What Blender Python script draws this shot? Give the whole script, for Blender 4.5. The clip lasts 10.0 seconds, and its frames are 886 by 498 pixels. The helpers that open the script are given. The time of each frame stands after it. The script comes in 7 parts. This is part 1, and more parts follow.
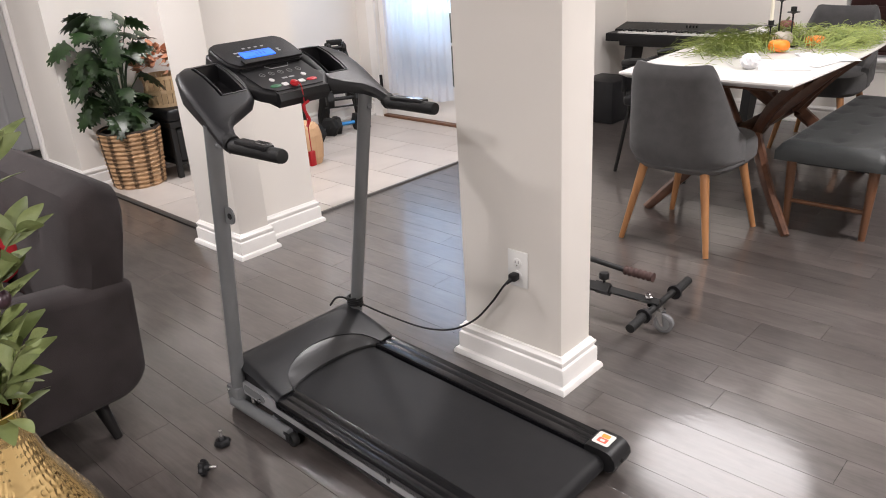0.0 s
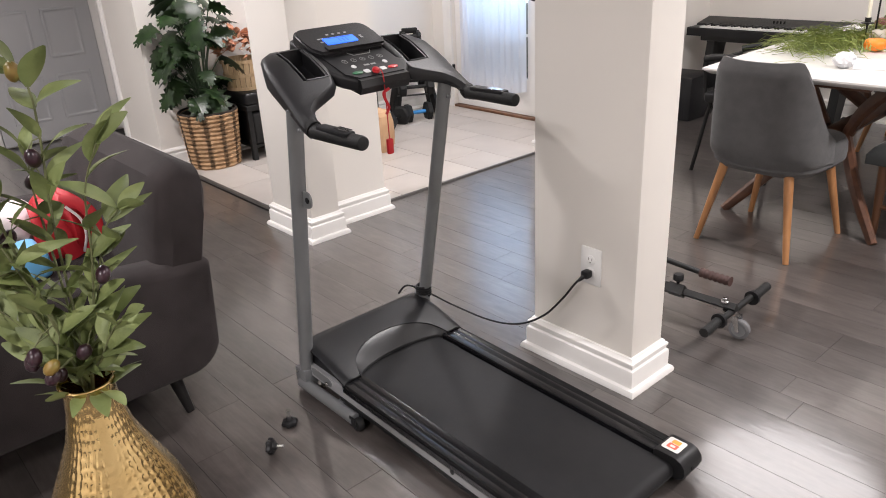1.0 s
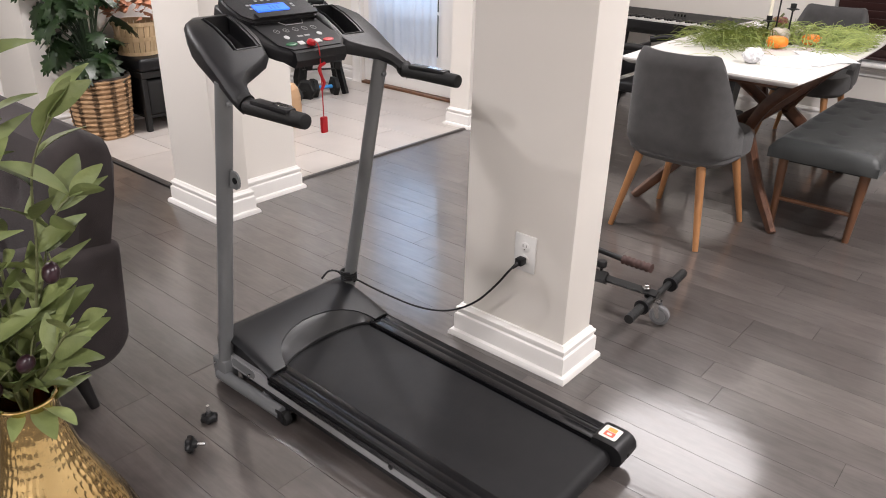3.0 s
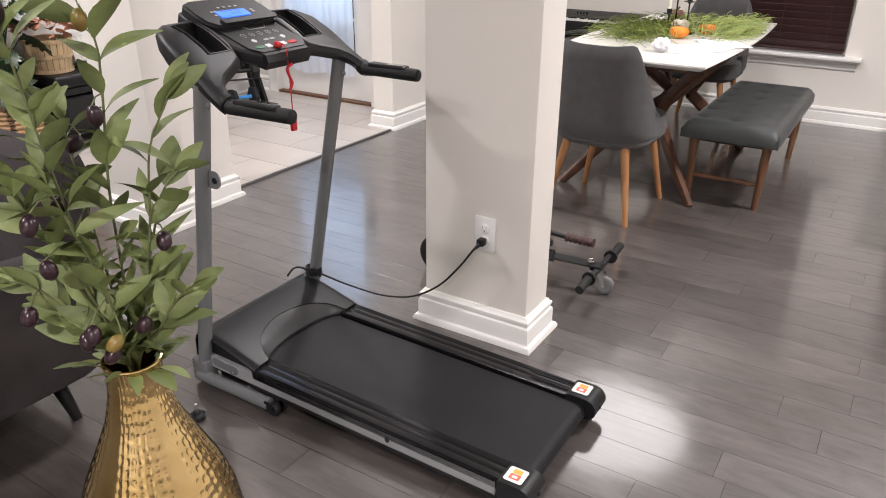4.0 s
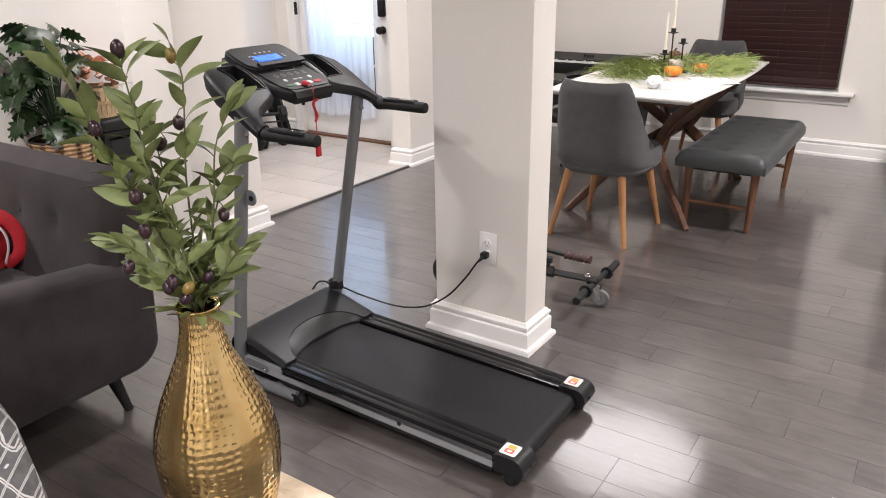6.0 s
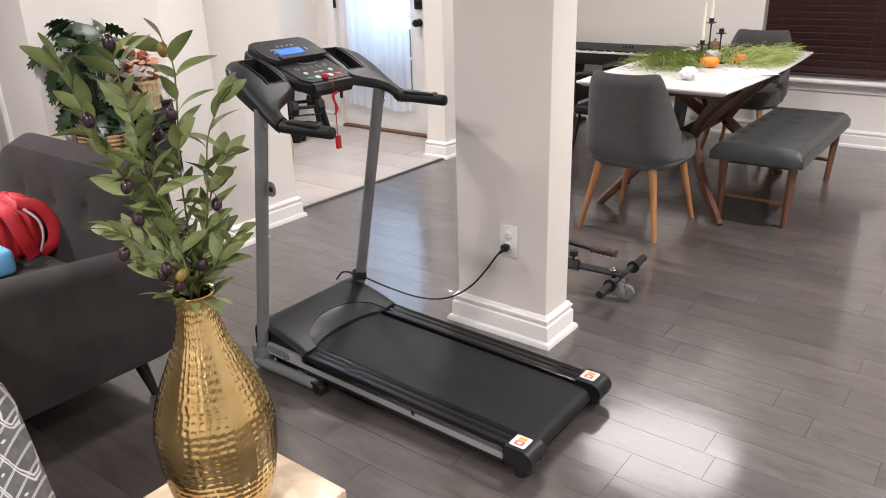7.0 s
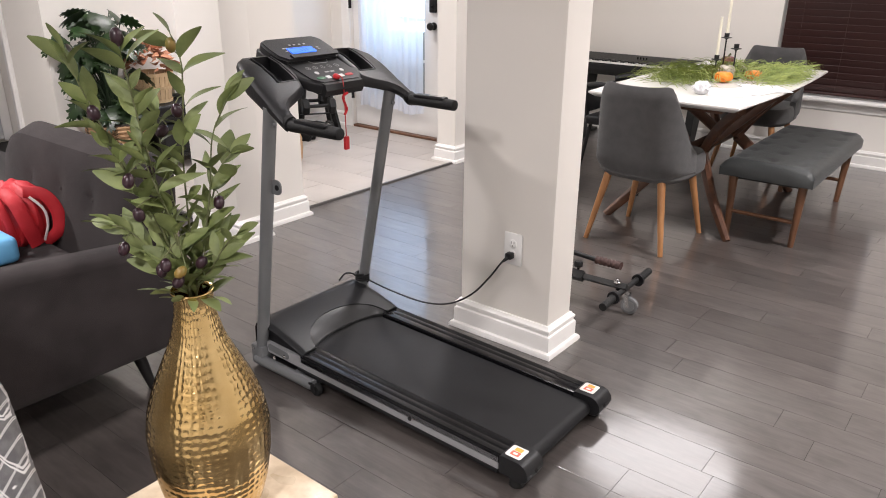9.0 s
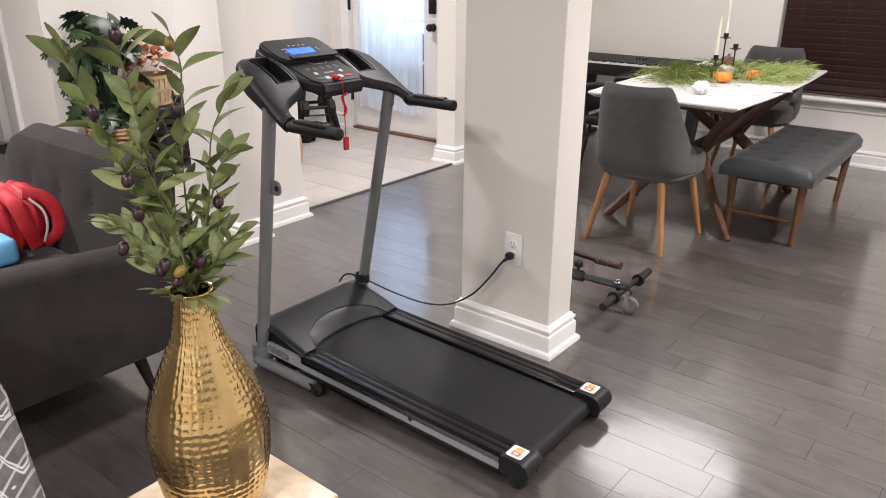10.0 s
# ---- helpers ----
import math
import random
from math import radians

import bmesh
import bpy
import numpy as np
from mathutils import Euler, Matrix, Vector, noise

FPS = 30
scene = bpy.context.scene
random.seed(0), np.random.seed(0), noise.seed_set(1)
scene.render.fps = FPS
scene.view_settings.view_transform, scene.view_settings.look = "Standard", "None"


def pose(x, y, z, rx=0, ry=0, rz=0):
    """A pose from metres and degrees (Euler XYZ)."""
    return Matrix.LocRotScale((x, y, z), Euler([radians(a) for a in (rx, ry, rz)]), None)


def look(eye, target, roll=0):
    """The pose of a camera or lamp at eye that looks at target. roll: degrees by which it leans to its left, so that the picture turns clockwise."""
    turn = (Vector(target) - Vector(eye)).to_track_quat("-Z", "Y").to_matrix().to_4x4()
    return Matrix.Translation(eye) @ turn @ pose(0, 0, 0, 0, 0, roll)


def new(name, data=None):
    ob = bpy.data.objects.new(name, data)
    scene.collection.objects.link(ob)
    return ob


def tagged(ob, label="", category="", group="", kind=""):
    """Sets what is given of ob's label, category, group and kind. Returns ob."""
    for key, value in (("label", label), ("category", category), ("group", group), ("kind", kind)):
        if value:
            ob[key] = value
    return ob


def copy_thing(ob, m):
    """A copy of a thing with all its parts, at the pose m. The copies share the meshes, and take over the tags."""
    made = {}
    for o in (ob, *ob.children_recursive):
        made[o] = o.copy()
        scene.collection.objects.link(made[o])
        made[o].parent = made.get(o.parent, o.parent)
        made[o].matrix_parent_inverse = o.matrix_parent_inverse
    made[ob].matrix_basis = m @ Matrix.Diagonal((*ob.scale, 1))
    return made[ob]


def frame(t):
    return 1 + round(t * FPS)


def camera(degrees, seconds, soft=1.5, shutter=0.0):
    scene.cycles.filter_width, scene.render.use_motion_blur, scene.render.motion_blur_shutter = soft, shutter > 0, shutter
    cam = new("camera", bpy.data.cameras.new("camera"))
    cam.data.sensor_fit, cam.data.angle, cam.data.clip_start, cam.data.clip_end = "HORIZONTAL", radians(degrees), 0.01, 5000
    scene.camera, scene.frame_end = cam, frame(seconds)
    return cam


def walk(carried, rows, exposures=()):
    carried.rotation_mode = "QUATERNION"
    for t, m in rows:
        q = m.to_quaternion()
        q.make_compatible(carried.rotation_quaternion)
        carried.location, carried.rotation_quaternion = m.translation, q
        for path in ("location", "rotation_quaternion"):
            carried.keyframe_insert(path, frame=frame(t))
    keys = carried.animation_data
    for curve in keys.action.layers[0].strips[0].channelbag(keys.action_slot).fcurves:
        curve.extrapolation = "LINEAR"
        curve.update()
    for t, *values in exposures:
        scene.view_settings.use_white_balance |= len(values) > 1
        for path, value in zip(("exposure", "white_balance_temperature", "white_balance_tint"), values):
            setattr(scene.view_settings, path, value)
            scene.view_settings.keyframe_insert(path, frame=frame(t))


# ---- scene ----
cam = camera(62.2, 10.0, 1.0)
PATH = [
    (0, (1.105, -1.643, 1.361), (-0.178, -0.321, 0.582), -3.7),
    (0.5, (1.077, -1.654, 1.368), (-0.263, -0.396, 0.578), -1.9),
    (1, (1.069, -1.658, 1.36), (-0.323, -0.461, 0.567), -3.1),
    (1.5, (1.07, -1.644, 1.367), (-0.32, -0.44, 0.581), -4.6),
    (2, (1.058, -1.636, 1.363), (-0.302, -0.405, 0.565), -3.5),
    (2.5, (1.03, -1.647, 1.358), (-0.259, -0.36, 0.535), -0.9),
    (3, (0.916, -1.694, 1.35), (-0.244, -0.305, 0.499), 1.5),
    (3.2, (0.843, -1.723, 1.344), (-0.239, -0.279, 0.481), 2.6),
    (4.3, (0.875, -2.026, 1.341), (-0.06, -0.454, 0.531), -0.2),
    (4.5, (0.885, -2.098, 1.359), (-0.027, -0.506, 0.562), -0.2),
    (5, (0.907, -2.189, 1.355), (0.07, -0.544, 0.584), 0.1),
    (5.5, (0.969, -2.204, 1.363), (0.066, -0.58, 0.623), -0.6),
    (5.7, (1.021, -2.188, 1.361), (0.052, -0.593, 0.641), -0.7),
    (6.8, (1.149, -2.109, 1.356), (0.019, -0.637, 0.611), -1.6),
    (7, (1.164, -2.109, 1.357), (0.021, -0.641, 0.623), -1.7),
    (7.5, (1.175, -2.109, 1.359), (0.007, -0.654, 0.639), -1.3),
    (8, (1.173, -2.099, 1.353), (0.004, -0.648, 0.626), -0.5),
    (8.5, (1.164, -2.098, 1.35), (0.001, -0.645, 0.618), 0.1),
    (9, (1.16, -2.094, 1.359), (0.003, -0.634, 0.634), 0.5),
    (9.5, (1.161, -2.101, 1.361), (0.003, -0.638, 0.641), 0.5),
    (10, (1.161, -2.094, 1.354), (0.002, -0.632, 0.633), 0.3),
]
walk(cam, [(t, look(eye, target, roll)) for t, eye, target, roll in PATH])

# ---- world and lights ----
world = bpy.data.worlds.new("world")
scene.world = world
world.use_nodes = True
_wn = world.node_tree.nodes
_sky = _wn.new("ShaderNodeTexSky")
_sky.sky_type = "NISHITA"
_sky.sun_disc = False
_sky.sun_elevation, _sky.sun_rotation = radians(35), radians(200)
world.node_tree.links.new(_sky.outputs[0], _wn["Background"].inputs[0])
_wn["Background"].inputs[1].default_value = 0.10
scene.view_settings.exposure = 0.07

CEILING = 2.62
# out of view: first placed from a cast shadow, the others added to brighten
CANS = [(1.2, -3.3, 65), (1.9, -0.9, 28), (-0.9, -2.6, 28), (-2.6, -1.3, 64), (-3.0, 1.30, 24), (-1.0, 1.0, 30), (1.55, 1.5, 90)]
WARM = (1.0, 0.947, 0.955)


def area_lamp(name, m, size, power, colour, shape="DISK", size_y=None, spread=180):
    data = bpy.data.lights.new(name, "AREA")
    data.shape, data.size, data.energy, data.color = shape, size, power, colour
    data.spread = radians(spread)
    if size_y:
        data.size_y = size_y
    ob = new(name, data)
    ob.matrix_world = m
    return ob


for cx, cy, power in CANS:
    area_lamp("can_lamp", pose(cx, cy, CEILING - 0.02), 0.2, power, WARM, spread=150)
# wide dining light, out of view, added for the glare on the floor
area_lamp("dining_lamp", pose(-0.6, 3.05, CEILING - 0.09), 1.25, 12, WARM)
# daylight through the glazed entry door
area_lamp("door_daylight", pose(-2.99, 2.72, 1.38, -90, 0, 0), 0.6, 13, (0.50, 0.71, 1.0), "RECTANGLE", 1.1)

# ---- materials ----


def material(name, colour, rough=0.5, metal=0.0, colour2=None, scale=8.0, bump=0.0, bump_scale=60.0, coat=0.0, rand=0.0, rough_var=0.0, sheen=0.0, stretch=None, detail=4.0):
    """A surface with colour variation at two scales, fine relief and optional change from piece to piece."""
    m = bpy.data.materials.new(name)
    m.use_nodes = True
    nt = m.node_tree
    b = nt.nodes["Principled BSDF"]
    b.inputs["Roughness"].default_value = rough
    b.inputs["Metallic"].default_value = metal
    b.inputs["Coat Weight"].default_value = coat
    b.inputs["Coat Roughness"].default_value = 0.12
    if sheen:
        b.inputs["Sheen Weight"].default_value = sheen
    tc = nt.nodes.new("ShaderNodeTexCoord")
    vec = tc.outputs["Object"]
    if stretch:
        mp = nt.nodes.new("ShaderNodeMapping")
        mp.inputs["Scale"].default_value = stretch
        nt.links.new(vec, mp.inputs["Vector"])
        vec = mp.outputs["Vector"]
    c2 = colour2 or tuple(c * 0.86 for c in colour)
    n1 = nt.nodes.new("ShaderNodeTexNoise")
    n1.inputs["Scale"].default_value = scale
    n1.inputs["Detail"].default_value = detail
    nt.links.new(vec, n1.inputs["Vector"])
    mix = nt.nodes.new("ShaderNodeMix")
    mix.data_type = "RGBA"
    mix.inputs[6].default_value = (*colour, 1)
    mix.inputs[7].default_value = (*c2, 1)
    ramp = nt.nodes.new("ShaderNodeMapRange")
    ramp.inputs[1].default_value, ramp.inputs[2].default_value = 0.35, 0.65
    nt.links.new(n1.outputs["Fac"], ramp.inputs[0])
    nt.links.new(ramp.outputs[0], mix.inputs[0])
    out = mix.outputs[2]
    if rand:
        oi = nt.nodes.new("ShaderNodeObjectInfo")
        geo = nt.nodes.new("ShaderNodeNewGeometry")
        add = nt.nodes.new("ShaderNodeMath")
        add.operation = "ADD"
        nt.links.new(oi.outputs["Random"], add.inputs[0])
        nt.links.new(geo.outputs["Random Per Island"], add.inputs[1])
        fr = nt.nodes.new("ShaderNodeMath")
        fr.operation = "FRACT"
        nt.links.new(add.outputs[0], fr.inputs[0])
        mr = nt.nodes.new("ShaderNodeMapRange")
        mr.inputs[3].default_value, mr.inputs[4].default_value = 1 - rand, 1 + rand
        nt.links.new(fr.outputs[0], mr.inputs[0])
        hs = nt.nodes.new("ShaderNodeHueSaturation")
        nt.links.new(mr.outputs[0], hs.inputs["Value"])
        nt.links.new(out, hs.inputs["Color"])
        out = hs.outputs[0]
    nt.links.new(out, b.inputs["Base Color"])
    if rough_var:
        n3 = nt.nodes.new("ShaderNodeTexNoise")
        n3.inputs["Scale"].default_value = scale * 0.4
        nt.links.new(vec, n3.inputs["Vector"])
        r3 = nt.nodes.new("ShaderNodeMapRange")
        r3.inputs[3].default_value, r3.inputs[4].default_value = rough - rough_var, rough + rough_var
        nt.links.new(n3.outputs["Fac"], r3.inputs[0])
        nt.links.new(r3.outputs[0], b.inputs["Roughness"])
    if bump:
        n2 = nt.nodes.new("ShaderNodeTexNoise")
        n2.inputs["Scale"].default_value = bump_scale
        n2.inputs["Detail"].default_value = 3
        nt.links.new(vec, n2.inputs["Vector"])
        bp = nt.nodes.new("ShaderNodeBump")
        bp.inputs["Strength"].default_value = bump
        bp.inputs["Distance"].default_value = 0.004
        nt.links.new(n2.outputs["Fac"], bp.inputs["Height"])
        nt.links.new(bp.outputs["Normal"], b.inputs["Normal"])
    return m


def emitter(name, colour, strength):
    m = bpy.data.materials.new(name)
    m.use_nodes = True
    b = m.node_tree.nodes["Principled BSDF"]
    b.inputs["Base Color"].default_value = (*[c * 0.5 for c in colour], 1)
    b.inputs["Emission Color"].default_value = (*colour, 1)
    b.inputs["Emission Strength"].default_value = strength
    return m


def plank_material():
    """Dark stained boards under a satin lacquer: grain along x, cloudy figure, a shade of its own for each board."""
    m = bpy.data.materials.new("dark_wood_floor")
    m.use_nodes = True
    nt = m.node_tree
    b = nt.nodes["Principled BSDF"]

    def node(kind, **values):
        n = nt.nodes.new(kind)
        for k, v in values.items():
            n.inputs[k].default_value = v
        return n

    tc = node("ShaderNodeTexCoord")
    oi = node("ShaderNodeObjectInfo")
    geo = node("ShaderNodeNewGeometry")
    rnd = node("ShaderNodeMath")
    nt.links.new(oi.outputs["Random"], rnd.inputs[0])
    nt.links.new(geo.outputs["Random Per Island"], rnd.inputs[1])
    shift = node("ShaderNodeVectorMath")
    shift.operation = "MULTIPLY_ADD"
    shift.inputs[1].default_value = (37.0, 23.0, 11.0)
    nt.links.new(rnd.outputs[0], shift.inputs[0])
    nt.links.new(tc.outputs["Object"], shift.inputs[2])

    def layer(stretch, scale, detail, lo, hi):
        mp = node("ShaderNodeMapping", Scale=stretch)
        nt.links.new(shift.outputs[0], mp.inputs["Vector"])
        n = node("ShaderNodeTexNoise", Scale=scale, Detail=detail, Roughness=0.6, Distortion=0.6)
        nt.links.new(mp.outputs[0], n.inputs["Vector"])
        r = node("ShaderNodeMapRange")
        r.inputs[1].default_value, r.inputs[2].default_value = lo, hi
        nt.links.new(n.outputs["Fac"], r.inputs[0])
        return r.outputs[0]

    grain = layer((1.0, 11.0, 1.0), 7.0, 6.0, 0.30, 0.70)
    cloud = layer((1.0, 2.2, 1.0), 6.0, 4.0, 0.32, 0.68)
    wave = layer((1.0, 3.0, 1.0), 5.0, 2.0, 0.0, 1.0)
    both = node("ShaderNodeMix")
    both.inputs[0].default_value = 0.55
    nt.links.new(grain, both.inputs[2])
    nt.links.new(cloud, both.inputs[3])
    mix = node("ShaderNodeMix")
    mix.data_type = "RGBA"
    mix.inputs[6].default_value = (0.036, 0.030, 0.028, 1)
    mix.inputs[7].default_value = (0.088, 0.075, 0.069, 1)
    nt.links.new(both.outputs[0], mix.inputs[0])
    fr = node("ShaderNodeMath")
    fr.operation = "FRACT"
    nt.links.new(rnd.outputs[0], fr.inputs[0])
    tone = node("ShaderNodeMapRange")
    tone.inputs[3].default_value, tone.inputs[4].default_value = 0.84, 1.16
    nt.links.new(fr.outputs[0], tone.inputs[0])
    hs = node("ShaderNodeHueSaturation")
    nt.links.new(tone.outputs[0], hs.inputs["Value"])
    nt.links.new(mix.outputs[2], hs.inputs["Color"])
    nt.links.new(hs.outputs[0], b.inputs["Base Color"])
    rough = node("ShaderNodeMapRange")
    rough.inputs[3].default_value, rough.inputs[4].default_value = 0.09, 0.16
    nt.links.new(cloud, rough.inputs[0])
    nt.links.new(rough.outputs[0], b.inputs["Coat Roughness"])
    bump = node("ShaderNodeBump", Strength=0.30, Distance=0.0011)
    nt.links.new(wave, bump.inputs["Height"])
    fine = node("ShaderNodeBump", Strength=0.04, Distance=0.0003)
    nt.links.new(grain, fine.inputs["Height"])
    nt.links.new(bump.outputs[0], fine.inputs["Normal"])
    nt.links.new(fine.outputs[0], b.inputs["Normal"])
    nt.links.new(fine.outputs[0], b.inputs["Coat Normal"])
    b.inputs["Roughness"].default_value = 0.42
    b.inputs["Specular IOR Level"].default_value = 0.5
    b.inputs["Coat Weight"].default_value = 1.0
    b.inputs["Coat IOR"].default_value = 1.75
    return m


def curtain_material():
    m = bpy.data.materials.new("sheer_curtain")
    m.use_nodes = True
    nt = m.node_tree
    nt.nodes.remove(nt.nodes["Principled BSDF"])
    d, tr, tp = (nt.nodes.new(k) for k in ("ShaderNodeBsdfDiffuse", "ShaderNodeBsdfTranslucent", "ShaderNodeBsdfTransparent"))
    d.inputs[0].default_value = (0.8, 0.82, 0.86, 1)
    tr.inputs[0].default_value = (0.85, 0.88, 0.95, 1)
    m1, m2 = nt.nodes.new("ShaderNodeMixShader"), nt.nodes.new("ShaderNodeMixShader")
    m1.inputs[0].default_value, m2.inputs[0].default_value = 0.6, 0.10
    nt.links.new(d.outputs[0], m1.inputs[1])
    nt.links.new(tr.outputs[0], m1.inputs[2])
    nt.links.new(m1.outputs[0], m2.inputs[1])
    nt.links.new(tp.outputs[0], m2.inputs[2])
    nt.links.new(m2.outputs[0], nt.nodes["Material Output"].inputs[0])
    return m


def pattern_material():
    """Grey upholstery with a woven white lattice and dashes."""
    m = material("patterned_fabric", (0.15, 0.147, 0.15), 0.9, 0, (0.105, 0.103, 0.107), 60, 0.4, 300)
    nt = m.node_tree
    b = nt.nodes["Principled BSDF"]
    tc = nt.nodes.new("ShaderNodeTexCoord")
    sx = nt.nodes.new("ShaderNodeSeparateXYZ")
    nz = nt.nodes.new("ShaderNodeTexNoise")
    nz.inputs["Scale"].default_value = 60
    vm = nt.nodes.new("ShaderNodeVectorMath")
    vm.operation = "MULTIPLY_ADD"
    vm.inputs[1].default_value = (0.003, 0.003, 0.003)
    nt.links.new(tc.outputs["Object"], nz.inputs["Vector"])
    nt.links.new(nz.outputs["Color"], vm.inputs[0])
    nt.links.new(tc.outputs["Object"], vm.inputs[2])
    nt.links.new(vm.outputs[0], sx.inputs[0])

    def op(kind, a, c):
        n = nt.nodes.new("ShaderNodeMath")
        n.operation = kind
        for i, v in enumerate((a, c)):
            if isinstance(v, (int, float)):
                n.inputs[i].default_value = v
            elif v is not None:
                nt.links.new(v, n.inputs[i])
        return n.outputs[0]

    u = op("ADD", sx.outputs[0], sx.outputs[1])
    w = sx.outputs[2]
    masks = []
    for sgn in (1, -1):
        q = op("ADD", op("MULTIPLY", u, 34.0), op("MULTIPLY", w, 26.0 * sgn))
        off = op("ABSOLUTE", op("SUBTRACT", op("FRACT", q, None), 0.5), None)
        masks.append(op("LESS_THAN", op("ABSOLUTE", op("SUBTRACT", off, 0.050), None), 0.030))
    du = op("ABSOLUTE", op("SUBTRACT", op("FRACT", op("MULTIPLY", u, 34.0), None), 0.5), None)
    dw = op("ABSOLUTE", op("SUBTRACT", op("FRACT", op("MULTIPLY", w, 26.0), None), 0.5), None)
    dash = op("LESS_THAN", op("ADD", du, op("MULTIPLY", dw, 1.6)), 0.11)
    mask = op("MAXIMUM", op("MAXIMUM", masks[0], masks[1]), dash)
    mix = nt.nodes.new("ShaderNodeMix")
    mix.data_type = "RGBA"
    nt.links.new(mask, mix.inputs[0])
    old = b.inputs["Base Color"].links[0].from_socket
    nt.links.new(old, mix.inputs[6])
    mix.inputs[7].default_value = (0.62, 0.61, 0.6, 1)
    nt.links.new(mix.outputs[2], b.inputs["Base Color"])
    return m


WALL = material("wall_paint", (0.772, 0.736, 0.686), 0.62, 0, (0.752, 0.716, 0.668), 1.2, 0.05, 220)
TRIM = material("white_trim_paint", (0.79, 0.77, 0.745), 0.35, 0, (0.76, 0.74, 0.715), 2, 0.03, 90)
CEIL = material("ceiling_paint", (0.82, 0.81, 0.79), 0.8, 0, None, 1, 0.05, 150)
WOOD_FLOOR = plank_material()
GROUT = material("dark_joint", (0.012, 0.011, 0.010), 0.9)
TILE = material("beige_tile", (0.45, 0.41, 0.375), 0.33, 0, (0.395, 0.36, 0.33), 3, 0.04, 30, 0, 0.04, 0.06)
TILE_GROUT = material("tile_grout", (0.33, 0.30, 0.275), 0.9, 0, None, 40, 0.2, 200)
THRESH = material("dark_threshold", (0.05, 0.045, 0.042), 0.4, 0, None, 20)
GREY_DOOR = material("grey_door_paint", (0.42, 0.42, 0.43), 0.45, 0, (0.39, 0.39, 0.40), 2, 0.03, 90)
BLACK = material("black_plastic", (0.011, 0.011, 0.012), 0.42, 0, (0.008, 0.008, 0.009), 14, 0.12, 420, 0, 0, 0.06)
BLACK_SOFT = material("black_rubber", (0.009, 0.009, 0.009), 0.62, 0, None, 30, 0.3, 500)
CONSOLE = material("charcoal_console_plastic", (0.014, 0.014, 0.016), 0.45, 0, (0.011, 0.011, 0.012), 10, 0.15, 500, 0, 0, 0.05)
PANEL = material("console_panel", (0.022, 0.022, 0.024), 0.35, 0, None, 6)
GREYSTEEL = material("grey_painted_steel", (0.20, 0.205, 0.21), 0.38, 0.25, (0.175, 0.18, 0.185), 6, 0.04, 200, 0, 0, 0.05)
SILVER = material("silver_rail_paint", (0.42, 0.42, 0.43), 0.36, 0.35, (0.37, 0.37, 0.38), 6, 0.04, 200)
HOOD = material("satin_hood_plastic", (0.009, 0.0093, 0.0105), 0.38, 0, (0.007, 0.0073, 0.0085), 8, 0.1, 500, 0, 0, 0.05)
HOOD_GREY = material("grey_hood_arc", (0.042, 0.043, 0.045), 0.30, 0.0, None, 8, 0.05, 300)
BELT = material("running_belt", (0.011, 0.011, 0.012), 0.55, 0, (0.009, 0.009, 0.010), 30, 0.25, 700)
STRIP = material("foot_strip_plastic", (0.006, 0.006, 0.007), 0.2, 0, None, 10, 0.03, 200, 0, 0, 0.03)
CHROME = material("polished_steel", (0.7, 0.7, 0.7), 0.15, 1.0)
RED = material("red_plastic", (0.55, 0.012, 0.02), 0.35, 0, None, 10)
GREEN_B = material("green_button", (0.02, 0.15, 0.06), 0.4)
WHITE_B = material("white_button", (0.75, 0.75, 0.75), 0.45)
ICON = material("pale_print", (0.45, 0.45, 0.45), 0.5)
SLOT_DARK = material("slot_dark", (0.12, 0.10, 0.10), 0.6)
LCD = emitter("blue_display", (0.03, 0.16, 0.95), 1.5)
LCD_DARK = emitter("blue_display_digits", (0.02, 0.07, 0.55), 0.7)
STK_W = material("sticker_white", (0.8, 0.78, 0.74), 0.4)
STK_O = material("sticker_orange", (0.85, 0.42, 0.07), 0.4)
STK_R = material("sticker_red", (0.75, 0.16, 0.10), 0.4)
SOFA = material("charcoal_sofa_fabric", (0.037, 0.0305, 0.0305), 0.95, 0, (0.025, 0.0205, 0.0205), 7, 0.35, 420, 0, 0, 0, 0.05)
DARKLEG = material("black_stained_leg", (0.012, 0.011, 0.011), 0.35)
CHAIR_F = material("grey_chair_fabric", (0.074, 0.072, 0.072), 0.9, 0, (0.062, 0.061, 0.061), 20, 0.3, 500, 0, 0, 0, 0.1)
BENCH_F = material("slate_bench_fabric", (0.024, 0.027, 0.027), 0.5, 0, (0.016, 0.018, 0.018), 9, 0.3, 350, 0, 0, 0, 0.1)
OAK = material("honey_wood", (0.36, 0.17, 0.065), 0.42, 0, (0.27, 0.12, 0.045), 6, 0.12, 60, 0, 0.06, 0, 0, (5, 5, 0.7))
WALNUT = material("walnut_wood", (0.12, 0.052, 0.028), 0.4, 0, (0.075, 0.032, 0.018), 6, 0.12, 60, 0, 0.06, 0, 0, (4, 1.0, 4))
BENCH_WOOD = material("brown_bench_wood", (0.155, 0.068, 0.032), 0.42, 0, (0.10, 0.043, 0.02), 6, 0.12, 60, 0, 0.05, 0, 0, (5, 5, 0.7))
TABLE_TOP = material("white_stone_top", (0.69, 0.67, 0.645), 0.22, 0, (0.66, 0.64, 0.615), 4, 0.0)
MARBLE = material("cream_marble", (0.70, 0.58, 0.43), 0.28, 0, (0.50, 0.38, 0.25), 22, 0.05, 60, 0, 0, 0.05, 0, None, 8)
GOLD = material("hammered_gold", (0.68, 0.50, 0.24), 0.16, 1.0, (0.54, 0.37, 0.15), 12, 0.2, 90, 0, 0, 0.06)
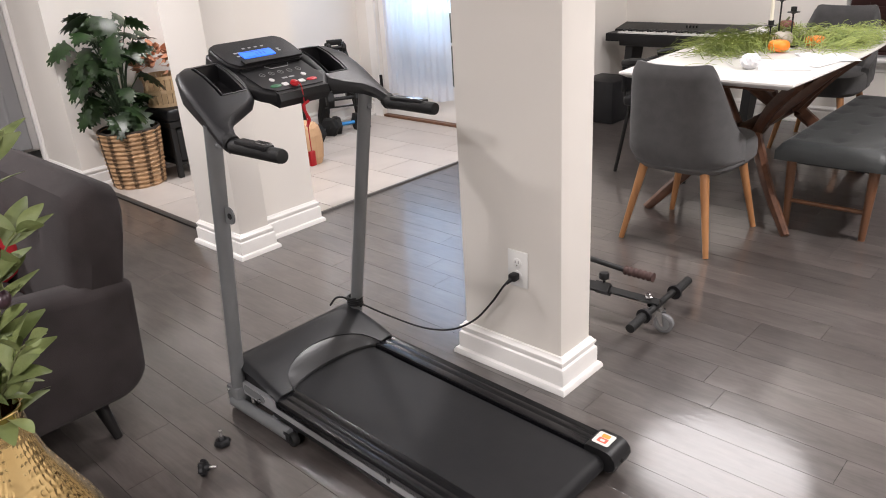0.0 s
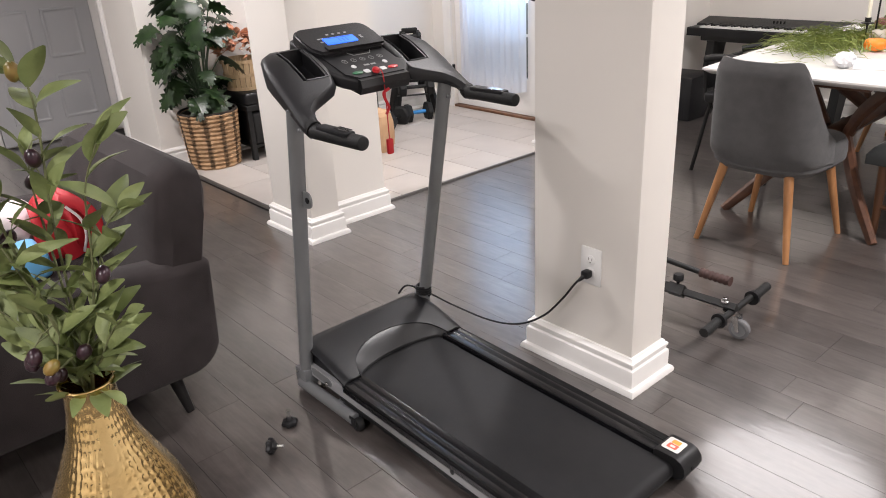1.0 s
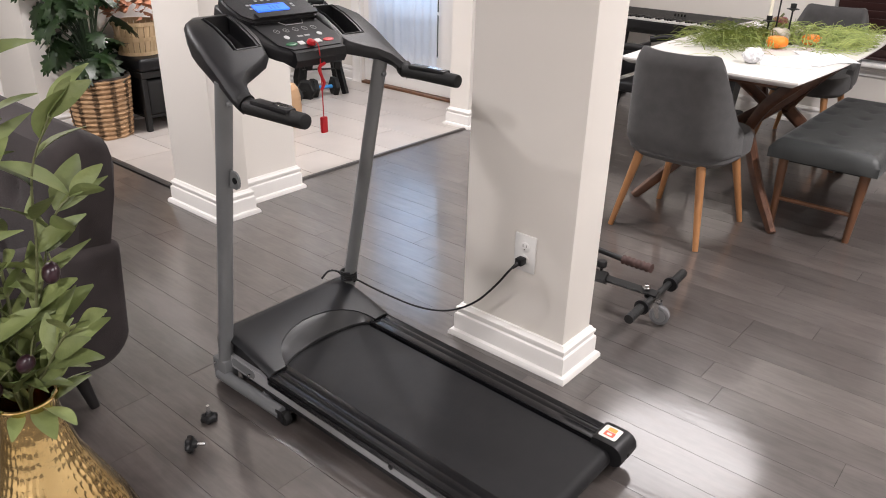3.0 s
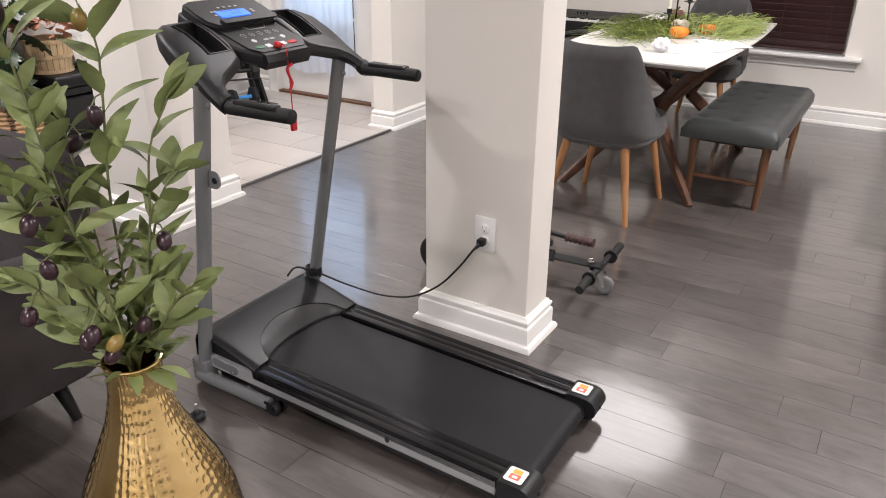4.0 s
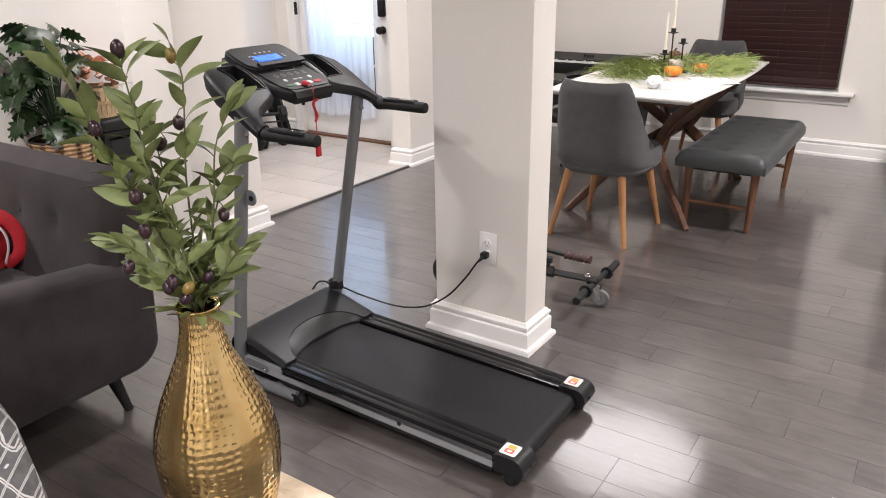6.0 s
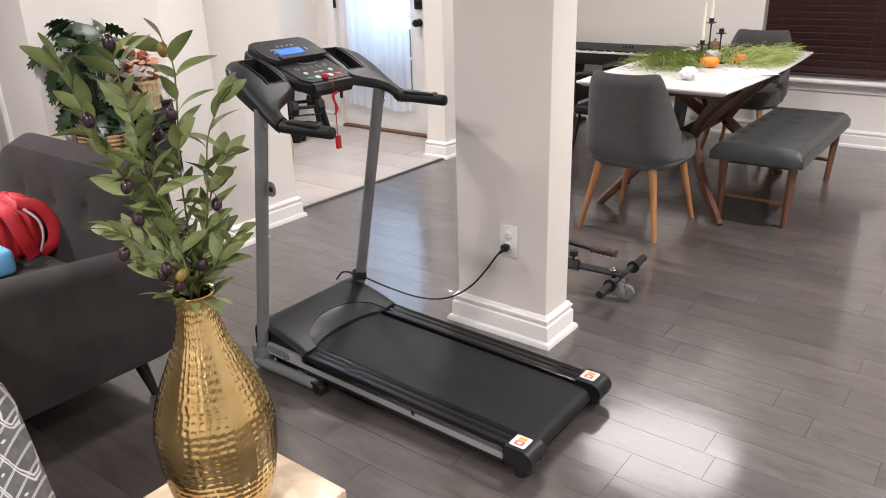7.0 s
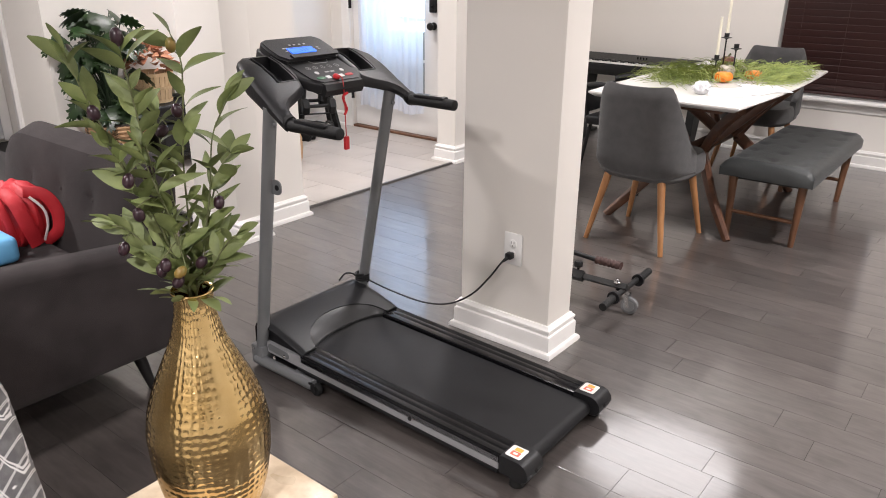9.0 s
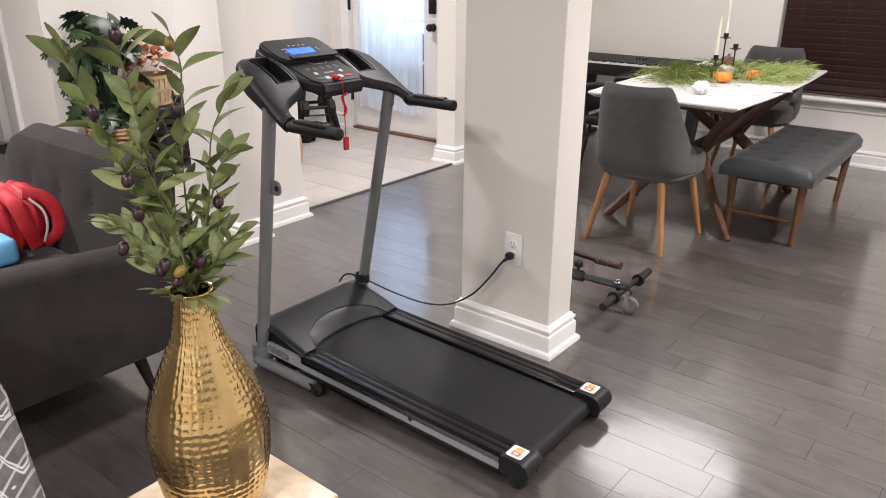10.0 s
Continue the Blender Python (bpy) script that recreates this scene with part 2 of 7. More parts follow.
LEAF = material("olive_leaf", (0.18, 0.212, 0.074), 0.58, 0, (0.098, 0.13, 0.041), 18, 0.25, 120, 0, 0.25)
LEAF_BIG = material("dark_green_leaf", (0.024, 0.052, 0.014), 0.36, 0, (0.009, 0.022, 0.007), 14, 0.2, 120, 0, 0.3)
STEM = material("olive_stem", (0.12, 0.13, 0.055), 0.6, 0, None, 40)
STEM_D = material("dark_green_stem", (0.03, 0.06, 0.025), 0.5)
OLIVE_D = material("dark_olive", (0.016, 0.006, 0.011), 0.3, 0, (0.03, 0.008, 0.014), 60)
OLIVE_G = material("green_olive", (0.17, 0.14, 0.03), 0.35, 0, (0.22, 0.12, 0.025), 60)
RATTAN = material("woven_rattan", (0.42, 0.26, 0.135), 0.7, 0, (0.30, 0.175, 0.085), 30, 0.4, 200, 0, 0.15)
STITCH = material("dark_twine", (0.03, 0.022, 0.016), 0.9)
BUSHEL = material("pale_split_wood", (0.62, 0.46, 0.28), 0.7, 0, (0.52, 0.37, 0.21), 12, 0.2, 80, 0, 0.08, 0, 0, (6, 6, 0.6))
FLOWER = material("rust_flowers", (0.62, 0.32, 0.19), 0.8, 0, (0.46, 0.19, 0.11), 30, 0, 60, 0, 0.35)
ORANGE = material("orange_pumpkin", (0.85, 0.24, 0.015), 0.4, 0, (0.75, 0.19, 0.012), 20)
PUMP_G = material("mottled_gourd", (0.48, 0.43, 0.36), 0.5, 0, (0.20, 0.18, 0.13), 14)
PUMP_R = material("dark_red_pumpkin", (0.16, 0.03, 0.035), 0.45)
PUMP_W = material("white_pumpkin", (0.72, 0.70, 0.70), 0.6, 0, (0.6, 0.58, 0.58), 40)
GRASS = material("faux_grass", (0.25, 0.29, 0.07), 0.6, 0, (0.13, 0.18, 0.035), 20, 0, 60, 0, 0.3)
PAPER = material("white_paper", (0.64, 0.64, 0.65), 0.8, 0, (0.56, 0.56, 0.58), 40)
CANDLE = material("ivory_wax", (0.8, 0.76, 0.62), 0.5)
IRON = material("black_iron", (0.012, 0.012, 0.012), 0.5, 0.3)
BLIND = material("dark_wood_blind", (0.045, 0.018, 0.016), 0.4, 0, (0.03, 0.012, 0.011), 5, 0.05, 60, 0, 0.08, 0, 0, (0.4, 4, 4))
CAB = material("grey_wood_cabinet", (0.125, 0.112, 0.103), 0.5, 0, (0.10, 0.09, 0.082), 5, 0.1, 60, 0, 0, 0, 0, (0.5, 0.5, 4))
IVORY = material("white_keys", (0.8, 0.79, 0.77), 0.25)
BAG = material("kraft_paper", (0.52, 0.33, 0.19), 0.8, 0, (0.47, 0.29, 0.16), 10, 0.2, 60)
BACKPACK = material("red_nylon", (0.52, 0.02, 0.03), 0.6, 0, (0.42, 0.012, 0.02), 9, 0.3, 80)
BLUE = material("light_blue_plastic", (0.16, 0.45, 0.75), 0.4, 0, None, 6)
PINKWHITE = material("white_fleece", (0.74, 0.70, 0.68), 0.9, 0, (0.62, 0.5, 0.52), 9, 0.5, 60)
BLUE_GRIP = material("blue_rubber", (0.04, 0.25, 0.6), 0.5)
PATTERN = pattern_material()
CURTAIN = curtain_material()
PLATE = material("white_plastic_plate", (0.80, 0.79, 0.77), 0.3)
LAMP_FACE = emitter("lamp_lens", WARM, 3.0)
GRIP_BR = material("brown_grip", (0.05, 0.022, 0.018), 0.7)
WHEELCLEAR = material("grey_caster", (0.15, 0.15, 0.155), 0.25)
CASE = material("dark_case_shell", (0.008, 0.008, 0.009), 0.5, 0, None, 8, 0.1, 200)
PILLOW = material("printed_pillow", (0.68, 0.66, 0.62), 0.9, 0, (0.2, 0.2, 0.2), 16, 0.2, 80)
for _m, _s in ((BELT, 0.25), (STRIP, 0.28), (HOOD_GREY, 0.5), (CASE, 0.3), (PANEL, 0.3), (DARKLEG, 0.25), (HOOD, 0.32), (SOFA, 0.2), (CHAIR_F, 0.25), (BLACK_SOFT, 0.35), (BLACK, 0.3), (CONSOLE, 0.35)):
    _m.node_tree.nodes["Principled BSDF"].inputs["Specular IOR Level"].default_value = _s

GLASS = bpy.data.materials.new("clear_glass")
GLASS.use_nodes = True
_g = GLASS.node_tree.nodes["Principled BSDF"]
_g.inputs["Transmission Weight"].default_value, _g.inputs["Roughness"].default_value, _g.inputs["IOR"].default_value = 1.0, 0.0, 1.45

# ---- mesh tools ----


def part(name, bm, mat, parent=None, label="", m=None, smooth=True):
    """Link a bmesh as one mesh object under a thing (or alone)."""
    bmesh.ops.recalc_face_normals(bm, faces=bm.faces)
    me = bpy.data.meshes.new(name)
    bm.to_mesh(me)
    bm.free()
    me.materials.append(mat)
    if smooth:
        me.shade_smooth()
        me.set_sharp_from_angle(angle=radians(38))
    ob = new(name, me)
    if m is not None:
        ob.matrix_world = m
    if parent is not None:
        ob.parent = parent
    if label:
        ob["label"] = label
    return ob


def share(name, ob, m, parent=None):
    """Another object on the same mesh."""
    o = new(name, ob.data)
    o.matrix_world = m
    if parent is not None:
        o.parent = parent
    return o


def thing(name, label, category, m=None, group="", kind=""):
    e = new(name)
    e.empty_display_size = 0.1
    if m is not None:
        e.matrix_world = m
    return tagged(e, label, category, group, kind)


def B():
    return bmesh.new()


def box(bm, x0, x1, y0, y1, z0, z1, bevel=0.0, seg=2, m=None):
    vs = [bm.verts.new(v) for v in ((x0, y0, z0), (x1, y0, z0), (x1, y1, z0), (x0, y1, z0), (x0, y0, z1), (x1, y0, z1), (x1, y1, z1), (x0, y1, z1))]
    fs = [bm.faces.new([vs[i] for i in q]) for q in ((3, 2, 1, 0), (4, 5, 6, 7), (0, 1, 5, 4), (1, 2, 6, 5), (2, 3, 7, 6), (3, 0, 4, 7))]
    geom = vs
    if bevel:
        edges = list({e for f in fs for e in f.edges})
        r = bmesh.ops.bevel(bm, geom=edges, offset=bevel, segments=seg, affect="EDGES", profile=0.5)
        geom = list({v for f in r["faces"] for v in f.verts} | {v for v in vs if v.is_valid})
    if m is not None:
        bmesh.ops.transform(bm, matrix=m, verts=geom)
    return geom


def tube(bm, pts, r, n=10, flat=1.0, cap=True, up=None):
    """Sweep a round (or flattened) section along points; r is a number or one a point."""
    pts = [Vector(p) for p in pts]
    rs = r if isinstance(r, (list, tuple)) else [r] * len(pts)
    rings = []
    ref = Vector(up) if up else None
    prev = None
    for i, p in enumerate(pts):
        d = (pts[min(i + 1, len(pts) - 1)] - pts[max(i - 1, 0)]).normalized()
        if prev is None:
            a = ref if ref else (Vector((0, 0, 1)) if abs(d.z) < 0.9 else Vector((1, 0, 0)))
            side = d.cross(a).normalized()
        else:
            side = (prev - d * prev.dot(d)).normalized()
        prev = side
        nrm = side.cross(d).normalized()
        rings.append([bm.verts.new(p + (side * math.cos(t) * flat + nrm * math.sin(t)) * rs[i]) for t in (2 * math.pi * k / n for k in range(n))])
    for a, c in zip(rings, rings[1:]):
        for k in range(n):
            bm.faces.new((a[k], a[(k + 1) % n], c[(k + 1) % n], c[k]))
    if cap:
        bm.faces.new(rings[0][::-1])
        bm.faces.new(rings[-1])
    return rings


def curve_pts(ctrl, n=16):
    """Catmull-Rom through control points."""
    c = [Vector(p) for p in ctrl]
    c = [c[0] * 2 - c[1]] + c + [c[-1] * 2 - c[-2]]
    out = []
    segs = len(c) - 3
    for s in range(segs):
        p0, p1, p2, p3 = c[s:s + 4]
        k = max(2, n // segs)
        for i in range(k):
            t = i / k
            out.append(0.5 * (2 * p1 + (p2 - p0) * t + (2 * p0 - 5 * p1 + 4 * p2 - p3) * t * t + (3 * p1 - p0 - 3 * p2 + p3) * t ** 3))
    out.append(c[-2])
    return out


def lathe(bm, prof, n=32, m=None, cap=True):
    rings = [[bm.verts.new((r * math.cos(t), r * math.sin(t), z)) for t in (2 * math.pi * k / n for k in range(n))] for r, z in prof]
    for a, c in zip(rings, rings[1:]):
        for k in range(n):
            bm.faces.new((a[k], a[(k + 1) % n], c[(k + 1) % n], c[k]))
    if cap:
        bm.faces.new(rings[0][::-1])
        bm.faces.new(rings[-1])
    vs = [v for ring in rings for v in ring]
    if m is not None:
        bmesh.ops.transform(bm, matrix=m, verts=vs)
    return vs


def cyl(bm, p, q, r, n=16, r2=None):
    tube(bm, [p, q], [r, r if r2 is None else r2], n)


def loft(bm, rings, cap=True):
    vr = [[bm.verts.new(p) for p in ring] for ring in rings]
    n = len(vr[0])
    for a, c in zip(vr, vr[1:]):
        for k in range(n):
            bm.faces.new((a[k], a[(k + 1) % n], c[(k + 1) % n], c[k]))
    if cap:
        bm.faces.new(vr[0][::-1])
        bm.faces.new(vr[-1])
    return [v for ring in vr for v in ring]


def plate(bm, outer, holes, thick, m):
    """A flat plate with holes, its top in the plane z = 0 of m."""
    edges = []
    for loop in (outer, *holes):
        vs = [bm.verts.new((x, y, 0)) for x, y in loop]
        edges += [bm.edges.new((vs[i], vs[(i + 1) % len(vs)])) for i in range(len(vs))]
    r = bmesh.ops.triangle_fill(bm, use_beauty=True, edges=edges)
    faces = [g for g in r["geom"] if isinstance(g, bmesh.types.BMFace)]
    ex = bmesh.ops.extrude_face_region(bm, geom=faces)
    low = [g for g in ex["geom"] if isinstance(g, bmesh.types.BMVert)]
    bmesh.ops.translate(bm, verts=low, vec=(0, 0, -thick))
    bmesh.ops.transform(bm, matrix=m, verts=list(bm.verts))


def rounded(x0, x1, y0, y1, r, n=5):
    out = []
    for cx, cy, a in ((x1 - r, y1 - r, 0), (x0 + r, y1 - r, 90), (x0 + r, y0 + r, 180), (x1 - r, y0 + r, 270)):
        out += [(cx + r * math.cos(radians(a + 90 * k / n)), cy + r * math.sin(radians(a + 90 * k / n))) for k in range(n + 1)]
    return out


def moulding(bm, path, prof, closed=False):
    """Sweep a profile of (out, up) along a plan path, mitred; out is to the right of the way."""
    n = len(path)
    rings = []
    for i in range(n):
        p = Vector(path[i])
        dirs = []
        if closed or i > 0:
            dirs.append((p - Vector(path[i - 1])).normalized())
        if closed or i < n - 1:
            dirs.append((Vector(path[(i + 1) % n]) - p).normalized())
        nr = [Vector((d.y, -d.x)) for d in dirs]
        if len(nr) == 2:
            s = nr[0] + nr[1]
            mit = s / max(0.2, 1 + nr[0].dot(nr[1]))
        else:
            mit = nr[0]
        rings.append([bm.verts.new((p.x + mit.x * o, p.y + mit.y * o, z)) for o, z in prof])
    k = len(prof)
    for i in range(n if closed else n - 1):
        a, c = rings[i], rings[(i + 1) % n]
        for j in range(k - 1):
            bm.faces.new((a[j], c[j], c[j + 1], a[j + 1]))
    if not closed:
        for ring in (rings[0], rings[-1]):
            try:
                bm.faces.new(ring)
            except ValueError:
                pass


BASE_PROF = [(0.0, 0.0), (0.035, 0.0), (0.035, 0.01), (0.03, 0.019), (0.02, 0.023), (0.02, 0.0738), (0.0185, 0.081), (0.013, 0.0855), (0.013, 0.0927), (0.017, 0.0972), (0.017, 0.1062), (0.01, 0.1116), (0.006, 0.1188), (0.0, 0.1206)]


def baseboard(path, closed=False, parent=None):
    bm = B()
    moulding(bm, path, BASE_PROF, closed)
    ob = part("baseboard", bm, TRIM, parent)
    if parent is None:
        tagged(ob, "white painted moulded baseboard along the wall", "baseboard", kind="structure")
    return ob


# ---- structure ----
X0, X1, Y0, Y1 = -5.25, 3.0, -4.3, 3.88
WEST = -3.74          # face of the entry's west wall
DIN_W = -2.03         # face of the dining room's west wall
DOOR_Y = 2.50         # face of the entry door wall


def wall(name, x0, x1, y0, y1, z0=-0.02, z1=CEILING + 0.02, mat=WALL, label="smooth off-white painted wall"):
    bm = B()
    box(bm, x0, x1, y0, y1, z0, z1)
    return tagged(part(name, bm, mat, smooth=False), label, "wall", kind="structure")


bm = B()
box(bm, X0 - 0.6, X1 + 0.2, Y0 - 0.2, Y1 + 0.2, -0.12, -0.014)
floor = tagged(part("floor", bm, GROUT, smooth=False), "dark stained satin hardwood plank floor", "floor", kind="structure")
# ceiling is out of view, its height assumed; keeps the sky out
bm = B()
box(bm, X0 - 0.6, X1 + 0.2, Y0 - 0.2, Y1 + 0.4, CEILING, CEILING + 0.12)
tagged(part("ceiling", bm, CEIL, smooth=False), "flat white painted ceiling", "ceiling", kind="structure")

# south and east walls are unseen, added to close the room to light
wall("wall_south", X0 - 0.6, X1 + 0.12, Y0 - 0.12, Y0)
wall("wall_east", X1, X1 + 0.12, Y0, Y1 + 0.12)
# north wall of the dining side, with a window opening
WX0, WX1, WZ0, WZ1 = -0.41, 0.47, 0.47, 1.95
bm = B()
plate(bm, [(DIN_W - 0.14, -0.02), (X1 + 0.12, -0.02), (X1 + 0.12, CEILING + 0.02), (DIN_W - 0.14, CEILING + 0.02)], [[(WX0, WZ0), (WX1, WZ0), (WX1, WZ1), (WX0, WZ1)]], 0.14, Matrix.Translation((0, Y1, 0)) @ pose(0, 0, 0, 90, 0, 0))
tagged(part("wall_north", bm, WALL, smooth=False), "off-white painted wall with a window", "wall", kind="structure")
# dining west wall (between dining room and entry), ends as a pilaster
wall("wall_dining_west", DIN_W - 0.16, DIN_W, 2.06, Y1 + 0.14)
# entry door wall with the door opening
DX0, DX1, DZ = -3.50, -2.54, 2.05
bm = B()
plate(bm, [(WEST - 0.1, -0.02), (DIN_W - 0.16, -0.02), (DIN_W - 0.16, CEILING + 0.02), (WEST - 0.1, CEILING + 0.02)], [[(DX0, 0.0), (DX1, 0.0), (DX1, DZ), (DX0, DZ)]], 0.14, Matrix.Translation((0, DOOR_Y, 0)) @ pose(0, 0, 0, 90, 0, 0))
tagged(part("wall_entry_north", bm, WALL, smooth=False), "off-white painted wall round the front door", "wall", kind="structure")
wall("wall_entry_west", WEST - 0.62, WEST, 0.07, DOOR_Y + 0.14)
# west end: grey door wall
wall("wall_west", X0 - 0.14, X0, Y0, 0.9)
wall("wall_west_return", X0, WEST - 0.62, 0.35, 0.49)


def column(name, x0, x1, y0, y1, label):
    bm = B()
    box(bm, x0, x1, y0, y1, -0.02, CEILING + 0.02, 0.004, 2)
    ob = tagged(part(name, bm, WALL), label, "column", kind="structure")
    b = baseboard([(x0, y0), (x1, y0), (x1, y1), (x0, y1)], True, ob)
    return ob


column("column_1", -0.432, -0.035, 0.035, 0.198, "square off-white column with moulded base and outlet")
# entry pillar: pilaster and thinner stub behind it
bm = B()
box(bm, -2.225, -1.857, 0.035, 0.195, -0.02, CEILING + 0.02, 0.004, 2)
pilaster = tagged(part("column_2", bm, WALL), "off-white pilaster column with moulded white base", "column", kind="structure")
wall("wall_stub", -2.19, -1.962, 0.197, 0.56)
baseboard([(-1.962, 0.56), (-2.19, 0.56), (-2.19, 0.197), (-2.225, 0.195), (-2.225, 0.035), (-1.857, 0.035), (-1.857, 0.195), (-1.962, 0.197)], True)

baseboard([(DIN_W - 0.16, DOOR_Y - 0.0), (DIN_W - 0.16, 2.06), (DIN_W, 2.06), (DIN_W, Y1), (X1, Y1)])
baseboard([(WEST - 0.56, 0.07), (WEST, 0.07), (WEST, DOOR_Y), (DX0 - 0.09, DOOR_Y)])
# along the unseen east and south walls
baseboard([(X1, Y1), (X1, Y0), (X0, Y0)])

# ---- front door with curtain ----


def casing(name, x0, x1, z1, y, w=0.085):
    bm = B()
    prof = [(0, 0), (0, 0.018), (w * 0.3, 0.018), (w * 0.38, 0.012), (w * 0.8, 0.014), (w, 0.024), (w, 0)]
    for side in (-1, 1):
        xe = x0 if side < 0 else x1
        loft(bm, [[(xe + side * o, y - t, z) for o, t in prof] for z in (0, z1 + w)])
    loft(bm, [[(x, y - t, z1 + o) for o, t in prof] for x in (x0, x1)])
    return tagged(part(name, bm, TRIM), "white moulded door casing", "trim", kind="structure")


casing("trim", DX0, DX1, DZ, DOOR_Y)
front_door = thing("door_1", "white glazed front door behind a sheer curtain, closed", "door", kind="structure")
gx0, gx1, gz0, gz1 = DX0 + 0.17, DX1 - 0.17, 0.30, 1.90
bm = B()
plate(bm, [(DX0 + 0.004, 0.025), (DX1 - 0.004, 0.025), (DX1 - 0.004, DZ - 0.004), (DX0 + 0.004, DZ - 0.004)], [[(gx0, gz0), (gx1, gz0), (gx1, gz1), (gx0, gz1)]], 0.045, Matrix.Translation((0, DOOR_Y + 0.03, 0)) @ pose(0, 0, 0, 90, 0, 0))
part("door_leaf", bm, TRIM, front_door, smooth=False)
bm = B()
box(bm, gx0, gx1, DOOR_Y + 0.048, DOOR_Y + 0.054, gz0, gz1)
g = part("pane", bm, GLASS, front_door, "clear glass pane", smooth=False)
g.visible_shadow = False
for k in range(1, 5):
    bm = B()
    zz = gz0 + (gz1 - gz0) * k / 5
    box(bm, gx0, gx1, DOOR_Y + 0.040, DOOR_Y + 0.047, zz - 0.011, zz + 0.011, 0.003, 1)
    part("glazing_bar", bm, TRIM, front_door)
for k in (1, 2):
    bm = B()
    xx = gx0 + (gx1 - gx0) * k / 3
    box(bm, xx - 0.011, xx + 0.011, DOOR_Y + 0.0385, DOOR_Y + 0.0455, gz0, gz1, 0.003, 1)
    part("glazing_bar", bm, TRIM, front_door)
bm = B()
box(bm, DX0, DX1, DOOR_Y - 0.012, DOOR_Y + 0.12, 0.001, 0.022, 0.004, 1)
part("threshold", bm, BENCH_WOOD, front_door, "worn brown wooden threshold")
for z in (0.30, 1.05, 1.80):
    bm = B()
    cyl(bm, (DX0 + 0.0, DOOR_Y - 0.010, z - 0.05), (DX0 + 0.0, DOOR_Y - 0.010, z + 0.05), 0.009, 10)
    box(bm, DX0 - 0.014, DX0 + 0.016, DOOR_Y - 0.006, DOOR_Y - 0.001, z - 0.05, z + 0.05)
    part("hinge", bm, IRON, front_door, "black hinge")
bm = B()
lathe(bm, [(0.030, 0), (0.030, 0.006), (0.012, 0.010), (0.012, 0.03), (0.026, 0.036), (0.030, 0.05), (0.024, 0.063), (0.006, 0.066)], 20, pose(DX1 - 0.07, DOOR_Y + 0.028, 0.90, 90, 0, 0))
part("door_knob", bm, IRON, front_door, "matte black round knob")
bm = B()
box(bm, DX1 - 0.105, DX1 - 0.035, DOOR_Y + 0.002, DOOR_Y + 0.028, 1.0, 1.13, 0.012, 3)
cyl(bm, (DX1 - 0.07, DOOR_Y - 0.012, 1.045), (DX1 - 0.07, DOOR_Y + 0.01, 1.045), 0.012, 12)
part("smart_lock", bm, BLACK, front_door, "black keypad deadbolt")
# curtain, gathered in folds
bm = B()
cx0, cx1, nx, nz = DX0 + 0.10, DX1 - 0.15, 90, 14
grid = []
for j in range(nz + 1):
    zz = 0.20 + (1.98 - 0.20) * j / nz
    row = []
    for i in range(nx + 1):
        u = i / nx
        fold = 0.010 * math.sin(u * 58 + 0.9 * math.sin(u * 9)) + 0.006 * math.sin(u * 23 + j * 0.15)
        hem = 0.012 * math.sin(u * 14) if j == 0 else 0
        row.append(bm.verts.new((cx0 + (cx1 - cx0) * u, DOOR_Y - 0.012 + fold, zz + hem)))
    grid.append(row)
for j in range(nz):
    for i in range(nx):
        bm.faces.new((grid[j][i], grid[j][i + 1], grid[j + 1][i + 1], grid[j + 1][i]))
curtain = thing("curtain", "white sheer curtain hanging over the door glass", "curtain")
part("cloth", bm, CURTAIN, curtain)
bm = B()
cyl(bm, (cx0 - 0.03, DOOR_Y - 0.014, 1.985), (cx1 + 0.03, DOOR_Y - 0.014, 1.985), 0.006, 10)
part("rod", bm, CHROME, curtain)
for xx in (cx0 - 0.02, cx1 + 0.02):
    bm = B()
    box(bm, xx - 0.008, xx + 0.008, DOOR_Y - 0.016, DOOR_Y + 0.0275, 1.975, 1.995)
    part("rod_bracket", bm, CHROME, curtain)

# ---- grey interior door ----
bm = B()
grey_door = thing("door_2", "grey painted panelled interior door, closed", "door", kind="structure")
dy0, dy1 = -0.56, 0.27
box(bm, X0 + 0.002, X0 + 0.03, dy0, dy1, 0.012, 2.03, 0.003, 1)
part("door_leaf", bm, GREY_DOOR, grey_door)
for za, zb in ((0.16, 0.50), (0.62, 0.98), (1.1, 1.9)):
    for ya, yb in ((dy0 + 0.11, dy0 + 0.38), (dy0 + 0.47, dy1 - 0.10)):
        bm = B()
        prof = [(0, 0.0), (0.004, 0.006), (0.016, 0.008), (0.024, 0.002), (0.034, 0.002), (0.05, 0.006)]
        vr = [[(X0 + 0.03 + h, ya + o, za + o), (X0 + 0.03 + h, yb - o, za + o), (X0 + 0.03 + h, yb - o, zb - o), (X0 + 0.03 + h, ya + o, zb - o)] for o, h in prof]
        vr = [[Vector(p) for p in ring] for ring in vr]
        loft(bm, vr)
        part("panel", bm, GREY_DOOR, grey_door)
for ya, yb in ((dy0 - 0.085, dy0 - 0.003), (dy1 + 0.003, dy1 + 0.075)):
    bm = B()
    box(bm, X0 + 0.001, X0 + 0.022, ya, yb, 0, 2.06, 0.005, 2)
    tagged(part("trim", bm, TRIM), "white door casing", "trim", kind="structure")
bm = B()
prof = [(0, 0), (0, 0.012), (0.03, 0.016), (0.04, 0.024), (0.075, 0.026), (0.09, 0.014), (0.09, 0)]
xa = WEST - 0.62
loft(bm, [[(xa - 0.01 + o, 0.068 - t, z) for o, t in prof] for z in (0, 2.14)])
tagged(part("trim", bm, TRIM), "white moulded casing at the hall opening", "trim", kind="structure")

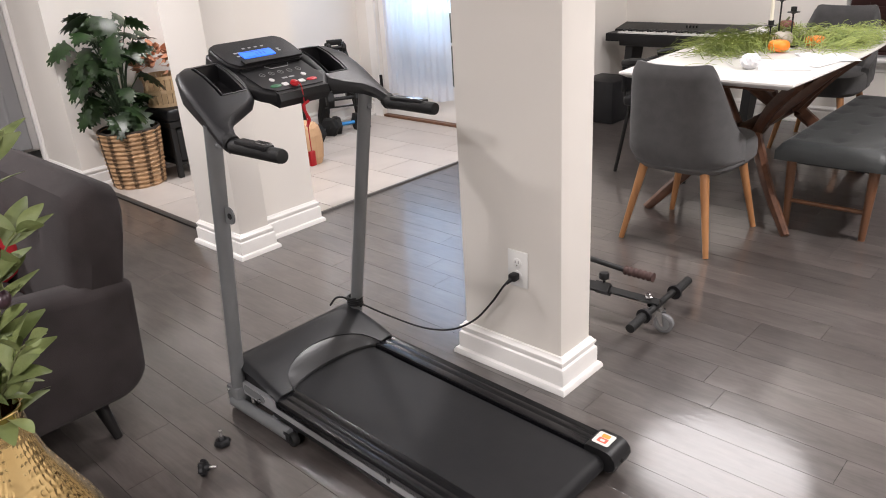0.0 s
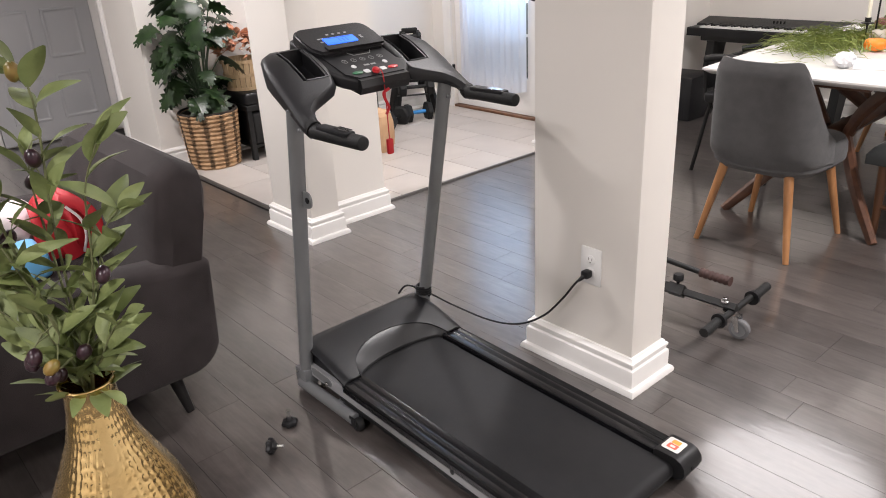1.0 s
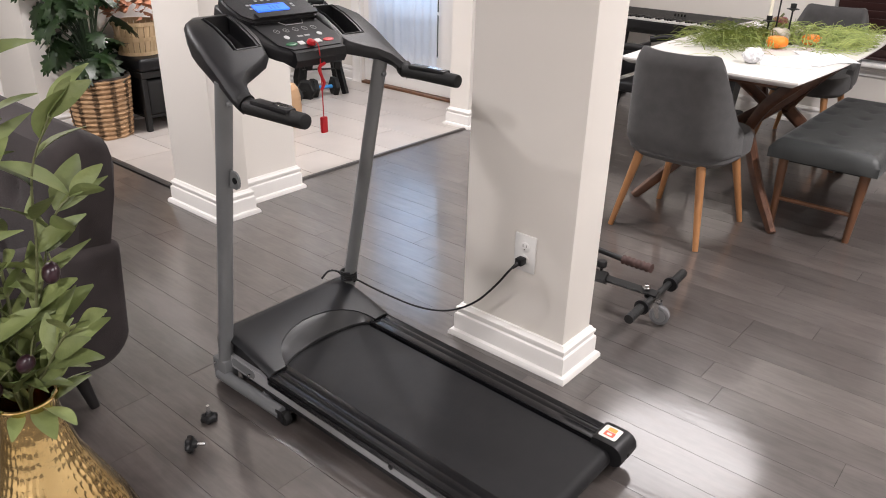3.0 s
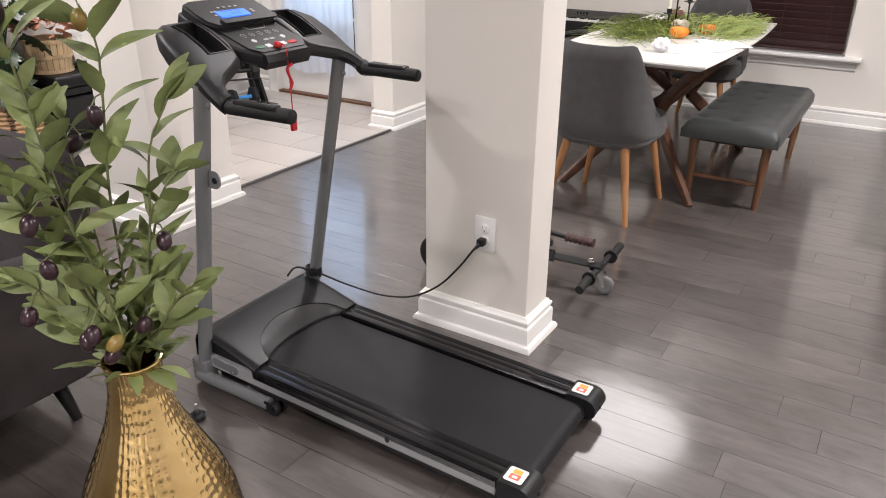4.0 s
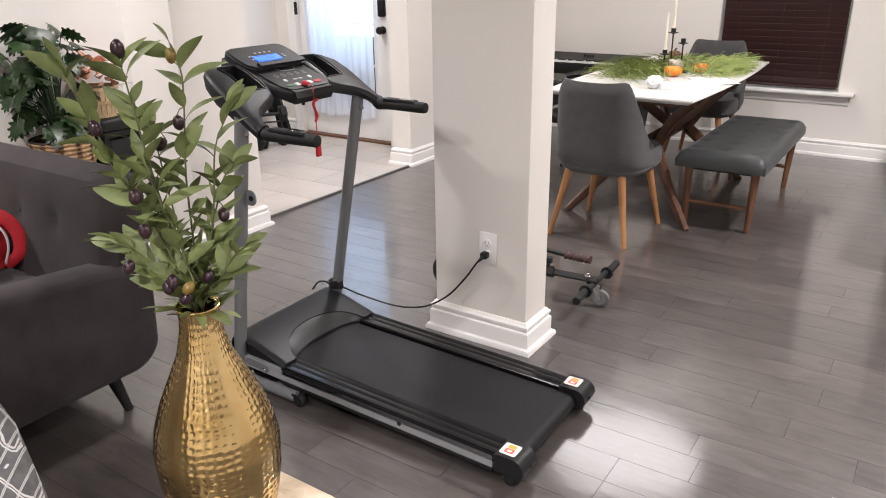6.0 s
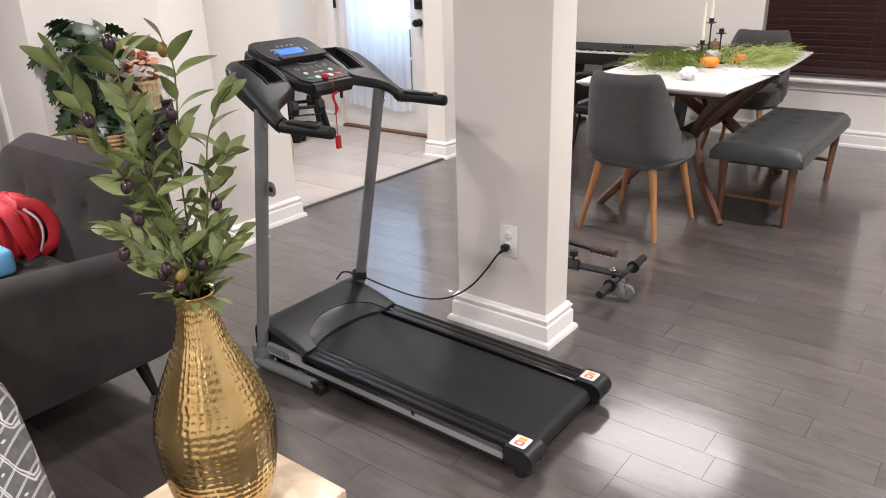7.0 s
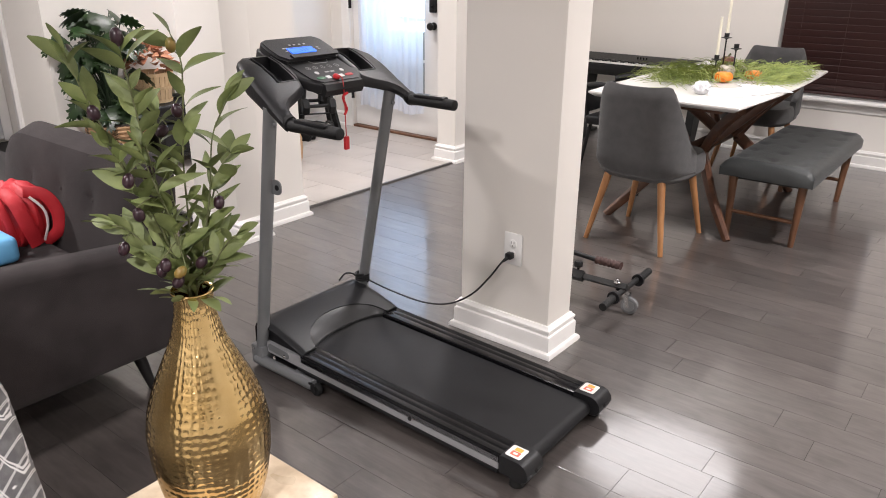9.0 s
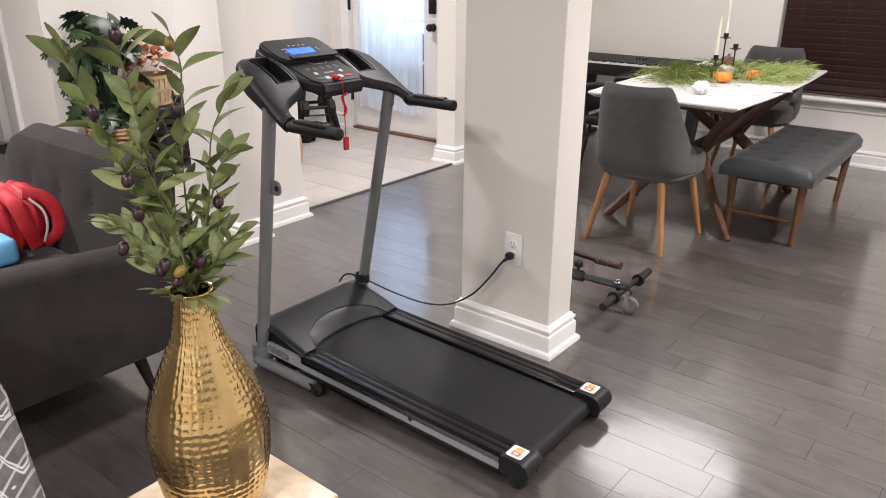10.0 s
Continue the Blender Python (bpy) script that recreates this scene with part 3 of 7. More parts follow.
# ---- dining window ----
win = thing("window_1", "dining window covered by a dark wooden blind", "window", kind="structure")
bm = B()
box(bm, WX0 - 0.11, WX1 + 0.11, Y1 - 0.075, Y1 + 0.02, WZ0 - 0.024, WZ0 + 0.0, 0.006, 2)
part("window_sill", bm, TRIM, win)
bm = B()
prof = [(0.0, 0.0), (0.05, 0.0), (0.046, -0.012), (0.03, -0.02), (0.028, -0.034), (0.018, -0.045), (0.016, -0.062), (0.006, -0.07), (0.0, -0.075)]
loft(bm, [[(x, Y1 - o, WZ0 - 0.024 + z) for o, z in prof] for x in (WX0 - 0.08, WX1 + 0.08)])
part("apron", bm, TRIM, win)
bm = B()
for xa_, xb_, za_, zb_ in ((WX0, WX0 + 0.012, WZ0, WZ1), (WX1 - 0.012, WX1, WZ0, WZ1), (WX0 + 0.012, WX1 - 0.012, WZ1 - 0.03, WZ1), (WX0 + 0.012, WX1 - 0.012, WZ0, WZ0 + 0.010)):
    box(bm, xa_, xb_, Y1 + 0.07, Y1 + 0.12, za_, zb_)
part("window_frame", bm, TRIM, win, smooth=False)
bm = B()
box(bm, WX0 + 0.012, WX1 - 0.012, Y1 + 0.09, Y1 + 0.096, WZ0 + 0.010, WZ1 - 0.03)
g = part("pane", bm, GLASS, win, smooth=False)
g.visible_shadow = False
blind = thing("window_blind", "closed dark brown wooden slat blind in the dining window", "blind")
bm = B()
sw = (WX1 - WX0) - 0.036
box(bm, -sw / 2, sw / 2, -0.002, 0.002, -0.026, 0.026, 0.001, 1)
slat0 = None
nsl = 29
for k in range(nsl):
    zz = WZ0 + 0.055 + k * 0.0475
    mm = pose((WX0 + WX1) / 2, Y1 + 0.03, zz, 14, 0, 0)
    if slat0 is None:
        slat0 = part("slat", bm, BLIND, blind, m=mm)
    else:
        share("slat", slat0, mm, blind)
bm = B()
box(bm, WX0 + 0.018, WX1 - 0.018, Y1 + 0.012, Y1 + 0.046, WZ0 + 0.013, WZ0 + 0.030, 0.003, 1)
part("bottom_rail", bm, BLIND, blind)
bm = B()
box(bm, WX0 + 0.004, WX1 - 0.004, Y1 + 0.004, Y1 + 0.06, WZ1 - 0.075, WZ1 - 0.002, 0.004, 1)
part("valance", bm, BLIND, blind)
for xx in (WX0 + 0.14, WX0 + 0.44, WX1 - 0.14):
    bm = B()
    cyl(bm, (xx, Y1 + 0.004, WZ0 + 0.02), (xx, Y1 + 0.004, WZ1 - 0.08), 0.0012, 5)
    part("cord", bm, BLIND, blind)


def outlet(name, m, label, duplex=True):
    """A wall plate in the plane y = 0, facing -y."""
    t = thing(name, label, "outlet", m)
    bm = B()
    box(bm, -0.039, 0.039, -0.006, 0.0, -0.062, 0.062, 0.004, 2)
    part("plate", bm, PLATE, t)
    if not duplex:
        for zz in (0.019, -0.019):
            bm = B()
            box(bm, -0.016, 0.016, -0.008, -0.004, zz - 0.0175, zz + 0.0175, 0.001, 1)
            part("socket", bm, PLATE, t)
        return t
    for zz in (0.021, -0.021):
        bm = B()
        lathe(bm, [(0.017, 0.0), (0.017, 0.0075), (0.0155, 0.0085)], 20, pose(0, 0, zz, 90, 0, 0))
        part("socket", bm, PLATE, t)
        # dark chips on the socket face, colour for the shade in the openings
        bm = B()
        for xx in (-0.006, 0.006):
            box(bm, xx - 0.001, xx + 0.001, -0.0092, -0.0086, zz + 0.000, zz + 0.009)
        cyl(bm, (0, -0.0092, zz - 0.007), (0, -0.0086, zz - 0.007), 0.0024, 10)
        part("slots", bm, SLOT_DARK, t)
    return t


outlet("wall_outlet", pose(-0.196, 0.0345, 0.385), "white duplex outlet plate on the column")
outlet("wall_outlet", pose(0.90, Y1 - 0.0005, 0.405), "white outlet plate on the dining wall", False)

# recessed ceiling lights, out of view, assumed at the can lamps
can0 = None
for cx, cy, power in CANS:
    mm = pose(cx, cy, CEILING)
    if can0 is None:
        can0 = thing("ceiling_light", "round white recessed ceiling light, assumed out of view, lit", "ceiling light", mm, "recessed lights")
        bm = B()
        lathe(bm, [(0.082, -0.0005), (0.105, -0.0005), (0.102, -0.006), (0.086, -0.010)], 32, None, False)
        part("trim_ring", bm, TRIM, can0)
        bm = B()
        lathe(bm, [(0.081, -0.003), (0.081, -0.006)], 32)
        part("lens", bm, LAMP_FACE, can0)
    else:
        copy_thing(can0, mm)
# assumed disc, out of view, made as wide as the dining lamp
dl = thing("ceiling_light", "round disc standing in for the unseen dining light, lit", "ceiling light", pose(-0.6, 3.05, CEILING))
bm = B()
lathe(bm, [(0.635, -0.0005), (0.645, -0.02), (0.645, -0.05), (0.635, -0.055)], 40)
part("housing", bm, TRIM, dl)
bm = B()
lathe(bm, [(0.63, -0.0555), (0.63, -0.062)], 40)
part("diffuser", bm, LAMP_FACE, dl)

# ---- treadmill ----
tread = thing("treadmill", "black and grey folding treadmill with lit blue display", "treadmill", pose(-0.2, -0.424, 0, 0, 0, 0.3))


def T(name, bm, mat, label="", parent=None, smooth=True):
    return part(name, bm, mat, parent or tread, label, None, smooth)


def deck_z(u):
    """Height of the foot strips' top along the sloping deck."""
    return 0.112 - (u + 0.4) * 0.026


for s in (-1, 1):
    # base tube with wheel
    bm = B()
    tube(bm, [(-0.60, s * 0.262, 0.031), (-0.305, s * 0.262, 0.031)], 0.019, 14)
    base = T("base_tube", bm, GREYSTEEL)
    bm = B()
    lathe(bm, [(0.007, -0.011), (0.018, -0.011), (0.021, -0.006), (0.021, 0.006), (0.018, 0.011), (0.007, 0.011)], 24, pose(-0.290, s * 0.262, 0.0215, 90, 0, 0))
    T("transport_wheel", bm, BLACK_SOFT, "small black transport wheel")
    bm = B()
    box(bm, -0.315, -0.285, s * 0.262 - 0.0165, s * 0.262 - 0.0125, 0.014, 0.05, 0.002, 1)
    T("wheel_fork", bm, BLACK)
    bm = B()
    box(bm, -0.315, -0.285, s * 0.262 + 0.0125, s * 0.262 + 0.0165, 0.014, 0.05, 0.002, 1)
    T("wheel_fork", bm, BLACK)
    # upright, leaning towards the runner
    bm = B()
    tube(bm, [(-0.592, s * 0.247, 0.035), (-0.404 + s * 0.008, s * 0.258 - 0.012, 0.955)], 0.0185, 16, 1.25, up=(1, 0, 0.1))
    T("upright", bm, GREYSTEEL, "grey oval steel upright")
    bm = B()
    box(bm, -0.622, -0.560, s * 0.247 - 0.024, s * 0.247 + 0.024, 0.012, 0.088, 0.006, 2)
    T("upright_bracket", bm, GREYSTEEL)
    for du, dz in ((-0.602, 0.03), (-0.574, 0.03), (-0.604, 0.074)):
        bm = B()
        lathe(bm, [(0.0055, 0), (0.0055, 0.004), (0.003, 0.006)], 10, pose(du, s * 0.247 - 0.024, dz, 90, 0, 0))
        T("bolt", bm, CHROME, "shiny bolt head")
    # side rail, hinge strap, hole, foot strip
    bm = B()
    loft(bm, [[(u, s * 0.236 - 0.009, deck_z(u) - 0.052), (u, s * 0.236 + 0.009, deck_z(u) - 0.052), (u, s * 0.236 + 0.009, deck_z(u) - 0.012), (u, s * 0.236 - 0.009, deck_z(u) - 0.012)] for u in (-0.58, 0.43)])
    T("side_rail", bm, SILVER, "silver steel side rail", smooth=False)
    bm = B()
    loft(bm, [[(u, s * 0.236 - 0.012, deck_z(u) - 0.063), (u, s * 0.236 + 0.010, deck_z(u) - 0.063), (u, s * 0.236 + 0.010, deck_z(u) - 0.0525), (u, s * 0.236 - 0.012, deck_z(u) - 0.0525)] for u in (-0.40, 0.43)])
    T("rail_trim", bm, BLACK, smooth=False)
    # solid black plug: the shade inside the rail's hole, put in colour
    bm = B()
    for u in (0.105, ):
        cyl(bm, (u, s * 0.236 - 0.0105, deck_z(u) - 0.033), (u, s * 0.236 + 0.0105, deck_z(u) - 0.033), 0.0075, 12)
    T("rail_hole", bm, BLACK)
    bm = B()
    u0, u1 = -0.385, 0.45
    prof = [(0.0, -0.030), (0.0, -0.006), (0.004, 0.0), (0.020, 0.0), (0.022, -0.001), (0.026, -0.001), (0.028, 0.0), (0.044, 0.0), (0.046, -0.001), (0.050, -0.001), (0.052, 0.0), (0.0735, 0.0), (0.076, -0.003), (0.076, -0.030)]
    loft(bm, [[(u, s * (0.245 - o), deck_z(u) + z) for o, z in prof] for u in (u0, u1)])
    T("foot_strip", bm, STRIP, "glossy black ribbed foot strip")
    # rear cap with sticker and foot
    bm = B()
    w0, w1 = 0.168, 0.252
    zc = deck_z(0.5)
    ring = [(0.438, -0.055), (0.438, 0.002), (0.447, 0.006), (0.500, 0.006), (0.517, -0.001), (0.528, -0.016), (0.531, -0.034), (0.525, -0.050), (0.510, -0.060)]
    loft(bm, [[(u, s * v, zc + z * k) for u, z in ring] for v, k in ((w0, 0.94), (w0 + 0.004, 1.0), (w1 - 0.004, 1.0), (w1, 0.94))])
    cap_ob = T("rear_cap", bm, BLACK, "black plastic end cap")
    bm = B()
    lathe(bm, [(0.022, 0.0), (0.022, 0.024), (0.017, 0.045)], 18, Matrix.Translation((0.482, s * 0.224, 0.001)))
    T("rubber_foot", bm, BLACK_SOFT, "black rubber foot")
    # dark disc painted for the shade in the adjuster hole
    bm = B()
    cyl(bm, (0.5215, s * 0.205, zc - 0.030), (0.5322, s * 0.205, zc - 0.030), 0.006, 12)
    T("adjuster_hole", bm, GROUT)
    bm = B()
    plate(bm, rounded(0.446, 0.496, s * 0.213 - 0.026, s * 0.213 + 0.026, 0.006), [], 0.0006, Matrix.Translation((0, 0, zc + 0.0070)))
    st = T("warning_sticker", bm, STK_W, "white warning sticker with orange and red marks")
    for k, (a, b_, c, d, mt) in enumerate(((-0.012, 0.012, 0.004, 0.020, STK_O), (-0.014, 0.014, -0.018, 0.002, STK_R), (-0.007, 0.007, -0.013, -0.004, STK_W))):
        bm = B()
        plate(bm, rounded(0.471 + a, 0.471 + b_, s * 0.213 + c, s * 0.213 + d, 0.003), [], 0.0002, Matrix.Translation((0, 0, zc + 0.0073 + 0.0003 * k)))
        T("sticker_mark", bm, mt, parent=st)
    # pulse handlebar arm and grip
    gv, gz = s * 0.262 - 0.008, 0.918 + 0.004 * s
    bm = B()
    ctrl = [(-0.365, s * 0.276 + 0.004, 0.936), (-0.335, s * 0.275 + 0.002, 0.923), (-0.318, s * 0.272, 0.916), (-0.29, s * 0.268 - 0.006, gz - 0.003)]
    tube(bm, curve_pts(ctrl, 12), [0.0178] * 13, 16)
    T("handlebar", bm, BLACK)
    bm = B()
    tube(bm, [(-0.337, s * 0.275 + 0.002, 0.9235), (-0.322, s * 0.2725, 0.9175)], 0.0225, 18)
    T("collar", bm, BLACK_SOFT, "black rubber collar")
    bm = B()
    tube(bm, [(-0.315, gv + s * 0.008, gz - 0.001), (-0.305, gv + s * 0.007, gz - 0.001), (-0.127, gv, gz), (-0.118, gv, gz), (-0.115, gv, gz)], [0.0176, 0.0182, 0.0182, 0.017, 0.012], 18)
    grip = T("grip", bm, BLACK_SOFT, "black foam grip")
    bm = B()
    box(bm, -0.290, -0.160, gv + s * 0.004 - 0.016, gv + s * 0.004 + 0.016, gz + 0.009, gz + 0.0215, 0.005, 2)
    T("pulse_sensor", bm, BLACK, parent=grip)
    bm = B()
    box(bm, -0.225, -0.170, gv - 0.008, gv + 0.012, gz + 0.0217, gz + 0.023, 0.0005, 1)
    T("sensor_contact", bm, CHROME, "chrome pulse contact", parent=grip)
bm = B()
tube(bm, [(-0.40, -0.25, 0.036), (-0.40, 0.25, 0.036)], 0.014, 12)
T("cross_tube", bm, GREYSTEEL)
bm = B()
tube(bm, [(-0.592, -0.25, 0.028), (-0.592, 0.25, 0.028)], 0.014, 12)
T("front_cross_tube", bm, GREYSTEEL)
# hinge strap and catch on the near upright
bm = B()
plate(bm, rounded(-0.055, 0.055, -0.013, 0.013, 0.012), [], 0.006, pose(-0.50, -0.247, deck_z(-0.5) - 0.030, 90, 0, 0) @ pose(0, 0, 0, 0, 0, -3))
T("hinge_strap", bm, GREYSTEEL)
bm = B()
lathe(bm, [(0.007, 0), (0.007, 0.004), (0.004, 0.006)], 12, pose(-0.46, -0.253, deck_z(-0.46) - 0.032, 90, 0, 0))
T("bolt", bm, CHROME)
bm = B()
plate(bm, rounded(-0.470, -0.402, 0.676, 0.724, 0.020), [], 0.005, pose(0, -0.262, 0, 90, 0, 0))
box(bm, -0.474, -0.440, -0.262, -0.252, 0.678, 0.722, 0.003, 1)
T("catch_bracket", bm, GREYSTEEL, "grey steel locking bracket")
# black disc on the bracket, coloured like the shaded inside of its hole
bm = B()
cyl(bm, (-0.420, -0.2636, 0.700), (-0.420, -0.255, 0.700), 0.009, 14)
T("catch_hole", bm, BLACK, "black disc drawn as the dark of a hole")
for s in (-1, 1):
    for u, z in ((-0.455, 0.885), ):
        bm = B()
        lathe(bm, [(0.007, 0), (0.008, 0.006), (0.004, 0.010)], 12, pose(-0.396 + s * 0.008, s * 0.257 - 0.012, 0.902, 0, 90, 0))
        T("bolt", bm, GREYSTEEL)

# belt with rear roller, under-deck
bm = B()
ring = [(-0.46, deck_z(-0.46) - 0.014), (0.475, deck_z(0.475) - 0.012)]
for k in range(1, 9):
    a = radians(90 - 180 * k / 8)
    ring.append((0.475 + 0.027 * math.cos(a), deck_z(0.49) - 0.039 + 0.027 * math.sin(a)))
ring += [(-0.46, deck_z(-0.46) - 0.066)]
loft(bm, [[(u, v, z) for u, z in ring] for v in (-0.163, 0.163)])
T("running_belt", bm, BELT, "matte black running belt")
bm = B()
cyl(bm, (0.475, -0.172, deck_z(0.49) - 0.039), (0.475, 0.172, deck_z(0.49) - 0.039), 0.024, 18)
T("rear_roller", bm, BLACK)
bm = B()
box(bm, -0.56, -0.30, -0.222, 0.222, 0.018, 0.092, 0.01, 2)
T("motor_tray", bm, BLACK)

# motor hood: sloping shell with an arched front edge
def hood_z(u):
    k = min(1.0, max(0.0, (-0.375 - u) / 0.225))
    return 0.119 + 0.057 * (1 - (1 - k) ** 1.35)


bm = B()
nv = 40
rows = []
for i in range(nv + 1):
    v = -0.245 + 0.490 * i / nv
    a = min(1.0, abs(v) / 0.178)
    arch = math.sqrt(max(0.0, 1 - a * a))
    front = -0.375 - 0.118 * arch
    edge = max(0.0, (abs(v) - 0.225) / 0.020)
    drop = 0.009 * edge ** 2
    us = [-0.625, -0.622, -0.614] + [-0.600 + (front + 0.600) * k / 7 for k in range(8)]
    zs = [0.075, 0.150, 0.168] + [hood_z(u) for u in us[3:]]
    rows.append([bm.verts.new((u, v, max(0.06, z - drop))) for u, z in zip(us, zs)])
for r0, r1 in zip(rows, rows[1:]):
    for k in range(len(r0) - 1):
        bm.faces.new((r0[k], r1[k], r1[k + 1], r0[k + 1]))
ex = bmesh.ops.extrude_face_region(bm, geom=list(bm.faces))
bmesh.ops.translate(bm, verts=[g for g in ex["geom"] if isinstance(g, bmesh.types.BMVert)], vec=(0, 0, -0.006))
hood = T("motor_hood", bm, HOOD, "satin dark grey motor hood")
# a scooped crescent between the hood's arched cut and the belt
bm = B()
rings = []
for i in range(41):
    a = math.pi * (1 - i / 40)
    v, ar = 0.1785 * math.cos(a), math.sin(a)
    back, front = -0.377 - 0.120 * ar, -0.373 - 0.058 * ar
    zb, zf = hood_z(back) - 0.002, max(deck_z(front) - 0.004, 0.108)
    ring = []
    for k in range(6):
        w = k / 5
        ring.append((back + (front - back) * w, v, zb + (zf - zb) * w + 0.004 * ar * math.sin(math.pi * w)))
    rings.append(ring + [(front, v, 0.100), (back, v, 0.100)])
loft(bm, rings)
T("hood_arc", bm, HOOD_GREY, "sweeping silver-grey arch trim", parent=hood)
for s in (-1, 1):
    bm = B()
    loft(bm, [[(u, s * v, 0.045), (u, s * v, z)] + [(u, s * (v - 0.006), z), (u, s * (v - 0.006), 0.045)] for u, v, z in ((-0.615, 0.232, 0.150), (-0.55, 0.232, 0.150), (-0.40, 0.232, 0.105))])
    T("hood_side", bm, BLACK, "black side panel", parent=hood, smooth=False)

# console: plate in a tilted frame; p runs back and up, v across
ANG = 20.0
CF = pose(-0.382, 0.008, 1.000) @ pose(0, 0, 0, 0, ANG, 0) @ Matrix.Diagonal((1, 0.88, 1, 1)) @ Matrix(((-1, 0, 0, 0), (0, 1, 0, 0), (0, 0, 1, 0), (0, 0, 0, 1)))


def CP(p, v, h=0.0):
    return CF @ Vector((p, v, h))


half = [(0.0, 0.0), (0.0, 0.092), (0.034, 0.128), (0.07, 0.150), (0.27, 0.150), (0.285, 0.140), (0.288, 0.0)]
outer = half + [(p, -v) for p, v in half[::-1][1:-1]]
bm = B()
plate(bm, outer, [], 0.036, CF)
edges = [e for e in bm.edges if len(e.link_faces) == 2 and e.calc_face_angle(0) > 1.2]
bmesh.ops.bevel(bm, geom=edges, offset=0.008, segments=3, affect="EDGES", profile=0.5)
console = T("console", bm, CONSOLE, "charcoal console with cup holders")
# side pods: flat-topped bodies that sweep down to the grips, each with a deep cup holder
POD = [(-0.640, 0.125, 0.155, 1.046, 0.030), (-0.635, 0.119, 0.180, 1.058, 0.044), (-0.622, 0.115, 0.206, 1.069, 0.056), (-0.600, 0.113, 0.236, 1.077, 0.066), (-0.568, 0.113, 0.264, 1.077, 0.074),
       (-0.517, 0.113, 0.286, 1.060, 0.080), (-0.465, 0.113, 0.289, 1.033, 0.080), (-0.442, 0.120, 0.292, 1.017, 0.074), (-0.420, 0.128, 0.292, 1.003, 0.066), (-0.402, 0.168, 0.293, 0.990, 0.060),
       (-0.383, 0.213, 0.295, 0.977, 0.056), (-0.361, 0.241, 0.297, 0.962, 0.053), (-0.340, 0.250, 0.298, 0.949, 0.051), (-0.328, 0.252, 0.297, 0.942, 0.050), (-0.325, 0.256, 0.294, 0.938, 0.042)]
H1, H2 = 0.142, 0.214
for s in (1, -1):
    bm = B()
    rings = []
    for pu, vi, vo, zt, th in POD:
        h1 = min(max(H1, vi + 0.012), vi + 0.35 * (vo - vi)) if not (-0.58 < pu < -0.43) else H1
        h2 = max(min(H2, vo - 0.02), vi + 0.60 * (vo - vi)) if not (-0.58 < pu < -0.43) else H2
        sec = [(vi + 0.010, zt - 0.55 * th), (vi, zt - 0.014), (vi + 0.005, zt - 0.004), (vi + 0.012, zt), (h1, zt), (h2, zt - 0.001), (vo - 0.018, zt - 0.003), (vo - 0.006, zt - 0.009), (vo, zt - 0.020), (vo - 0.004, zt - th * 0.75), (vo - 0.016, zt - th)]
        rings.append([bm.verts.new((pu, s * v, z)) for v, z in sec])
    n = len(rings[0])
    for a, c in zip(rings, rings[1:]):
        hole = -0.58 < a[0].co.x and c[0].co.x < -0.43
        for k in range(n):
            if hole and k == 4:
                continue
            bm.faces.new((a[k], a[(k + 1) % n], c[(k + 1) % n], c[k]))
    bm.faces.new(rings[0][::-1])
    bm.faces.new(rings[-1])
    T("console_arm", bm, CONSOLE, "charcoal side arm with cup holder")
    bm = B()
    rim = [(-0.568, H1, 1.077), (-0.568, H2, 1.076), (-0.517, H2, 1.059), (-0.465, H2, 1.032), (-0.442, H2, 1.016), (-0.442, H1, 1.017), (-0.465, H1, 1.033), (-0.517, H1, 1.060)]
    vs0 = [bm.verts.new((a_, s * v + 0.008, z)) for a_, v, z in rim]
    vs1 = [bm.verts.new((a_ * 0.94 - 0.517 * 0.06, s * (v * 0.9 + 0.019) + 0.008, 0.962)) for a_, v, z in rim]
    for k in range(8):
        bm.faces.new((vs0[k], vs0[(k + 1) % 8], vs1[(k + 1) % 8], vs1[k]))
    bm.faces.new(vs1)
    T("cup_holder", bm, BLACK, "deep black cup holder", parent=console)
    bm = B()
    loop = [Vector((a_, s * v + 0.008, z + 0.0005)) for a_, v, z in rim]
    tube(bm, loop + [loop[0]], 0.0022, 6)
    T("cup_rim", bm, BLACK, parent=console)
bm = B()
plate(bm, [(0.010, -0.088), (0.010, 0.088), (0.040, 0.118), (0.150, 0.122), (0.150, -0.122), (0.040, -0.118)], [], 0.003, CF @ Matrix.Translation((0, 0, 0.004)))
panel = T("control_panel", bm, PANEL, "dark grey button panel", parent=console)
bm = B()
loft(bm, [[CP(p, v, h) for p, h in ((-0.004, 0.002), (-0.016, -0.014), (-0.012, -0.036), (0.04, -0.044), (0.05, 0.0))] for v in (-0.096, -0.086, 0.086, 0.096)])
T("front_bar", bm, BLACK, parent=console)
# raised head with display
HF = CF @ pose(0.146, 0, -0.004, 0, -3, 0)
bm = B()
hp = [(0.0, -0.120), (0.0, 0.120), (0.03, 0.146), (0.075, 0.150)] + [(0.105 + 0.040 * math.sin(radians(a)), 0.105 + 0.042 * math.cos(radians(a))) for a in (10, 30, 50, 70, 90)]
hp += [(p, -v) for p, v in hp[::-1] if p > 0.0]
plate(bm, hp, [], 0.055, HF @ Matrix.Translation((0, 0, 0.022)))
bmesh.ops.bevel(bm, geom=[e for e in bm.edges if len(e.link_faces) == 2 and e.calc_face_angle(0) > 0.9], offset=0.007, segments=3, affect="EDGES")
T("display_head", bm, CONSOLE, parent=console)
bm = B()
plate(bm, rounded(0.036, 0.070, -0.074, 0.046, 0.003), [], 0.004, HF @ Matrix.Translation((0, 0, 0.0250)))
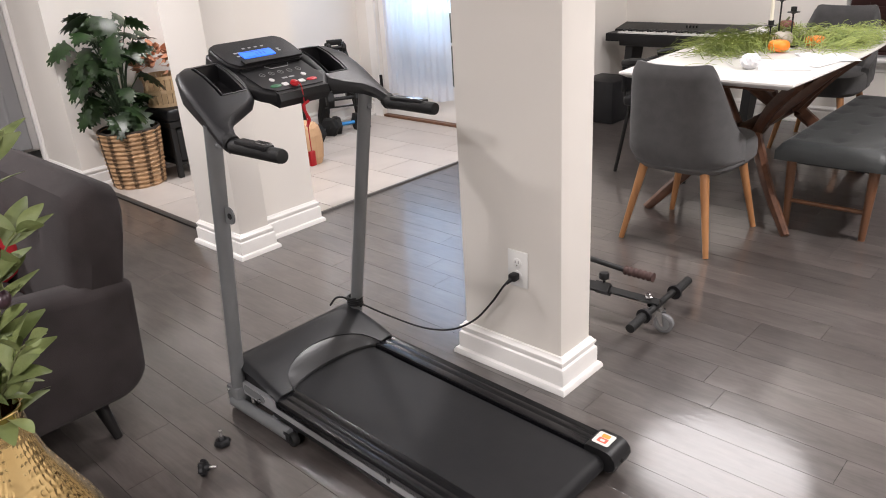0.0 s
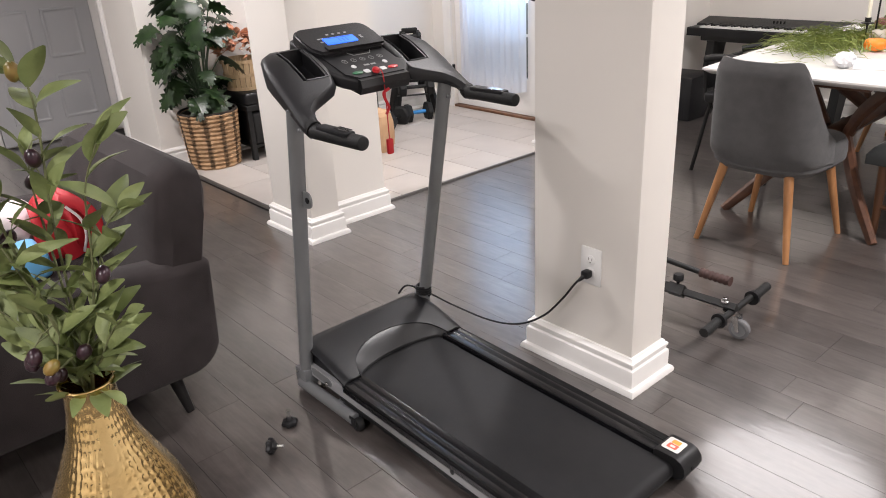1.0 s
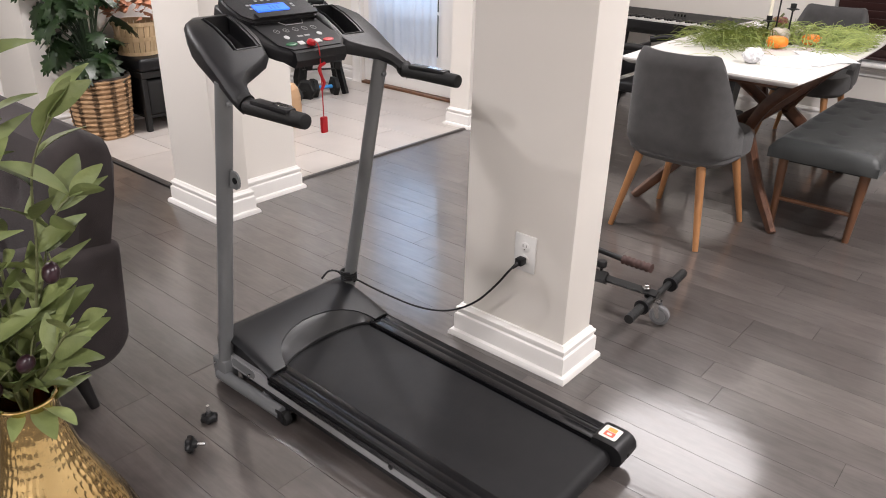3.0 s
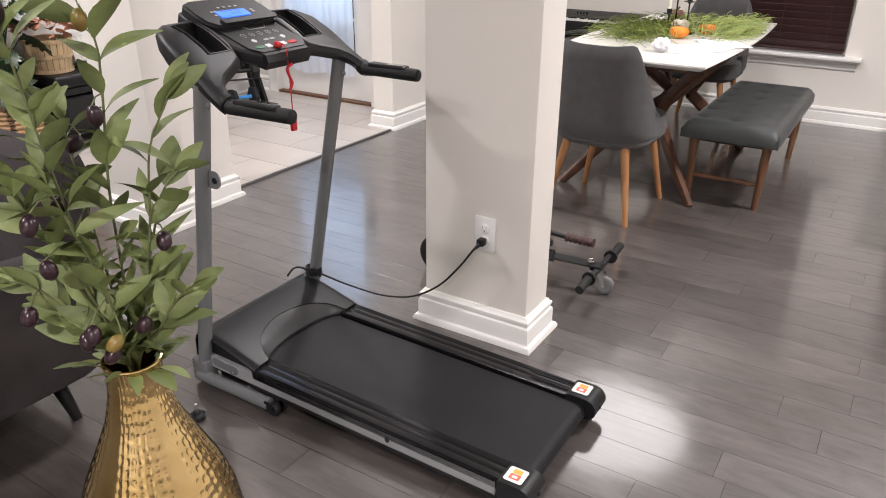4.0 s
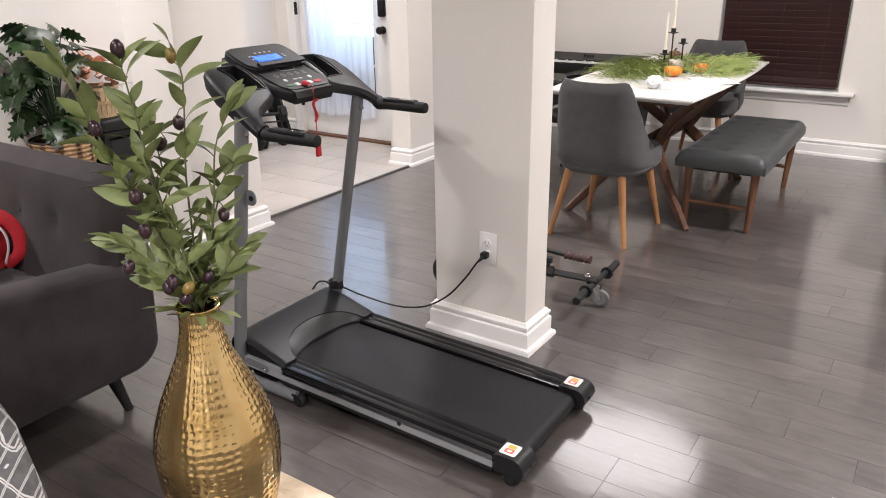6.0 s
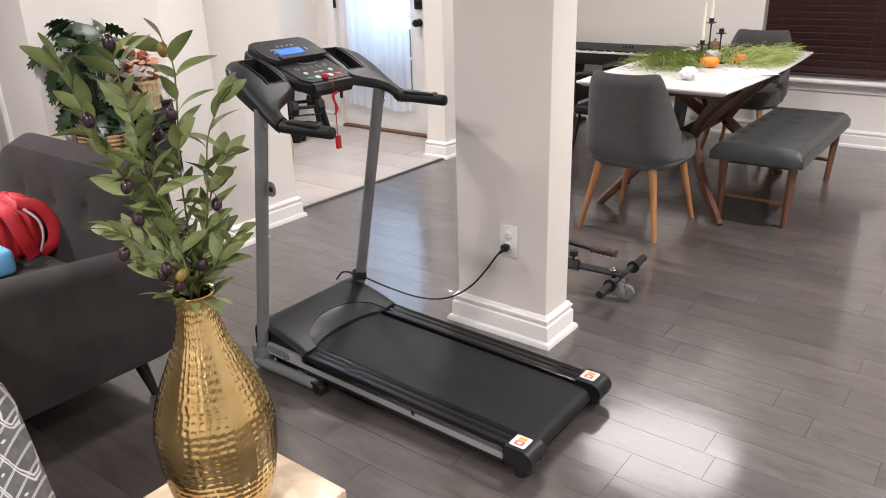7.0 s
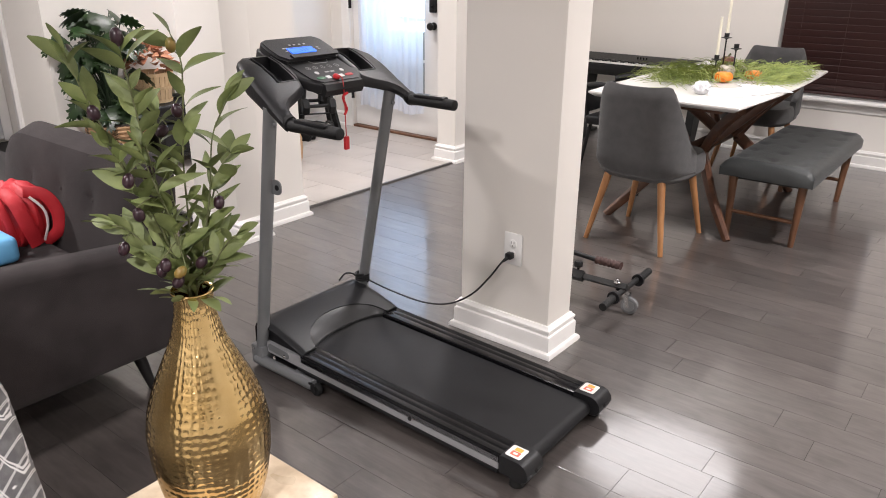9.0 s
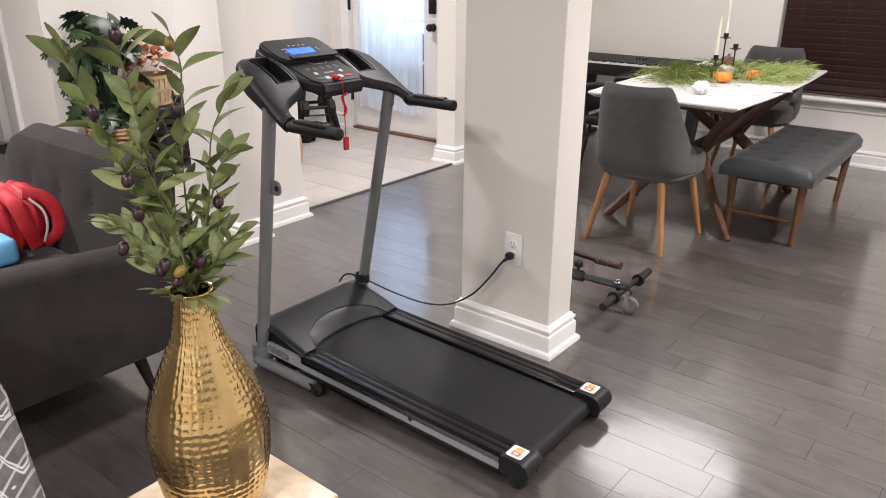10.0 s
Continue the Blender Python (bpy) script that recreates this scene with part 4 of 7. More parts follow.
disp = T("display", bm, LCD, "glowing blue display", parent=console, smooth=False)
bm = B()
for k, (a, c, d, e) in enumerate(((0.064, 0.066, -0.06, 0.03), (0.042, 0.058, -0.020, -0.017), (0.042, 0.058, -0.006, -0.003), (0.042, 0.058, 0.008, 0.011), (0.040, 0.041, -0.068, -0.03))):
    box(bm, a, c, d, e, 0.0254, 0.0257, 0, 1)
bmesh.ops.transform(bm, matrix=HF, verts=list(bm.verts))
T("display_digits", bm, LCD_DARK, parent=console, smooth=False)
bm = B()
plate(bm, [(0.003, -0.098), (0.003, 0.124), (0.024, 0.136), (0.024, -0.098)], [], 0.006, HF @ Matrix.Translation((0, 0, 0.0285)))
T("book_ledge", bm, BLACK, parent=console)
for a, d in ((0.050, -0.09), (0.050, -0.075), (0.068, -0.09), (0.068, -0.077), (0.086, -0.045), (0.086, -0.022), (0.086, 0.002), (0.086, 0.026), (0.058, 0.066), (0.048, 0.066)):
    bm = B()
    box(bm, a, a + 0.006, d, d + 0.010, 0.0235, 0.0243, 0, 1, HF)
    T("printed_mark", bm, ICON, parent=console, smooth=False)


def button(p, v, r, mat, name="button", flat=1.0):
    bm = B()
    lathe(bm, [(r, 0.0), (r, 0.0018), (r * 0.9, 0.0026)], 18, CF @ Matrix.Translation((p, v, 0.0036)) @ Matrix.Diagonal((1, flat, 1, 1)))
    T(name, bm, mat, parent=panel)


def ringmark(p, v, r):
    bm = B()
    rr = [[(k * math.cos(a), k * math.sin(a)) for k in (r, r * 0.86)] for a in (2 * math.pi * i / 20 for i in range(20))]
    vs = [[bm.verts.new(CP(p + q[0], v + q[1], 0.0046)) for q in pair] for pair in rr]
    for i in range(20):
        a, b_ = vs[i], vs[(i + 1) % 20]
        bm.faces.new((a[0], b_[0], b_[1], a[1]))
    ex = bmesh.ops.extrude_face_region(bm, geom=list(bm.faces))
    bmesh.ops.translate(bm, verts=[g for g in ex["geom"] if isinstance(g, bmesh.types.BMVert)], vec=(0, 0, 0.0005))
    box(bm, -0.001, 0.001, -0.0025, 0.0025, 0, 0.0005, 0, 1, CF @ Matrix.Translation((p, v, 0.0046)))
    T("speed_button", bm, ICON, parent=panel, smooth=False)


for k in range(5):
    ringmark(0.104, -0.070 + 0.035 * k, 0.0095)
button(0.070, -0.062, 0.0085, WHITE_B)
button(0.070, 0.062, 0.0085, WHITE_B)
button(0.036, -0.074, 0.008, GREEN_B, "start_button", 2.6)
button(0.036, 0.066, 0.008, RED, "stop_button", 2.5)
for v in (-0.038, 0.026):
    bm = B()
    plate(bm, rounded(0.028, 0.044, v - 0.010, v + 0.010, 0.002), [], 0.002, CF @ Matrix.Translation((0, 0, 0.006)))
    T("mode_button", bm, WHITE_B, parent=panel)
bm = B()
for v in (-0.022, 0.004):
    box(bm, 0.066, 0.073, v, v + 0.020, 0.0042, 0.0048)
bmesh.ops.transform(bm, matrix=CF, verts=list(bm.verts))
T("printed_word", bm, ICON, parent=panel, smooth=False)
bm = B()
zz = [CP(0.1485, v, 0.006) for v in (-0.11, -0.03)] + [CP(0.128, -0.015, 0.006), CP(0.128, 0.05, 0.006), CP(0.148, 0.065, 0.006), CP(0.148, 0.11, 0.006)]
tube(bm, zz, 0.0012, 6)
T("panel_line", bm, ICON, parent=panel)
# safety key, cord and clip
bm = B()
lathe(bm, [(0.010, 0), (0.013, 0.004), (0.011, 0.011), (0.005, 0.014)], 18, CF @ Matrix.Translation((0.024, -0.014, 0.004)))
skey = T("safety_key", bm, RED, "red safety key with hanging cord")
bm = B()
tp = CP(0.024, -0.014, 0.014)
tube(bm, curve_pts([tp, tp + Vector((0.020, 0.003, -0.006)), tp + Vector((0.026, 0.004, -0.05)), tp + Vector((0.027, 0.006, -0.20))], 16), 0.0016, 6)
T("cord", bm, RED, parent=skey)
bm = B()
q = tp + Vector((0.027, 0.006, -0.055))
tube(bm, curve_pts([q + Vector((0, 0.012, 0)), q + Vector((0, -0.008, -0.010)), q + Vector((0, 0.0, -0.035)), q + Vector((0, 0.007, -0.052)), q + Vector((0, -0.004, -0.07))], 16), 0.0042, 8)
T("knot", bm, RED, parent=skey)
bm = B()
box(bm, -0.006, 0.006, -0.010, 0.010, -0.045, 0.0, 0.004, 2, Matrix.Translation(tp + Vector((0.027, 0.006, -0.195))))
T("clip", bm, RED, parent=skey)

# power cord (wrapped on the upright, then to the outlet)
cordt = thing("power_cord", "black power cord from the treadmill to the outlet", "power cord")
wrap = []
for k in range(40):
    a = k / 40 * 2 * math.pi * 4
    wrap.append((-0.763 + 0.022 * 1.25 * math.cos(a), -0.184 + 0.024 * math.sin(a), 0.176 + 0.034 * k / 40))
bm = B()
tube(bm, wrap, 0.0042, 7)
part("cord_wrap", bm, BLACK, cordt)
bm = B()
tube(bm, curve_pts([(-0.782, -0.196, 0.19), (-0.798, -0.207, 0.203), (-0.822, -0.222, 0.200), (-0.838, -0.240, 0.172)], 14), 0.0038, 7)
part("cord_loop", bm, BLACK, cordt)
bm = B()
tube(bm, curve_pts([(-0.745, -0.17, 0.178), (-0.67, -0.12, 0.135), (-0.55, -0.065, 0.10), (-0.44, -0.035, 0.115), (-0.34, -0.025, 0.18), (-0.26, -0.03, 0.27), (-0.215, -0.028, 0.335), (-0.203, -0.012, 0.357)], 40), 0.0036, 8)
part("cord", bm, BLACK, cordt)
bm = B()
box(bm, -0.013, 0.013, -0.030, -0.0005, -0.011, 0.013, 0.005, 2, pose(-0.197, 0.0255, 0.364, 0, 0, 0))
tube(bm, [(-0.199, 0.0, 0.360), (-0.207, -0.016, 0.348)], [0.008, 0.0048], 10)
part("plug", bm, BLACK, cordt, "black three-pin plug")

# ---- knobs on the floor ----


def screw_knob(m, label):
    t = thing("screw_knob", label, "knob", m, "loose knobs on the floor")
    bm = B()
    n = 36
    rings = []
    for r, z in ((0.018, 0.0), (0.0225, 0.003), (0.0235, 0.010), (0.021, 0.015), (0.012, 0.018), (0.010, 0.026), (0.008, 0.028)):
        rings.append([((r * (1 + (0.10 * math.cos(6 * a) if r > 0.017 else 0))) * math.cos(a), (r * (1 + (0.10 * math.cos(6 * a) if r > 0.017 else 0))) * math.sin(a), z) for a in (2 * math.pi * i / n for i in range(n))])
    loft(bm, rings)
    part("head", bm, BLACK, t)
    bm = B()
    cyl(bm, (0, 0, 0.027), (0, 0, 0.050), 0.0048, 12)
    part("screw", bm, CHROME, t, "shiny steel screw")
    bm = B()
    lathe(bm, [(0.013, -0.0012), (0.0115, -0.0012), (0.0115, 0.0), (0.013, 0.0)], 20, None, False)
    part("ring_mark", bm, ICON, t)
    return t


screw_knob(pose(-0.664, -0.822, 0.001, 0, 0, 20), "black plastic star knob standing on its head on the floor")
screw_knob(pose(-0.592, -0.935, 0.0235, 84, 0, 128), "black plastic star knob lying on its side on the floor")

# ---- sofa ----
sofa = thing("armchair_sofa", "charcoal fabric mid-century armchair with rounded arms and tapered black legs", "sofa")


def slab(x0, x1, prof_fn, n=8):
    """Loft of a rounded section (points y, z) along x, ends softened."""
    rings = []
    for k, i in ((0.0, 0.03), (0.008, 0.012), (0.03, 0.0)):
        rings.append([(x0 + k, y, z) for y, z in prof_fn(i)])
    for k, i in ((0.03, 0.0), (0.008, 0.012), (0.0, 0.03)):
        rings.append([(x1 - k, y, z) for y, z in prof_fn(i)])
    return rings


def arm(x0, x1):
    def sec(i):
        pts = []
        ya, yb, za, zb = -1.72 + i, -0.878 - i, 0.150 + i, 0.540 - i
        def arc(cy, cz, r, a0, a1, n=6):
            return [(cy + r * math.cos(radians(a0 + (a1 - a0) * k / n)), cz + r * math.sin(radians(a0 + (a1 - a0) * k / n))) for k in range(n + 1)]
        pts += arc(yb - 0.025, zb - 0.055, 0.028, 0, 80)
        pts += arc(ya + 0.05, zb + 0.0, 0.04, 90, 180)
        pts += arc(ya + 0.06, za + 0.06, 0.06, 180, 270)
        pts += arc(yb - 0.11, za + 0.10, 0.10, 270, 345)
        return pts
    bm = B()
    loft(bm, slab(x0, x1, sec))
    return bm


part("arm", arm(-1.02, -0.885), SOFA, sofa)
part("arm", arm(-1.98, -1.845), SOFA, sofa)
bm = B()
box(bm, -1.844, -1.021, -1.70, -0.92, 0.175, 0.335, 0.02, 3)
part("seat_base", bm, SOFA, sofa)
bm = B()
box(bm, -1.84, -1.025, -1.72, -1.06, 0.336, 0.445, 0.035, 4)
part("seat_cushion", bm, SOFA, sofa)
# backrest: leaning rounded slab with tufts
bm = B()
NX, NZ = 40, 14
bx0, bx1 = -1.93, -0.905
tufts = [(-1.62, 0.62), (-1.40, 0.62), (-1.18, 0.62)]
fr, bk = [], []
for j in range(NZ + 1):
    w = j / NZ
    z = 0.345 + 0.455 * w
    rf, rb = [], []
    for i in range(NX + 1):
        u = i / NX
        x = bx0 + (bx1 - bx0) * u
        edge = min(1.0, u / 0.24, (1 - u) / 0.10)
        round_x = math.sqrt(max(0.0, 1 - (1 - edge) ** 2))
        drop = 0.11 if u < 0.5 else 0.0
        zz = 0.345 + (0.345 - drop + (0.110 + drop) * round_x) * w
        ew = max(0.0, (w - 0.86) / 0.14)
        thick = 0.075 * math.sqrt(max(0.0, 1 - ew * ew)) * (0.55 + 0.45 * round_x) + 0.003
        yc = -0.985 + 0.085 * w
        dent = sum(0.014 * math.exp(-((x - tx) ** 2 + (zz - tz) ** 2) / 0.0009) for tx, tz in tufts)
        rf.append(bm.verts.new((x, yc - thick + dent, zz)))
        rb.append(bm.verts.new((x, yc + thick, zz)))
    fr.append(rf)
    bk.append(rb)
for j in range(NZ):
    for i in range(NX):
        bm.faces.new((fr[j][i], fr[j][i + 1], fr[j + 1][i + 1], fr[j + 1][i]))
        bm.faces.new((bk[j][i], bk[j + 1][i], bk[j + 1][i + 1], bk[j][i + 1]))
    for i in (0, NX):
        bm.faces.new((fr[j][i], fr[j + 1][i], bk[j + 1][i], bk[j][i]))
for i in range(NX):
    bm.faces.new((fr[NZ][i], fr[NZ][i + 1], bk[NZ][i + 1], bk[NZ][i]))
    bm.faces.new((fr[0][i], bk[0][i], bk[0][i + 1], fr[0][i + 1]))
back = part("backrest", bm, SOFA, sofa, "button-tufted backrest")
for tx, tz in tufts:
    bm = B()
    lathe(bm, [(0.011, 0), (0.010, 0.004), (0.004, 0.007)], 14, pose(tx, -0.985 + 0.085 * 0.6 - 0.075 + 0.012, tz, 90, 0, 0))
    part("button", bm, SOFA, back)
for lx, ly, dx, dy in ((-0.995, -1.015, 0.035, 0.035), (-1.88, -1.0, -0.035, 0.035), (-0.985, -1.62, 0.035, -0.03), (-1.88, -1.62, -0.035, -0.03)):
    bm = B()
    tube(bm, [(lx - dx * 0.4, ly - dy * 0.6, 0.185), (lx + dx, ly + dy * 0.2, 0.0)], [0.027, 0.014], 14)
    part("leg", bm, DARKLEG, sofa, "tapered black leg")

# things on the sofa
bp = thing("backpack", "red nylon child's backpack slumped on the sofa seat", "backpack")
bm = B()
rings = []
for z, k, sx in ((0.446, 0.80, 0), (0.465, 0.98, 0), (0.52, 1.06, 0), (0.58, 1.0, -0.005), (0.615, 0.86, -0.012), (0.637, 0.6, -0.02), (0.645, 0.25, -0.025)):
    ring = []
    for i in range(54):
        a = 2 * math.pi * i / 54
        pleat = 1 + 0.07 * math.cos(6 * a + 9 * z) + 0.04 * math.cos(11 * a - 14 * z)
        ring.append((-1.50 + 0.112 * k * pleat * math.cos(a) + sx, -1.115 + 0.078 * k * pleat * math.sin(a), z + 0.006 * math.cos(5 * a)))
    rings.append(ring)
loft(bm, rings)
part("bag_body", bm, BACKPACK, bp)
for name, ctrl, r_, flat, mat in (
        ("strap", [(-1.40, -1.125, 0.636), (-1.372, -1.075, 0.622), (-1.358, -1.045, 0.56), (-1.362, -1.05, 0.49), (-1.39, -1.09, 0.45)], 0.007, 3.0, BACKPACK),
        ("strap", [(-1.43, -1.175, 0.645), (-1.375, -1.165, 0.61), (-1.362, -1.145, 0.53), (-1.375, -1.12, 0.452)], 0.007, 3.4, BACKPACK),
        ("strap", [(-1.44, -1.20, 0.635), (-1.39, -1.205, 0.60), (-1.378, -1.195, 0.54), (-1.39, -1.18, 0.46)], 0.006, 2.4, BACKPACK),
        ("trim_band", [(-1.385, -1.115, 0.62), (-1.366, -1.085, 0.575), (-1.364, -1.08, 0.52), (-1.378, -1.095, 0.46)], 0.002, 2.2, PINKWHITE)):
    bm = B()
    tube(bm, curve_pts(ctrl, 18), r_, 10, flat, up=(1, 0, 0))
    part(name, bm, mat, bp)
bm = B()
box(bm, -1.45, -1.27, -1.31, -1.215, 0.4465, 0.535, 0.022, 4)
lb = thing("lunch_box", "light blue plastic lunch box lying on the sofa seat", "lunch box")
part("body", bm, BLUE, lb)
bm = B()
tube(bm, curve_pts([(-1.41, -1.313, 0.50), (-1.395, -1.318, 0.525), (-1.33, -1.318, 0.525), (-1.315, -1.313, 0.50)], 12), 0.005, 8)
part("handle", bm, BLUE, lb)
bm = B()
bmesh.ops.create_icosphere(bm, subdivisions=3, radius=0.085, matrix=Matrix.Translation((-1.70, -1.20, 0.515)) @ Matrix.Diagonal((1.1, 0.8, 0.82, 1)))
for v in bm.verts:
    v.co += v.normal * 0.018 * noise.noise(v.co * 18)
tagged(part("folded_blanket", bm, PINKWHITE), "crumpled white fleece blanket on the sofa seat", "blanket")

# ---- side table, vase and olive branches ----
side = thing("side_table", "small side table with a cream marble top", "side table")
MZ = 0.40
bm = B()
box(bm, -0.020, 0.290, -1.655, -1.315, MZ - 0.022, MZ, 0.004, 2)
part("tabletop", bm, MARBLE, side, "cream and tan veined marble slab")
for lx in (0.012, 0.258):
    for ly in (-1.625, -1.347):
        bm = B()
        box(bm, lx - 0.012, lx + 0.012, ly - 0.012, ly + 0.012, 0.0, MZ - 0.0225, 0.002, 1)
        part("leg", bm, IRON, side)

AX, AY = 0.146, -1.483
vase = thing("vase", "tall hammered gold metal vase standing on the marble side table", "vase", pose(AX, AY, MZ + 0.0005) @ Matrix.Diagonal((0.96, 0.96, 1.022, 1)))
prof = [(0.050, 0.0), (0.062, 0.006), (0.085, 0.031), (0.0985, 0.075), (0.1085, 0.13), (0.111, 0.185), (0.1035, 0.230), (0.0875, 0.274), (0.066, 0.318), (0.0465, 0.360), (0.036, 0.400), (0.0335, 0.425), (0.0355, 0.440)]
bm = B()
NA, NV = 252, 190
zs = np.linspace(0, prof[-1][1], NV + 1)
rr = np.interp(zs, [p[1] for p in prof], [p[0] for p in prof])
ker = np.array([1, 2, 3, 4, 3, 2, 1]) / 16
rr = np.convolve(np.pad(rr, 3, mode="edge"), ker, "valid")
rings = []
for i in range(NV + 1):
    z, r0 = zs[i], rr[i]
    ring = []
    row = z / 0.0126
    for k in range(NA):
        a = 2 * math.pi * k / NA
        # hammered dimples in rows, with a few smooth vertical bands left between
        band = 0.5 + 0.5 * math.cos(5 * a + 0.7)
        amt = min(1.0, max(0.0, (0.88 - band) / 0.12)) if z > 0.11 else 1.0
        nn = 44
        ca = a * nn / (2 * math.pi) + 0.08 * math.sin(row * 2.1)
        hx, hz_ = math.sin(int(ca) * 12.9 + int(row) * 78.2), math.sin(int(ca) * 39.3 + int(row) * 11.1)
        da, dz = (ca % 1) - 0.5 + 0.07 * hx, (row % 1) - 0.5 + 0.12 * hz_
        d2 = (da * da + dz * dz) * 5.2
        dim = max(0.0, 1 - d2)
        ring.append((max(0.004, r0 - 0.0014 * amt * dim * min(1.0, r0 / 0.06)) * math.cos(a), max(0.004, r0 - 0.0014 * amt * dim * min(1.0, r0 / 0.06)) * math.sin(a), z))
    rings.append(ring)
for r0, z in ((0.0345, 0.4415), (0.0320, 0.440), (0.0310, 0.42), (0.034, 0.36)):
    rings.append([(r0 * math.cos(2 * math.pi * k / NA), r0 * math.sin(2 * math.pi * k / NA), z) for k in range(NA)])
loft(bm, rings)
vob = part("vase_body", bm, GOLD, vase)
vob.data.shade_smooth()
bm = B()
tube(bm, [(0.0352 * math.cos(2 * math.pi * k / 40), 0.0352 * math.sin(2 * math.pi * k / 40), 0.4415) for k in range(41)], 0.0022, 8)
part("rim", bm, GOLD, vase, "rolled gold rim", smooth=True)

RX, RY = 0.784, 0.621   # across the vase as seen from the room
FX, FY = -0.621, 0.784
branch = thing("olive_branches", "artificial olive branches with dark olives in the gold vase", "artificial plant")


def leaf_mesh(name, length, width, mat, bend=0.12, n=7, twist=0.0):
    """A lance-shaped leaf, folded along its midrib, bent and twisted towards the tip."""
    bm = B()
    rows = []
    for i in range(n + 1):
        u = i / n
        w = width * 0.5 * math.sin(math.pi * (u * 0.95 + 0.025) ** 0.85) ** 0.8
        z = -bend * length * u * u
        t = twist * u
        rows.append([bm.verts.new((u * length, k * w * math.cos(t), z + k * w * math.sin(t) + 0.20 * w * k * k)) for k in (-1, -0.5, 0, 0.5, 1)])
    for a, c in zip(rows, rows[1:]):
        for k in range(4):
            bm.faces.new((a[k], c[k], c[k + 1], a[k + 1]))
    me = bpy.data.meshes.new(name)
    bm.to_mesh(me)
    bm.free()
    me.materials.append(mat)
    me.shade_smooth()
    return me


leafs = [leaf_mesh("leaf", L, W, LEAF, b, 7, tw) for L, W, b, tw in ((0.058, 0.025, 0.25, 0.5), (0.051, 0.023, 0.45, -0.6), (0.045, 0.018, 0.12, 0.9), (0.064, 0.027, 0.35, -0.3), (0.062, 0.015, 0.55, 1.1))]
rl = random.Random(21)


def place_on(parent, name, me, p, direction, roll, k=1.0):
    d = Vector(direction).normalized()
    q = d.to_track_quat("X", "Z")
    m = Matrix.Translation(p) @ q.to_matrix().to_4x4() @ pose(0, 0, 0, roll, 0, 0) @ Matrix.Diagonal((k, k, k, 1))
    o = new(name, me)
    o.matrix_world = m
    o.parent = parent
    return o


bmo = B()
lathe(bmo, [(0.0008, 0.0), (0.005, 0.002), (0.0082, 0.007), (0.0088, 0.012), (0.0078, 0.018), (0.004, 0.0225), (0.0008, 0.0235)], 14)
olive_d = part("olive", bmo, OLIVE_D, branch, m=Matrix.Translation((AX, AY, MZ + 0.445)))
bmo = B()
lathe(bmo, [(0.0008, 0.0), (0.0048, 0.002), (0.0076, 0.007), (0.0082, 0.012), (0.0072, 0.018), (0.004, 0.022), (0.0008, 0.023)], 14)
olive_g = part("olive", bmo, OLIVE_G, branch, m=Matrix.Translation((AX + 0.015, AY - 0.01, MZ + 0.45)))

# each stem: points of (across, away, height) from the vase's mouth
STEMS = [
    [(0.0, 0.0, 0.72), (0.0, 0.0, 0.841), (0.006, 0.004, 0.948), (0.008, 0.008, 1.078), (0.018, 0.012, 1.19), (0.020, 0.012, 1.25), (0.002, 0.010, 1.285)],
    [(0.0, 0.003, 0.72), (-0.002, -0.003, 0.841), (-0.016, -0.012, 0.948), (-0.040, -0.025, 1.06), (-0.055, -0.035, 1.165), (-0.062, -0.045, 1.24), (-0.066, -0.05, 1.275)],
    [(0.0, -0.002, 0.72), (-0.005, -0.002, 0.841), (-0.045, -0.012, 0.939), (-0.10, -0.025, 1.06), (-0.15, -0.035, 1.165), (-0.178, -0.045, 1.235), (-0.186, -0.05, 1.262)],
    [(0.0, 0.002, 0.72), (0.004, 0.002, 0.841), (0.025, 0.009, 0.939), (0.042, 0.013, 1.033), (0.053, 0.016, 1.122), (0.078, 0.02, 1.181)],
    [(0.0, -0.002, 0.72), (-0.005, -0.002, 0.844), (-0.053, -0.009, 0.899), (-0.103, -0.013, 0.948), (-0.138, -0.016, 0.971), (-0.165, -0.02, 0.979)],
    [(0.0, -0.002, 0.72), (0.007, -0.002, 0.844), (0.039, -0.01, 0.899), (0.065, -0.015, 0.943), (0.085, -0.02, 0.963)],
    [(0.0, -0.004, 0.72), (-0.005, -0.004, 0.841), (-0.043, -0.02, 0.967), (-0.095, -0.03, 1.06), (-0.136, -0.04, 1.126)],
    [(0.0, 0.004, 0.72), (0.004, 0.004, 0.841), (0.029, 0.02, 0.967), (0.054, 0.03, 1.06), (0.071, 0.04, 1.087)],
    [(0.0, 0.006, 0.72), (-0.004, 0.006, 0.841), (-0.034, 0.03, 0.986), (-0.059, 0.045, 1.104), (-0.071, 0.06, 1.148)],
    [(0.0, -0.005, 0.72), (-0.002, -0.005, 0.841), (-0.007, -0.025, 0.967), (-0.029, -0.038, 1.042), (-0.046, -0.05, 1.104)],
    [(0.0, 0.003, 0.72), (-0.007, 0.003, 0.844), (-0.058, 0.015, 0.879), (-0.104, 0.022, 0.899), (-0.126, 0.03, 0.919)],
]
